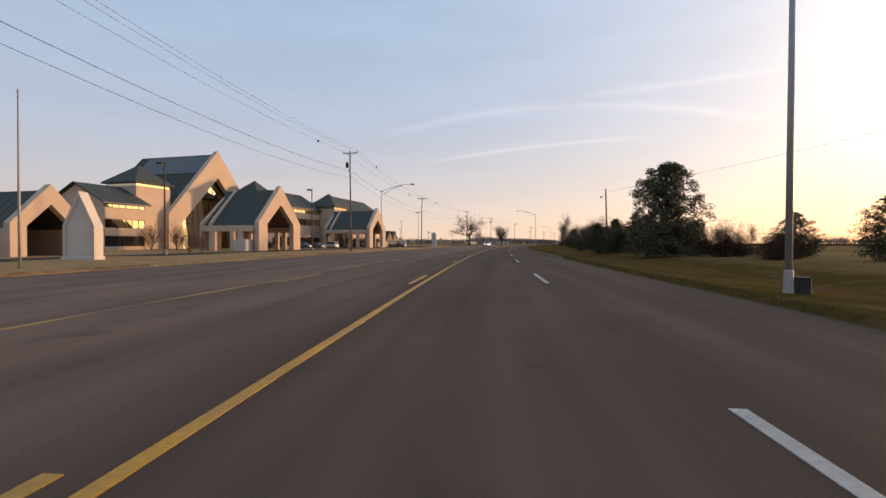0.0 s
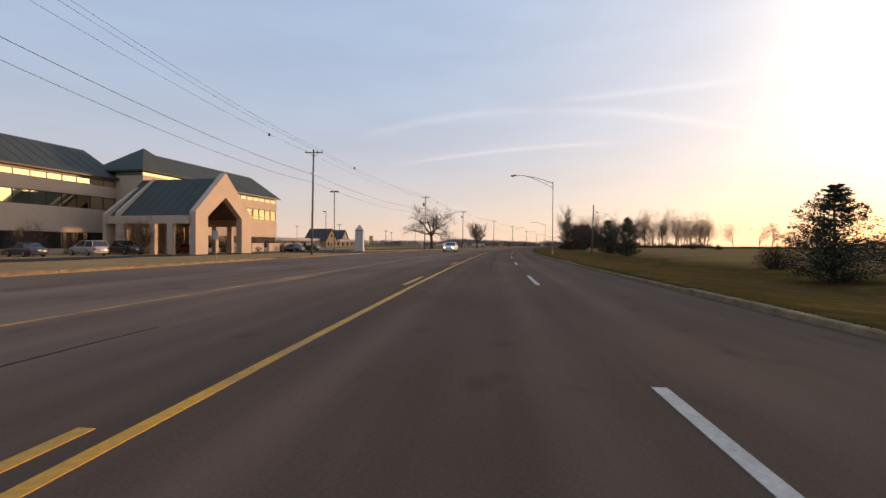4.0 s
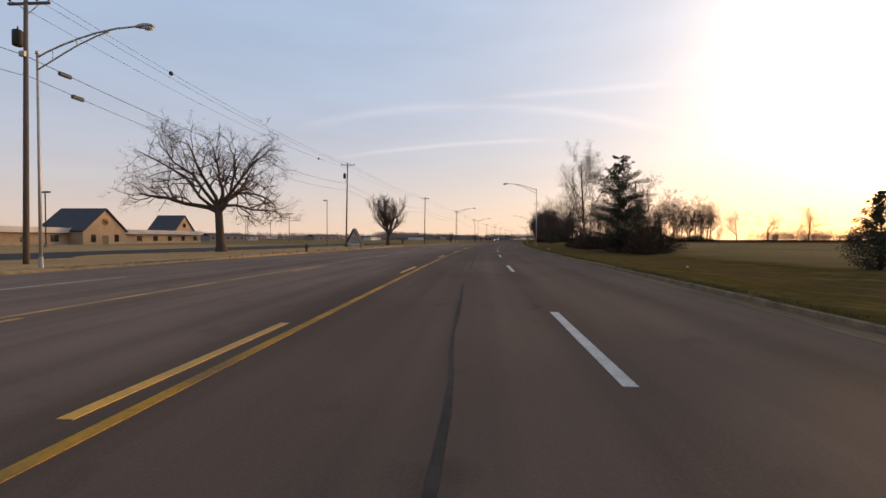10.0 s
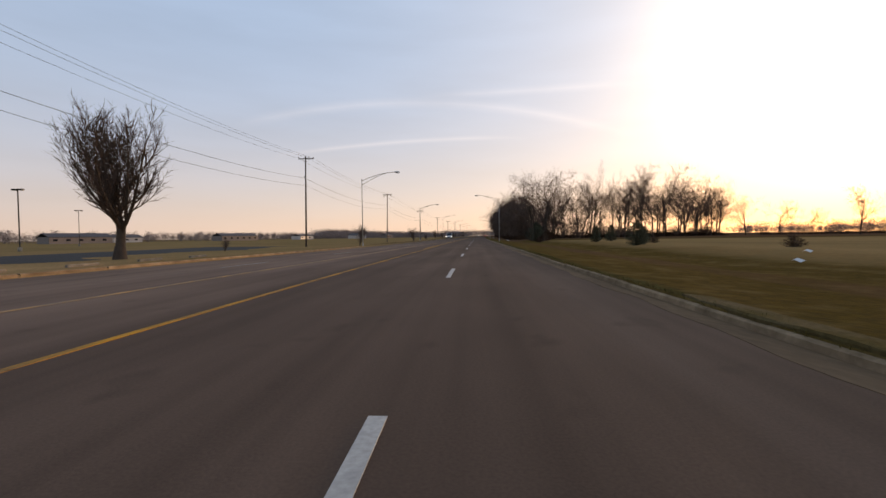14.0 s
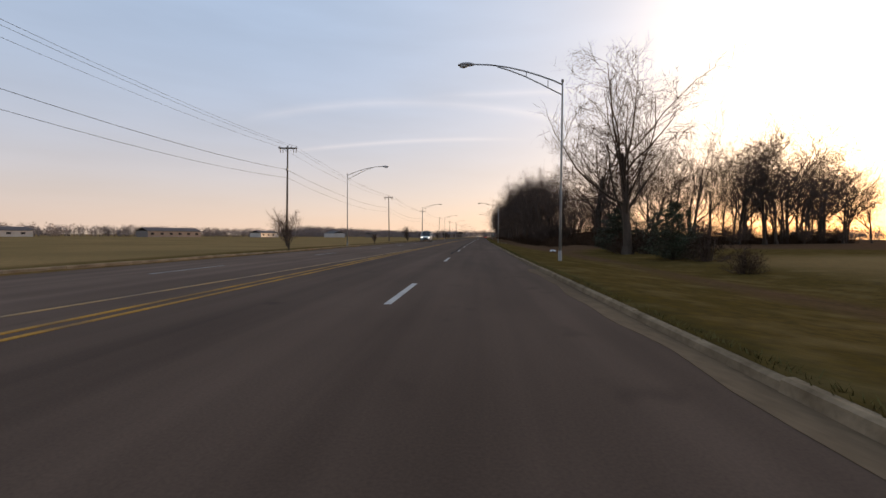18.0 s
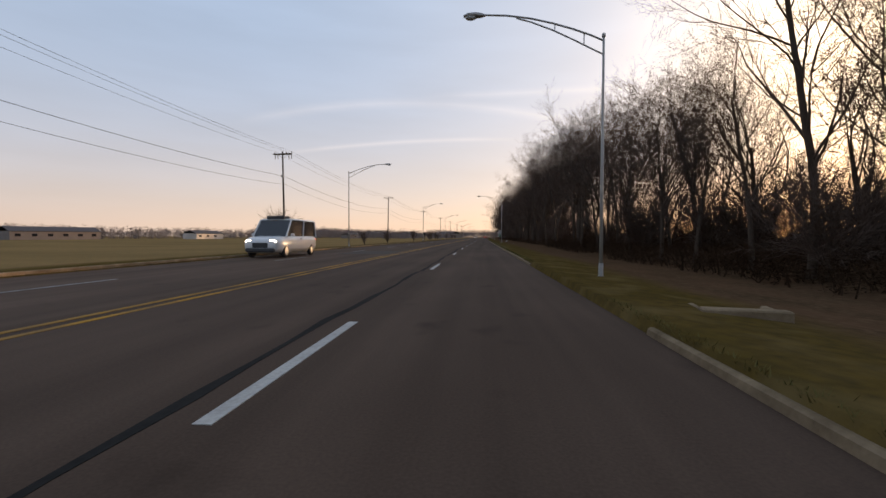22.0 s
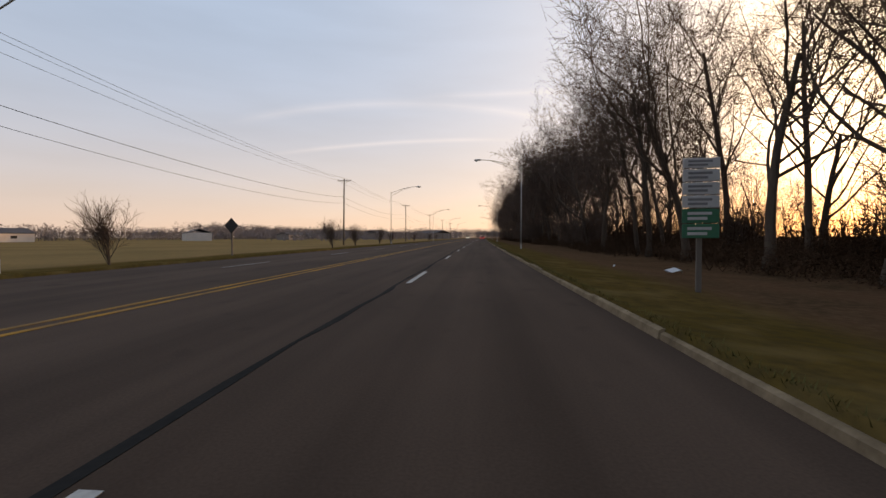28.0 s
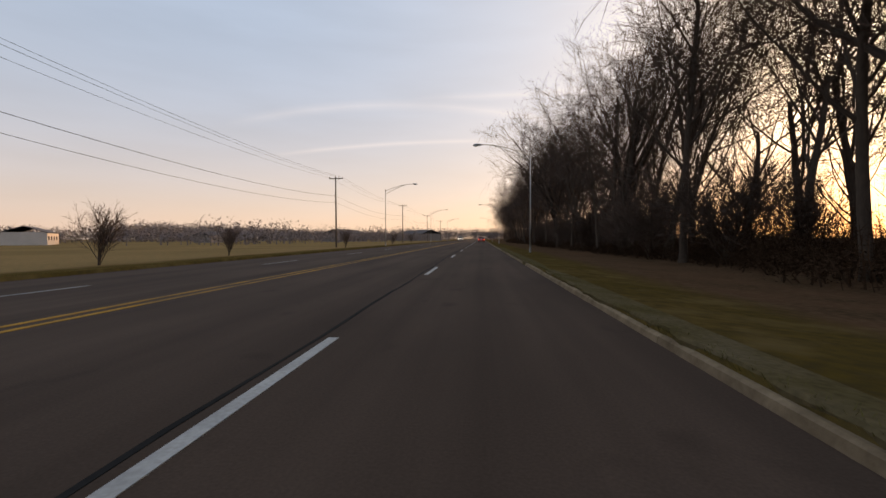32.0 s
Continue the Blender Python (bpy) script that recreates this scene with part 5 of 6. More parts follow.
# tufts of grass along the verges
tuft = Shape()
grnd = random.Random(9)
for _ in range(60000):
    if grnd.random() < 0.75:
        s0 = grnd.uniform(-5, 565)
        d0 = right_edge(s0) + 0.11 + abs(grnd.gauss(0, 1)) * 0.07
    else:
        s0 = grnd.uniform(-5, 620)
        d0 = left_edge(s0) - 0.17 - abs(grnd.gauss(0, 1)) * 0.2
    if 365 < s0 < 375 and 0 < d0 < 5.5:
        continue
    p = at(s0, d0, ground_z(s0, d0) - 0.02)
    for b in range(1):
        a = grnd.uniform(0, 6.28)
        h = grnd.uniform(0.03, 0.09)
        w = grnd.uniform(0.004, 0.01)
        q = p + Vector((math.cos(a), math.sin(a), 0)) * grnd.uniform(0, 0.08)
        tip = q + Vector((math.cos(a) * h * 0.7, math.sin(a) * h * 0.7, h))
        side = Vector((-math.sin(a), math.cos(a), 0)) * w
        tuft.add([q - side, q + side, tip], [(0, 1, 2)])
tagged(new("grass_tufts", tuft.mesh("grass_tufts", STRAW)), "ragged tufts of dry winter grass along the kerb", "grass", kind="stuff")

# turf and silt creeping over the kerb where it is half buried
sod_rnd = random.Random(31)
sod = Shape()
for s0, s1, reach in ((505, 575, 0.2), (398, 440, 0.1), (204, 232, 0.1)):
    x = float(s0)
    rings = []
    while x < s1:
        over = reach * max(0.0, noise.noise(Vector((x * 0.45, 3.0, 0))) + 0.35 + 0.5 * noise.noise(Vector((x * 2.1, 9.0, 0))))
        e = right_edge(x)
        rings.append([at(x, e + 0.6, 0.0), at(x, e + 0.6, 0.115), at(x, e + 0.24, 0.14 + 0.02 * sod_rnd.random()), at(x, e + 0.16 - over * 0.7, 0.15 + 0.02 * sod_rnd.random()), at(x, e + 0.16 - over, 0.135), at(x, e + 0.17 - over, 0.0)])
        x += 0.28
    sod.loft(rings)
tagged(new("verge_sods", sod.mesh("verge_sods", SOD)), "ragged turf and silt creeping over the buried kerb", "turf", kind="stuff")

# ---- the long green-roofed building ----
block = thing("office_building", house_pose, "long tan stucco building with green metal roofs and gabled porches", "building")


def slab(points, thick):
    """A flat plate on four or three corners, thickened downward along its normal."""
    p = [Vector(q) for q in points]
    nrm = (p[1] - p[0]).cross(p[2] - p[0]).normalized()
    if nrm.z < 0:
        nrm = -nrm
    return Shape().loft([[q - nrm * thick for q in p], p])


def seamed_roof(parent, eave0, eave1, ridge0, ridge1, step=1.6, name="roof"):
    """A roof slope with raised standing seams; each seam a thin batten from eave to ridge."""
    r = part(name, slab([eave0, eave1, ridge1, ridge0], 0.18), ROOF_GREEN, parent, "standing seam green roof slope")
    e0, e1, r0, r1 = map(Vector, (eave0, eave1, ridge0, ridge1))
    n = max(2, int((e1 - e0).length / step))
    seams = Shape()
    for i in range(n + 1):
        u = i / n
        seams.tube([e0.lerp(e1, u) + Vector((0, 0, 0.02)), r0.lerp(r1, u) + Vector((0, 0, 0.02))], 0.02, 4)
    part("seams", seams, ROOF_GREEN, r)
    return r


def window_band(parent, x, y0, y1, z0, z1, n, mat, name="window_band", lean=0.0):
    """A strip of glazing in a wall that faces local +x: frame, mullions and a pane in each bay."""
    f = Shape()
    t = 0.07
    f.box(x - 0.12, x + 0.02, y0, y1, z0, z0 + t)
    f.box(x - 0.12, x + 0.02, y0, y1, z1 - t, z1)
    w = (y1 - y0) / n
    for i in range(n + 1):
        c = y0 + i * w
        f.box(x - 0.12, x + 0.03, max(y0, c - 0.02), min(y1, c + 0.02), z0 + t, z1 - t)
    band = part(name, f, MULLION, parent, "dark mullioned window strip")
    pane = Shape().box(-0.01, 0.01, 0.0, w - 0.05, 0.0, z1 - z0 - 2 * t).mesh("pane", mat)
    for i in range(n):
        part("pane", pane, mat, band, m=pose(x - 0.04, y0 + i * w + 0.025, z0 + t, 0, -lean + random.uniform(-0.4, 0.4), random.uniform(-0.6, 0.6)))
    return band


def wing(parent, x_front, y0, y1, depth, eave, ridge, cler, band, ground_top, ground_n, band_n):
    """A wing along local y that faces +x, with clerestory, window band and a dark glazed ground floor."""
    back = x_front - depth
    core = part("wall", Shape().box(back, x_front - 0.3, y0, y1, -0.4, eave - 0.1), STUCCO, parent, "tan stucco walls")
    for lo, hi in ((ground_top, band[0]), (band[1], cler[0])):
        part("spandrel", Shape().box(x_front - 0.3, x_front, y0, y1, lo, hi, 0.03), STUCCO, parent, "tan stucco spandrel")
    part("plinth", Shape().box(x_front - 0.3, x_front - 0.02, y0, y1, -0.4, 0.7, 0.02), STUCCO, parent)
    window_band(parent, x_front - 0.1, y0 + 0.2, y1 - 0.2, cler[0], cler[1], band_n, GOLD_GLASS, lean=2.0)
    window_band(parent, x_front - 0.1, y0 + 0.2, y1 - 0.2, band[0], band[1], band_n, GOLD_GLASS, lean=2.0)
    window_band(parent, x_front - 0.25, y0 + 0.2, y1 - 0.2, 0.7, ground_top, ground_n, DARK_GLASS)
    o = 0.6
    seamed_roof(parent, (x_front + o, y0 - o, eave - 0.1), (x_front + o, y1 + o, eave - 0.1), ((x_front + back) / 2, y0 - o, ridge), ((x_front + back) / 2, y1 + o, ridge))
    seamed_roof(parent, (back - o, y0 - o, eave - 0.1), (back - o, y1 + o, eave - 0.1), ((x_front + back) / 2, y0 - o, ridge), ((x_front + back) / 2, y1 + o, ridge))
    part("eave_fascia", Shape().box(x_front + o - 0.15, x_front + o + 0.02, y0 - o, y1 + o, eave - 0.3, eave - 0.12), MULLION, parent)
    for yy in (y0 - 0.05, y1 - 0.15):
        part("gable_wall", Shape().prism([(back, eave - 0.2), (x_front, eave - 0.2), ((x_front + back) / 2, ridge - 0.3)], yy, yy + 0.2, "y"), STUCCO, parent)


def gable_frame(parent, x0, x1, cy, half, eave, apex, o_half, o_spring, o_apex, mat=STUCCO, base=-0.4):
    outer = [(cy - half, base), (cy - half, eave), (cy, apex), (cy + half, eave), (cy + half, base)]
    inner_ = [(cy - o_half, base), (cy - o_half, o_spring), (cy, o_apex), (cy + o_half, o_spring), (cy + o_half, base)]
    sh = Shape()
    verts = [(x, y, z) for x in (x0, x1) for line in (outer, inner_) for y, z in line]
    faces = [(0, 10, 15, 5), (4, 9, 19, 14)]
    for i in range(4):
        faces += [(i, i + 1, i + 6, i + 5), (i + 10, i + 15, i + 16, i + 11), (i, i + 10, i + 11, i + 1), (i + 5, i + 6, i + 16, i + 15)]
    sh.add(verts, faces)
    return part("gable_front", sh, mat, parent, "pointed stucco gable front")


def porch(parent, x_front, x_back, cy, half, eave, apex, o_half, o_spring, o_apex):
    gable_frame(parent, x_front - 0.9, x_front, cy, half, eave, apex, o_half, o_spring, o_apex)
    gable_frame(parent, x_back, x_back + 0.5, cy, half + 0.6, eave - 0.3, apex - 0.9, o_half, o_spring, o_apex)
    gable_frame(parent, x_back + 1.6, x_back + 2.1, cy, half + 0.2, eave - 0.1, apex - 0.5, o_half, o_spring, o_apex)
    top = apex - 0.7
    for sgn in (-1, 1):
        seamed_roof(parent, (x_back, cy + sgn * (half - 0.1), eave - 0.45), (x_front - 0.9, cy + sgn * (half - 0.1), eave - 0.45), (x_back, cy, top), (x_front - 0.9, cy, top), 1.2, "porch_roof")
        part("soffit", slab([(x_back, cy + sgn * o_half, o_spring - 0.05), (x_front - 0.95, cy + sgn * o_half, o_spring - 0.05), (x_front - 0.95, cy, o_apex - 0.05), (x_back, cy, o_apex - 0.05)], 0.1), SOFFIT, parent, "brown soffit")
        part("porch_beam", Shape().box(x_back, x_front - 0.9, cy + sgn * half - 0.5, cy + sgn * half + 0.0, eave - 1.6, eave - 0.55, 0.03), STUCCO, parent)
        for xx in (x_back + 2.8, (x_front + x_back) / 2 + 0.8, x_front - 3.4):
            part("porch_pier", Shape().box(xx - 0.4, xx + 0.4, cy + sgn * half - 0.55, cy + sgn * half + 0.0, -0.4, eave - 1.55, 0.03), STUCCO, parent)


def tower(parent, cx, cy, half, eave, apex, band=True):
    part("tower_wall", Shape().box(cx - half, cx + half, cy - half, cy + half, -0.4, eave, 0.04), STUCCO, parent, "square stucco tower")
    o = half + 0.55
    z0, z1 = eave + 0.55, apex
    f = part("tower_glazing", Shape().box(cx - half + 0.12, cx + half - 0.12, cy - half + 0.12, cy + half - 0.12, eave, z0), GOLD_GLASS, parent, "thin glazed strip under the roof")
    c = [(cx - o, cy - o, z0), (cx + o, cy - o, z0), (cx + o, cy + o, z0), (cx - o, cy + o, z0)]
    sh = Shape().add(c + [(x, y, z0 + 0.22) for x, y, _ in c] + [(cx, cy, z1)], [(3, 2, 1, 0), (0, 1, 5, 4), (1, 2, 6, 5), (2, 3, 7, 6), (3, 0, 4, 7), (4, 5, 8), (5, 6, 8), (6, 7, 8), (7, 4, 8)])
    part("tower_roof", sh, ROOF_GREEN, parent, "pyramid roof of green metal")


# north wing, middle wing, towers
wing(block, 0.0, -25.0, 1.0, 14.0, 11.4, 16.3, (10.15, 10.95), (6.4, 8.6), 2.9, 13, 13)
wing(block, -4.5, -56.0, -33.0, 14.0, 11.0, 15.6, (9.6, 10.45), (6.2, 8.0), 2.9, 12, 12)
tower(block, -4.0, -29.0, 4.2, 11.4, 16.3)
tower(block, -7.2, -58.6, 2.9, 12.3, 16.4)
tower(block, -18.8, -79.2, 3.9, 12.5, 17.2)
porch(block, 14.0, 0.3, -33.2, 5.6, 5.6, 11.3, 3.4, 5.1, 7.9)
porch(block, 14.8, 3.0, -79.4, 6.2, 5.0, 11.9, 3.9, 4.8, 8.4)
# the great gable, glazed, with its roof behind
cy, half = -63.4, 13.6
gable_frame(block, -14.7, -13.5, cy, half, 7.4, 22.9, 10.2, 5.7, 16.6)
glass = part("gable_glazing", Shape().prism([(cy - 10.2, 0.0), (cy - 10.2, 5.7), (cy, 16.6), (cy + 10.2, 5.7), (cy + 10.2, 0.0)], -0.1, 0.0, "x"), GOLD_GLASS, block, "tall reflective gable glazing", m=pose(-14.05, 0, 0, 0, -4.5, 0))
bars = Shape()
for i in range(-6, 7):
    y = cy + i * 1.6
    bars.box(-0.02, 0.06, y - 0.04, y + 0.04, 0, 16.6 - abs(i * 1.6) * (10.9 / 10.2))
for z in (3.0, 5.6, 8.2, 10.8, 13.4):
    w = 10.2 if z < 5.7 else (16.6 - z) / 10.9 * 10.2
    bars.box(-0.02, 0.07, cy - w, cy + w, z - 0.04, z + 0.04)
part("mullions", bars, MULLION, glass)
for sgn in (-1, 1):
    r = seamed_roof(block, (-36, cy + sgn * 13.6, 6.9), (-14.7, cy + sgn * 13.6, 6.9), (-36, cy, 22.2), (-14.7, cy, 22.2), 1.6, "main_roof")
    part("skylight", slab([(-33, cy + sgn * 4.6, 17.22), (-15.2, cy + sgn * 4.6, 17.22), (-15.2, cy + sgn * 0.5, 21.84), (-33, cy + sgn * 0.5, 21.84)], 0.05), DARK_GLASS, r, "long glass skylight strip")
part("main_wall", Shape().prism([(cy - 13.3, -0.4), (cy - 13.3, 6.6), (cy, 21.6), (cy + 13.3, 6.6), (cy + 13.3, -0.4)], -36, -35.5, "x"), STUCCO, block)
for sgn in (-1, 1):
    part("side_wall", Shape().box(-36, -14.7, cy + sgn * 13.3 - 0.2, cy + sgn * 13.3 + 0.2, -0.4, 6.7), STUCCO, block)
# lower wing beyond the tower, and the first porch
wing(block, -12.0, -91.5, -83.5, 13.0, 8.6, 12.2, (7.6, 8.3), (4.0, 5.6), 2.6, 7, 6)
gable_frame(block, 13.0, 13.9, -117.0, 3.6, 3.4, 7.5, 2.2, 3.1, 5.4)
for sgn in (-1, 1):
    seamed_roof(block, (-6.8, -117.0 + sgn * 3.5, 3.0), (13.0, -117.0 + sgn * 3.5, 3.0), (-6.8, -117.0, 6.9), (13.0, -117.0, 6.9), 1.2, "porch_roof")
    part("porch_wall", Shape().box(-6.8, 13.0, -117.0 + sgn * 3.4 - 0.2, -117.0 + sgn * 3.4 + 0.1, -0.4, 2.9), STUCCO, block)
part("low_wall", Shape().box(2.0, 10.0, -146, -121, -0.4, 2.9, 0.03), STUCCO, block, "low tan annex wall")
seamed_roof(block, (10.6, -146.4, 2.8), (10.6, -120.6, 2.8), (6.0, -146.4, 4.4), (6.0, -120.6, 4.4), 1.4, "annex_roof")
seamed_roof(block, (1.4, -146.4, 2.8), (1.4, -120.6, 2.8), (6.0, -146.4, 4.4), (6.0, -120.6, 4.4), 1.4, "annex_roof")
window_band(block, 10.1, -143, -124, 1.0, 1.9, 9, DARK_GLASS)


def local(a, b, z=0.0):
    """A place on the building's own plan: a metres back along it, b metres out toward the road."""
    return house_pose @ Vector((b, -a, z))


def marker_slab(m, w, d, h, mat, label):
    e = thing("monument", m, label, "monument", "stone markers at the entrances")
    part("base", Shape().box(-w / 2 - 0.12, w / 2 + 0.12, -d / 2 - 0.12, d / 2 + 0.12, -0.4, 0.35, 0.03), mat, e, "low plinth")
    part("shaft", Shape().box(-w / 2, w / 2, -d / 2, d / 2, 0.35, h * 0.76, 0.04), mat, e)
    # shadow of the recess under the cap, set by a dark material
    part("groove", Shape().box(-w / 2 + 0.03, w / 2 - 0.03, -d / 2 + 0.03, d / 2 - 0.03, h * 0.76, h * 0.785), MULLION, e, "groove coloured dark as its shadow")
    x, y, z = w / 2, d / 2, h * 0.785
    part("cap", Shape().add([(-x, -y, z), (x, -y, z), (x, y, z), (-x, y, z), (0, -y * 0.15, h), (0, y * 0.15, h), (-x, -y, z + 0.12), (x, -y, z + 0.12), (x, y, z + 0.12), (-x, y, z + 0.12)],
                            [(3, 2, 1, 0), (0, 1, 7, 6), (1, 2, 8, 7), (2, 3, 9, 8), (3, 0, 6, 9), (6, 7, 4), (8, 9, 5), (7, 8, 5, 4), (9, 6, 4, 5)]), mat, e, "pointed cap")
    return e


ob = marker_slab(spot(144.6, -29.2, None, 10), 1.5, 1.3, 5.2, STUCCO_LIGHT, "pale square stone marker with a pointed cap by the driveway")
mk = thing("monument", spot(32.0, -34.3, None, 20), "pale pointed slab-shaped marker in front of the porch", "monument", "stone markers at the entrances")
part("base", Shape().box(-1.15, 1.15, -0.85, 0.85, -0.4, 0.3, 0.03), STUCCO_LIGHT, mk, "low plinth")
part("slab", Shape().prism([(-0.98, 0.3), (-0.98, 2.7), (0, 5.2), (0.98, 2.7), (0.98, 0.3)], -0.6, 0.55, "y"), STUCCO_LIGHT, mk)
part("front_border", Shape().add([(x, y, z) for y in (-0.7, 0.7) for x, z in ((-1.08, 0.3), (-1.08, 2.75), (0, 5.5), (1.08, 2.75), (1.08, 0.3), (-0.88, 0.3), (-0.88, 2.7), (0, 4.95), (0.88, 2.7), (0.88, 0.3))],
                                 [f for i in range(4) for f in ((i, i + 1, i + 6, i + 5), (i + 10, i + 15, i + 16, i + 11), (i, i + 10, i + 11, i + 1), (i + 5, i + 6, i + 16, i + 15))] + [(0, 5, 15, 10), (4, 14, 19, 9)]), FASCIA, mk, "paler raised edge")

# tan utility box in front of the great gable
p = local(86, 12.5)
box = thing("utility_box", pose(p.x, p.y, HZ, 0, 0, -10), "square tan metal utility box on the lawn", "utility box")
part("cabinet", Shape().box(-1.1, 1.1, -1.5, 1.5, -0.2, 2.0, 0.04), FASCIA, box)
part("door", Shape().box(1.1, 1.13, -1.2, -0.05, 0.15, 1.8, 0.008), FASCIA, box)
part("door", Shape().box(1.1, 1.13, 0.05, 1.2, 0.15, 1.8, 0.008), FASCIA, box)

# low walls and planting along the foot of the building
for a0, a1 in ((0, 3.5), (5, 8.5), (10, 13.5), (15, 18.5), (20, 23.5)):
    p = local(a0, 7.5)
    w = thing("planter_wall", pose(p.x, p.y, HZ, 0, 0, -10), "low tan stucco planter wall in front of the building", "wall", "planter walls")
    part("wall", Shape().box(-0.2, 0.2, -(a1 - a0), 0, -0.3, 1.5, 0.03), STUCCO, w)
    part("coping", Shape().box(-0.26, 0.26, -(a1 - a0) - 0.05, 0.05, 1.5, 1.6, 0.02), STUCCO_LIGHT, w)
shrub = Shape()
srnd = random.Random(4)
for k in range(26):
    clump(shrub, srnd, Vector((srnd.uniform(-0.5, 0.5), srnd.uniform(-0.5, 0.5), srnd.uniform(0.1, 1.1))), 0.4, 40, 0.07, 0.9)
shrub_mesh = shrub.mesh("foliage", NEEDLES)
for a0, b0, sc in [(srnd.uniform(-1, 30), srnd.uniform(5.0, 9.5), srnd.uniform(0.6, 1.5)) for _ in range(16)] + [(srnd.uniform(36, 64), srnd.uniform(-6, -1), srnd.uniform(0.7, 1.6)) for _ in range(14)]:
    p = local(a0, b0)
    sh_ = thing("shrub", pose(p.x, p.y, HZ, 0, 0, srnd.uniform(0, 360)), "small clipped dark evergreen shrub by the building", "shrub", "shrubs along the building")
    part("foliage", shrub_mesh, NEEDLES, sh_, m=Matrix.Diagonal((sc, sc, sc, 1)))

# ---- the low brick building with slate gables ----
sch = thing("low_building", spot(252.5, -100.0, -0.45, 8), "long low tan brick building with two slate gabled entrances", "building")


def low_range(y0, y1, x_front=0.0):
    part("wall", Shape().box(x_front - 16, x_front, y0, y1, -0.4, 2.7), BRICK_TAN, sch, "tan brick wall")
    part("fascia", Shape().box(x_front - 16.4, x_front + 0.7, y0 - 0.4, y1 + 0.4, 2.7, 3.9, 0.04), FASCIA, sch, "deep pale roof fascia")
    part("soffit_band", Shape().box(x_front - 0.1, x_front + 0.68, y0, y1, 2.45, 2.7), SOFFIT, sch)
    n = int((y1 - y0) / 6.5)
    for i in range(n):
        c = y0 + (i + 0.5) * (y1 - y0) / n
        w = part("window", Shape().box(x_front, x_front + 0.05, c - 1.0, c + 1.0, 0.7, 2.2), MULLION, sch, "narrow dark window group")
        for j in range(3):
            part("pane", Shape().box(x_front + 0.04, x_front + 0.07, c - 0.9 + j * 0.63, c - 0.9 + j * 0.63 + 0.5, 0.8, 2.1), DARK_GLASS, w)


def slate_gable(y, w, eave, apex, x0, x1):
    """A steep slate roof over a gabled entrance that faces local +x."""
    part("gable_wall", Shape().prism([(y - w, -0.4), (y - w, eave), (y, apex - 0.25), (y + w, eave), (y + w, -0.4)], x1 - 0.4, x1, "x"), BRICK_TAN, sch, "tan gable wall")
    part("gable_body", Shape().box(x0, x1 - 0.4, y - w, y + w, -0.4, eave), BRICK_TAN, sch)
    for sgn in (-1, 1):
        part("slate_roof", slab([(x0, y + sgn * (w + 0.5), eave - 0.4), (x1 + 0.5, y + sgn * (w + 0.5), eave - 0.4), (x1 + 0.5, y, apex), (x0, y, apex)], 0.22), SHINGLE, sch, "steep dark slate roof")
    for sgn in (-1, 1):
        part("window", Shape().box(x1, x1 + 0.05, y + sgn * w * 0.55 - 0.7, y + sgn * w * 0.55 + 0.7, 0.6, 2.4), DARK_GLASS, sch)
    part("door", Shape().box(x1, x1 + 0.06, y - 0.9, y + 0.9, -0.4, 2.2), MULLION, sch, "dark double door")
    zc = eave + (apex - eave) * 0.36
    rose = part("round_window", Shape().tube([(x1 - 0.05, y, zc), (x1 + 0.1, y, zc)], 0.85, 20), MULLION, sch, "round window high in the gable")
    part("pane", Shape().tube([(x1 + 0.1, y, zc), (x1 + 0.13, y, zc)], 0.74, 20), GOLD_GLASS, rose)


low_range(-75, -6.5)
low_range(6.5, 46)
slate_gable(0, 6.5, 3.6, 8.8, -7.5, 3.5)
slate_gable(56, 6.0, 4.2, 10.0, -22, -12)

# triangular sign by the far drive
tri = thing("entrance_sign", spot(237.3, -26.5, None, -14), "weathered triangular wooden sign board with a shingled edge", "sign")
part("board", Shape().prism([(-1.75, 0.25), (1.75, 0.25), (0, 3.1)], -0.12, 0.12, "y"), STUCCO_LIGHT, tri, "pale triangular board")
for sgn in (-1, 1):
    part("sign_roof", Shape().prism([(sgn * 1.95, 0.2), (sgn * 1.8, 0.2), (0, 3.05), (0, 3.32)], -0.5, 0.5, "y"), SHINGLE, tri, "dark sloping cap board")
    part("post", Shape().box(sgn * 1.3 - 0.1, sgn * 1.3 + 0.1, -0.1, 0.1, -0.5, 0.3), POLE_WOOD, tri)
for z, w in ((0.75, 0.85), (1.15, 0.7), (1.5, 0.5)):
    part("lettering_bar", Shape().box(-w, w, -0.14, -0.12, z, z + 0.14), MULLION, tri, "dark unreadable lettering")

# sheds, trucks and houses far across the fields
far_rnd = random.Random(15)


def shed(s, d, l, w, h, mat, turn):
    e = thing("distant_shed", spot(s, d, -0.5, turn), "small pale low building far across the field", "building", "distant buildings")
    part("wall", Shape().box(-w / 2, w / 2, -l / 2, l / 2, 0, h), mat, e)
    for sgn in (-1, 1):
        part("roof", slab([(sgn * (w / 2 + 0.3), -l / 2 - 0.3, h - 0.1), (sgn * (w / 2 + 0.3), l / 2 + 0.3, h - 0.1), (0, l / 2 + 0.3, h + w * 0.18), (0, -l / 2 - 0.3, h + w * 0.18)], 0.15), SHINGLE, e)
    for k in range(int(l / 5)):
        part("window", Shape().box(w / 2, w / 2 + 0.06, -l / 2 + 1.5 + 5 * k, -l / 2 + 3.2 + 5 * k, h * 0.4, h * 0.7), DARK_GLASS, e)
    return e


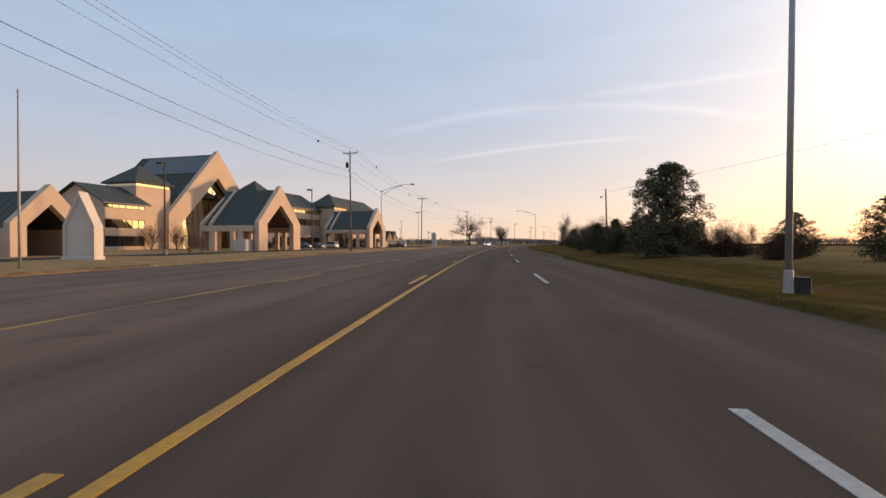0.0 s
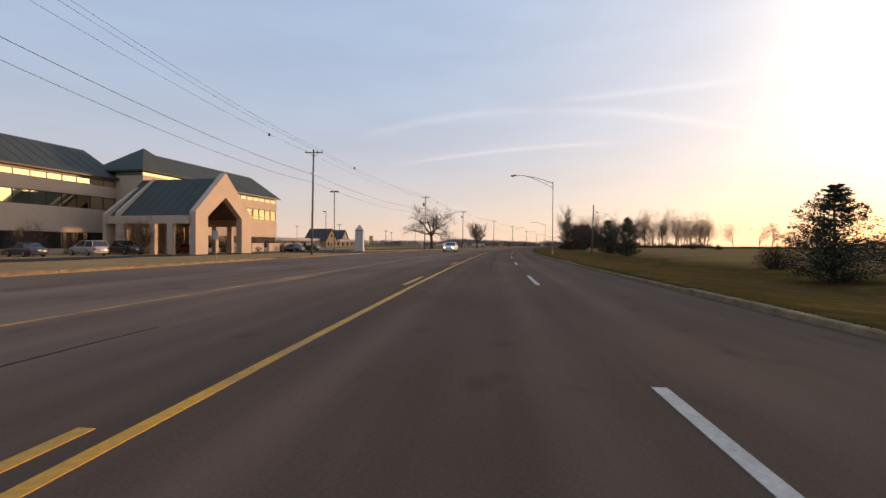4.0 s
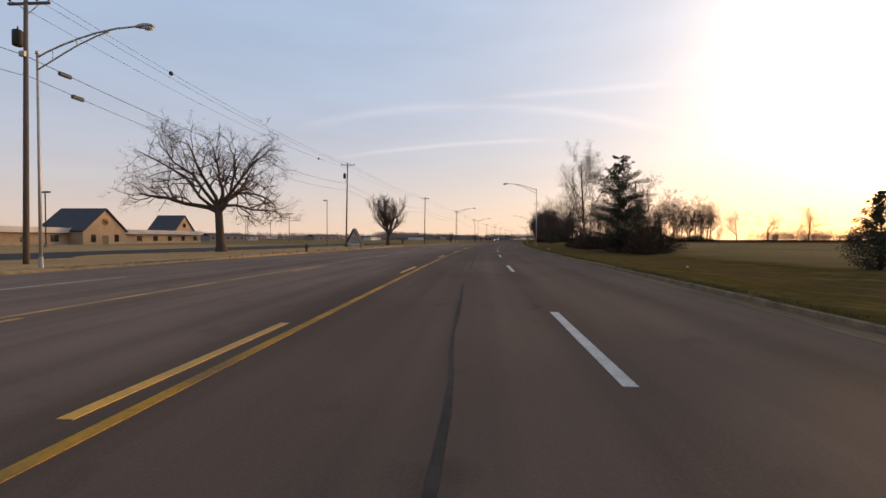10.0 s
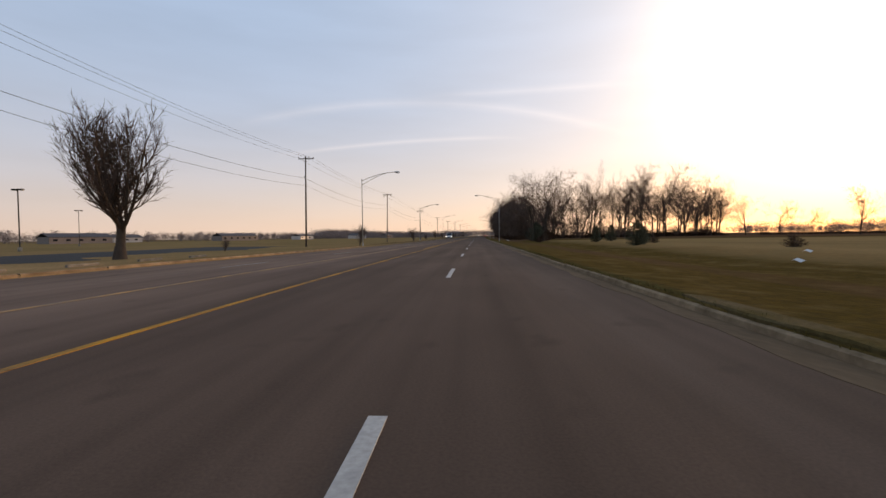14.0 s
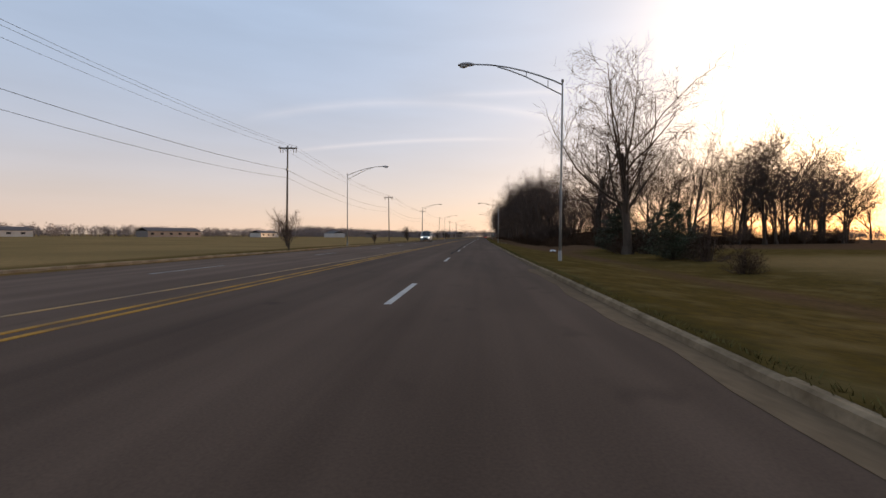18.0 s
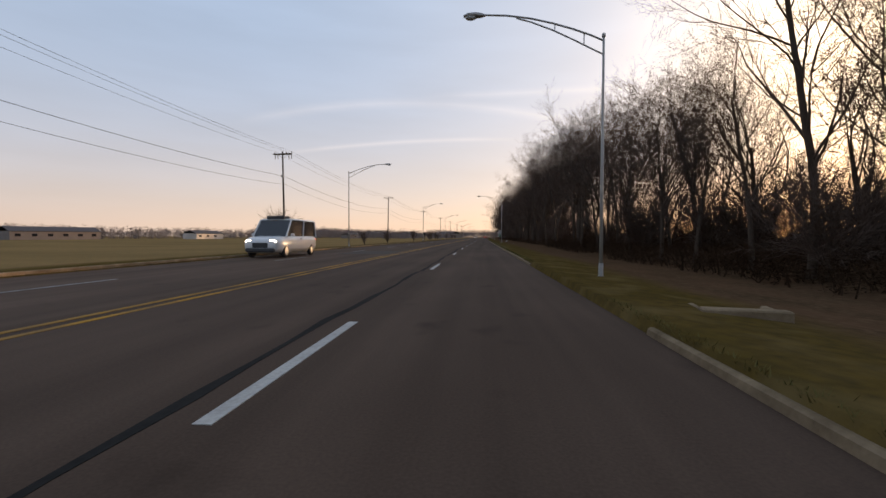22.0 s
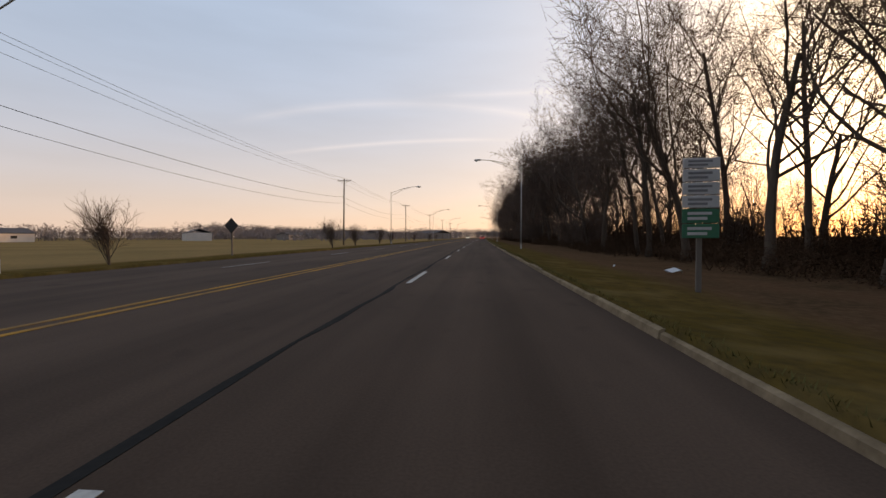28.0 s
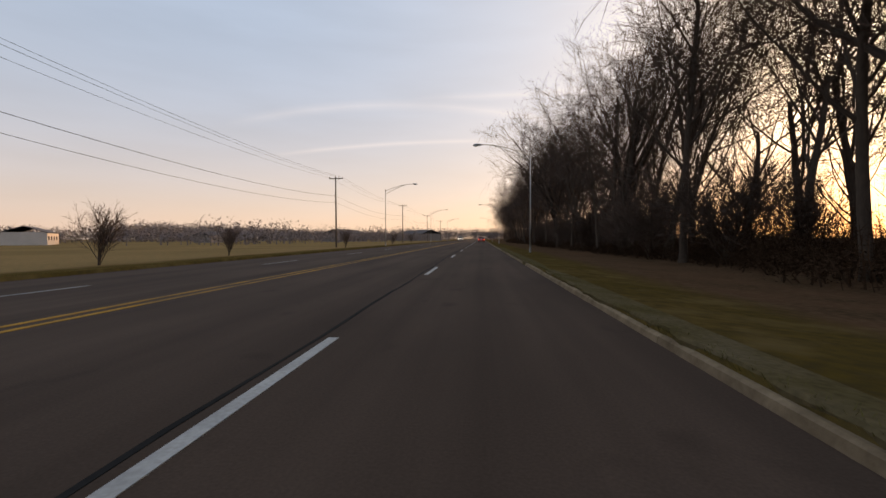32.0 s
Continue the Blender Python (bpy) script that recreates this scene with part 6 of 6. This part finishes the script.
for s0, d0, l, w, h in ((420, -190, 26, 10, 3.2), (470, -210, 16, 9, 3.0), (520, -170, 30, 10, 3.4), (585, -150, 18, 9, 3.0), (640, -120, 22, 9, 3.4), (700, -105, 14, 8, 3.0), (380, -230, 20, 10, 3.5), (330, -260, 24, 10, 3.2), (760, -70, 30, 12, 4.2), (820, -40, 40, 14, 4.5)):
    shed(s0, d0, l, w, h, far_rnd.choice((SHED_WALL, SHED_WALL, FASCIA)), far_rnd.uniform(-20, 40))

# ---- vehicles ----
TYRE = material("black_tyre_rubber", (0.02, 0.02, 0.02), 0.85, grain=0.2, grain_scale=20)
ALLOY = material("dull_alloy_wheel", (0.35, 0.35, 0.36), 0.35, 0.8, grain=0.1, grain_scale=10)
HEADLIGHT = material("lit_headlamp", (0.9, 0.9, 0.88), 0.1, emit=((1.0, 0.95, 0.85), 9.0))
TAIL = material("lit_red_tail_lamp", (0.5, 0.02, 0.02), 0.2, emit=((1.0, 0.06, 0.03), 2.5))
TAIL_OFF = material("red_tail_lamp_lens", (0.25, 0.015, 0.012), 0.2, grain=0.1, grain_scale=10)
CLEAR = material("clear_headlamp_lens", (0.55, 0.55, 0.53), 0.1, grain=0.05, grain_scale=8)
PLATE = material("plain_white_plate", (0.6, 0.6, 0.6), 0.6, grain=0.05, grain_scale=20)
TRIM = material("black_plastic_trim", (0.03, 0.03, 0.032), 0.6, grain=0.15, grain_scale=15)


def paint(name, c):
    m = material(name, c, 0.28, 0.0, grain=0.05, grain_scale=4, stain=0.25, stain_scale=1.0)
    m.node_tree.nodes["Principled BSDF"].inputs["Coat Weight"].default_value = 0.6
    return m


def section(y, w, z0, z1, tuck=0.88, crown=0.03):
    """One cross-section of a car body at y: sill, flank, shoulder and a slightly crowned top."""
    return [(-w * tuck, y, z0), (-w, y, z0 + (z1 - z0) * 0.3), (-w, y, z0 + (z1 - z0) * 0.72), (-w * 0.93, y, z1 - 0.02), (-w * 0.5, y, z1 + crown),
            (w * 0.5, y, z1 + crown), (w * 0.93, y, z1 - 0.02), (w, y, z0 + (z1 - z0) * 0.72), (w, y, z0 + (z1 - z0) * 0.3), (w * tuck, y, z0)]


def car(label, color, style="sedan", lit=False, group=""):
    """A road car whose nose points to local +y."""
    L, W, H = dict(sedan=(4.6, 0.88, 1.44), suv=(4.7, 0.92, 1.74), van=(5.3, 0.98, 2.05), pickup=(5.6, 0.96, 1.8))[style]
    e = thing("car" if style != "van" else "van", Matrix(), label, "van" if style == "van" else "pickup truck" if style == "pickup" else "car", group)
    h = L / 2
    belt = dict(sedan=0.95, suv=1.06, van=1.12, pickup=1.08)[style]
    hood = dict(sedan=0.86, suv=1.0, van=1.08, pickup=1.06)[style]
    rings = [section(-h, W * 0.8, 0.42, belt - 0.12), section(-h + 0.1, W * 0.93, 0.3, belt - 0.02), section(-h + 0.6, W, 0.24, belt), section(-h * 0.3, W, 0.22, belt), section(h * 0.3, W, 0.22, belt),
             section(h * 0.45, W, 0.22, (belt + hood) / 2 + 0.03), section(h - 0.6, W * 0.98, 0.24, hood - 0.03), section(h - 0.12, W * 0.88, 0.28, hood - 0.14), section(h, W * 0.74, 0.38, hood - 0.26)]
    body = part("body", Shape().loft(rings), color, e, "", True)
    # glasshouse and roof
    c0, c1, r0, r1 = dict(sedan=(-h + 0.75, h * 0.42, -h + 1.35, h * 0.08), suv=(-h + 0.1, h * 0.42, -h + 0.35, h * 0.12), van=(-h + 0.05, h * 0.6, -h + 0.15, h * 0.32), pickup=(-h * 0.16, h * 0.46, -h * 0.1, h * 0.2))[style]
    tw = W * (0.78 if style != "van" else 0.86)
    g = Shape().loft([[(-W * 0.92, c0, belt - 0.03), (W * 0.92, c0, belt - 0.03), (W * 0.92, c1, belt - 0.03), (-W * 0.92, c1, belt - 0.03)],
                      [(-tw, r0, H - 0.06), (tw, r0, H - 0.06), (tw, r1, H - 0.06), (-tw, r1, H - 0.06)]])
    part("glazing", g, DARK_GLASS, e, "dark tinted glazing")
    roof = Shape().loft([[(-tw - 0.02, r0 - 0.04, H - 0.08), (tw + 0.02, r0 - 0.04, H - 0.08), (tw + 0.02, r1 + 0.04, H - 0.08), (-tw - 0.02, r1 + 0.04, H - 0.08)],
                         [(-tw + 0.06, r0 + 0.05, H), (tw - 0.06, r0 + 0.05, H), (tw - 0.06, r1 - 0.08, H), (-tw + 0.06, r1 - 0.08, H)]])
    part("roof", roof, color, e, "", True)
    for sx in (-1, 1):
        for yb, yt in ((c0, r0), (c1, r1), ((c0 + c1) / 2 - 0.1, (r0 + r1) / 2 - 0.05)):
            part("pillar", Shape().tube([(sx * W * 0.925, yb, belt - 0.04), (sx * (tw + 0.01), yt, H - 0.06)], 0.045, 5), color, e)
        m = part("mirror", Shape().box(min(sx * W, sx * (W + 0.2)), max(sx * W, sx * (W + 0.2)), c1 - 0.45, c1 - 0.33, belt - 0.02, belt + 0.14, 0.025), color, e)
        part("door_handle", Shape().box(sx * W - 0.02, sx * W + 0.02, -0.25, -0.07, belt - 0.18, belt - 0.14), TRIM, e)
        part("headlight", Shape().box(min(sx * W * 0.45, sx * W * 0.82), max(sx * W * 0.45, sx * W * 0.82), h - 0.2, h - 0.04, hood - 0.32, hood - 0.17, 0.03), HEADLIGHT if lit else CLEAR, e, "headlight")
        part("tail_light", Shape().box(min(sx * W * 0.62, sx * W * 0.9), max(sx * W * 0.62, sx * W * 0.9), -h - 0.02, -h + 0.14, belt - 0.35, belt - 0.14, 0.03), TAIL if lit else TAIL_OFF, e, "red tail light")
        for wy in (h - 0.92, -h + 0.95):
            wheel = part("wheel", Shape().tube([(sx * (W - 0.2), wy, 0.33), (sx * (W - 0.17), wy, 0.33), (sx * (W - 0.02), wy, 0.33), (sx * (W + 0.01), wy, 0.33)], [0.28, 0.33, 0.33, 0.28], 18), TYRE, e, "black tyre", True)
            part("rim", Shape().tube([(sx * (W - 0.03), wy, 0.33), (sx * (W + 0.02), wy, 0.33), (sx * (W + 0.03), wy, 0.33)], [0.21, 0.21, 0.12], 14), ALLOY, wheel, "grey wheel rim")
    part("grille", Shape().box(-W * 0.42, W * 0.42, h - 0.1, h + 0.01, 0.5, hood - 0.3, 0.02), TRIM, e)
    part("front_bumper", Shape().box(-W * 0.78, W * 0.78, h - 0.12, h + 0.05, 0.3, 0.5, 0.04), TRIM if style in ("van", "pickup") else color, e)
    part("rear_bumper", Shape().box(-W * 0.82, W * 0.82, -h - 0.06, -h + 0.12, 0.32, 0.54, 0.04), TRIM if style in ("van", "pickup") else color, e)
    part("number_plate", Shape().box(-0.16, 0.16, -h - 0.075, -h - 0.055, 0.6, 0.76), PLATE, e)
    if style == "pickup":
        part("bed_wall", Shape().box(-W, W, -h + 0.05, -h * 0.2, belt - 0.05, belt + 0.12, 0.03), color, e)
    return e


white = paint("white_car_paint", (0.62, 0.61, 0.60))
silver = paint("silver_car_paint", (0.34, 0.33, 0.32))
red = paint("red_car_paint", (0.33, 0.015, 0.015))
black = paint("black_car_paint", (0.018, 0.018, 0.02))
maroon = paint("maroon_car_paint", (0.12, 0.012, 0.018))
blue = paint("dark_blue_car_paint", (0.02, 0.03, 0.06))

van = car("white van in the oncoming lane", white, "van", True)
van.matrix_basis = spot(382.0, -9.4, 0.0, 180)
part("roof_rack", Shape().box(-0.5, 0.5, 0.2, 0.9, 2.03, 2.2, 0.02), TRIM, van, "dark roof rack")
sedan = car("silver white sedan with lit headlights in the oncoming lane", white, "sedan", True)
sedan.matrix_basis = spot(131.0, -9.3, 0.0, 180)
ahead = car("small red car ahead with lit tail lights", red, "sedan", True)
ahead.matrix_basis = spot(650.0, 1.7, 0.0)
far_car = car("distant oncoming car with lit headlights", silver, "suv", True)
far_car.matrix_basis = spot(690.0, -5.9, 0.0, 180)
lot = [(car("parked maroon sedan under the porch", maroon, "sedan", group="parked cars"), (33.2, 8.0, 80)), (car("parked black pickup truck by the driveway", black, "pickup", group="parked cars"), None),
       (car("parked silver crossover in the car park", silver, "suv", group="parked cars"), (46, 6, 70)), (car("parked dark blue sedan in the car park", blue, "sedan", group="parked cars"), (52, 5.5, 70))]
for c, place in lot:
    if place:
        p = local(place[0], place[1])
        c.matrix_basis = pose(p.x, p.y, HZ + 0.02, 0, 0, place[2])
lot[1][0].matrix_basis = spot(152, -44, ground_z(152, -44) + 0.02, 75)
copy_thing(lot[2][0], spot(157, -46, ground_z(157, -46) + 0.02, 70))
for c, a, b in ((3, 57, 5.0), (1, 41, 5.5), (3, 16, 14), (2, 118, 9)):
    p = local(a, b)
    copy_thing(lot[c][0], pose(p.x, p.y, HZ + 0.02, 0, 0, 65))

# ---- signs and small things ----
SIGN_GREEN = material("faded_green_sign", (0.012, 0.12, 0.06), 0.5, grain=0.1, grain_scale=8, stain=0.3, stain_scale=1.5)
SIGN_WHITE = material("dull_white_sign", (0.42, 0.40, 0.38), 0.6, grain=0.1, grain_scale=8, stain=0.3, stain_scale=1.5)
SIGN_GREY = material("grey_sign_lettering", (0.16, 0.15, 0.15), 0.7, grain=0.1, grain_scale=8)
SIGN_YELLOW = material("bright_yellow_sign", (0.65, 0.38, 0.04), 0.5, grain=0.08, grain_scale=8)

sg = thing("roadside_sign", spot(469.3, 6.05, None, -6), "stacked white and green sign boards on a post by the wood", "sign")
part("post", Shape().box(-0.05, 0.05, -0.03, 0.03, -0.4, 2.7, 0.008), POLE_WOOD, sg, "square wooden post")
z = 2.68
for k, (hh, mat) in enumerate(((0.20, SIGN_WHITE), (0.24, SIGN_WHITE), (0.24, SIGN_WHITE), (0.24, SIGN_WHITE), (0.28, SIGN_GREEN), (0.28, SIGN_GREEN))):
    z -= hh + 0.02
    b = part("board", Shape().box(-0.34, 0.34, -0.075, -0.05, z, z + hh, 0.008), mat, sg, "green board" if mat is SIGN_GREEN else "dull white board")
    for j in range(2):
        part("lettering_bar", Shape().box(-0.24, 0.2 - 0.08 * j, -0.08, -0.0755, z + hh * (0.58 - 0.36 * j), z + hh * (0.78 - 0.36 * j)), SIGN_WHITE if mat is SIGN_GREEN else SIGN_GREY, b)


def small_sign(s, d, h, w, hh, mat, label, turn=0, back=False):
    e = thing("traffic_sign", spot(s, d, None, turn), label, "sign")
    part("post", Shape().tube([(0, 0, -0.4), (0, 0, h)], 0.03, 6), GALVANISED, e, "thin steel post")
    part("plate", Shape().box(-w / 2, w / 2, -0.045, -0.035, h - hh, h, 0.003), mat, e)
    return e


small_sign(144.6, -26.9, 3.0, 0.75, 0.95, SIGN_YELLOW, "bright yellow warning sign on a thin post", 0)
small_sign(101.0, -26.5, 2.6, 0.55, 0.85, SIGN_WHITE, "small white sign on a thin post in the grass")
small_sign(170.0, -23.5, 1.9, 0.35, 1.1, SIGN_WHITE, "leaning narrow white banner on a post", 30)
rs = thing("diamond_sign", spot(490.0, -15.6, None, 0), "dark diamond road sign seen from behind on a wooden post", "sign")
part("post", Shape().box(-0.05, 0.05, -0.05, 0.05, -0.4, 2.4, 0.01), POLE_WOOD, rs)
part("plate", Shape().prism([(0, 1.55), (0.5, 2.1), (0, 2.65), (-0.5, 2.1)], -0.07, -0.055, "y"), DARK_METAL, rs, "dark plate back")
hyd = thing("fire_hydrant", spot(202.0, -18.6), "small dull fire hydrant on the grass verge", "hydrant")
part("barrel", Shape().tube([(0, 0, -0.2), (0, 0, 0.05), (0, 0, 0.06), (0, 0, 0.55), (0, 0, 0.57)], [0.16, 0.16, 0.11, 0.11, 0.14], 10), DARK_METAL, hyd, "", True)
part("bonnet", Shape().tube([(0, 0, 0.57), (0, 0, 0.62), (0, 0, 0.74), (0, 0, 0.78)], [0.14, 0.14, 0.07, 0.03], 10), DARK_METAL, hyd, "", True)
part("nozzle", Shape().tube([(-0.2, 0, 0.42), (0.2, 0, 0.42)], 0.06, 8), DARK_METAL, hyd, "", True)
jb = thing("junction_box", spot(9.8, 4.8), "dark metal junction box beside the lamp post", "utility box")
part("cabinet", Shape().box(-0.12, 0.12, -0.1, 0.1, -0.1, 0.3, 0.015), DARK_METAL, jb)
part("lid", Shape().box(-0.13, 0.13, -0.11, 0.11, 0.3, 0.33, 0.008), DARK_METAL, jb)
trnd = random.Random(21)
for k in range(7):
    s0 = trnd.uniform(110, 530)
    d0 = right_edge(s0) + trnd.uniform(0.5, 5)
    l = thing("litter", spot(s0, d0, ground_z(s0, d0) + 0.01, trnd.uniform(0, 180)), "scrap of pale litter lying in the grass", "litter", "litter along the verge")
    a, b = trnd.uniform(0.03, 0.06), trnd.uniform(0.02, 0.04)
    part("scrap", Shape().add([(-a, -b, 0), (a, -b, 0.03), (a * 0.8, b, 0.05), (-a, b * 0.7, 0.02), (0, 0, 0.09)], [(0, 1, 4), (1, 2, 4), (2, 3, 4), (3, 0, 4)]), PLATE, l)
for s0, d0 in ((331.0, 8.1), (244.0, 14.0), (252.0, 20.0), (475.5, 8.2)):
    l = thing("litter", spot(s0, d0, ground_z(s0, d0) + 0.02, 40 + s0), "crumpled white sheet of litter lying in the rough grass", "litter", "litter along the verge")
    part("scrap", Shape().add([(-0.28, -0.1, 0.0), (-0.05, -0.14, 0.13), (0.2, -0.08, 0.02), (0.3, 0.06, 0.1), (0.05, 0.14, 0.03), (-0.22, 0.1, 0.12), (0.0, 0.0, 0.2)],
                              [(0, 1, 6), (1, 2, 6), (2, 3, 6), (3, 4, 6), (4, 5, 6), (5, 0, 6)]), PLATE, l)
# bars of concrete at the ends of the car park bays
for k in range(13):
    s0 = 196 + 5.2 * k
    ws = thing("wheel_stop", spot(s0, -21.0 - 0.02 * k, None, trnd.uniform(-6, 6)), "pale concrete wheel stop lying at the car park edge", "wheel stop", "wheel stops along the car park")
    part("bar", Shape().box(-0.1, 0.1, -1.1, 1.1, -0.1, 0.16, 0.03), CONCRETE, ws)
sp = thing("slim_pole", spot(21.0, -26.5), "slim grey steel pole on the lawn", "pole")
part("shaft", Shape().tube([(0, 0, -0.4), (0, 0, 4.5), (0, 0, 9.4)], [0.075, 0.06, 0.035], 8), GALVANISED, sp, "", True)
part("finial", Shape().tube([(0, 0, 9.38), (0, 0, 9.46), (0, 0, 9.52)], [0.03, 0.06, 0.02], 8), GALVANISED, sp, "", True)
solid("car_park", ribbon(146, 300, -46, lambda s: -27.5, -0.5, -0.39, 6.0), PATCH, "grey asphalt car park behind the lawn", "car park", "structure")
solid("forecourt", ribbon(28, 150, -43, -36.5, -0.5, -0.385, 6.0), PATCH, "asphalt lane in front of the building", "driveway", "structure")

# a drain inlet where the kerb is broken
dr = thing("drain_inlet", spot(364.3, 5.3, ground_z(364.3, 5.3), -12), "worn concrete drain inlet in a bare patch of the verge", "drain")
part("slab", Shape().box(-0.55, 0.55, -0.12, 0.12, -0.3, 0.1, 0.02), KERB, dr)
part("side_wall", Shape().box(-0.55, -0.45, 0.12, 0.8, -0.3, 0.05, 0.015), KERB, dr)
part("side_wall", Shape().box(0.45, 0.55, 0.12, 0.8, -0.3, 0.05, 0.015), KERB, dr)
part("grate_frame", Shape().box(-0.45, 0.45, 0.14, 0.78, -0.3, 0.0, 0.01), DARK_METAL, dr, "dark iron grate")
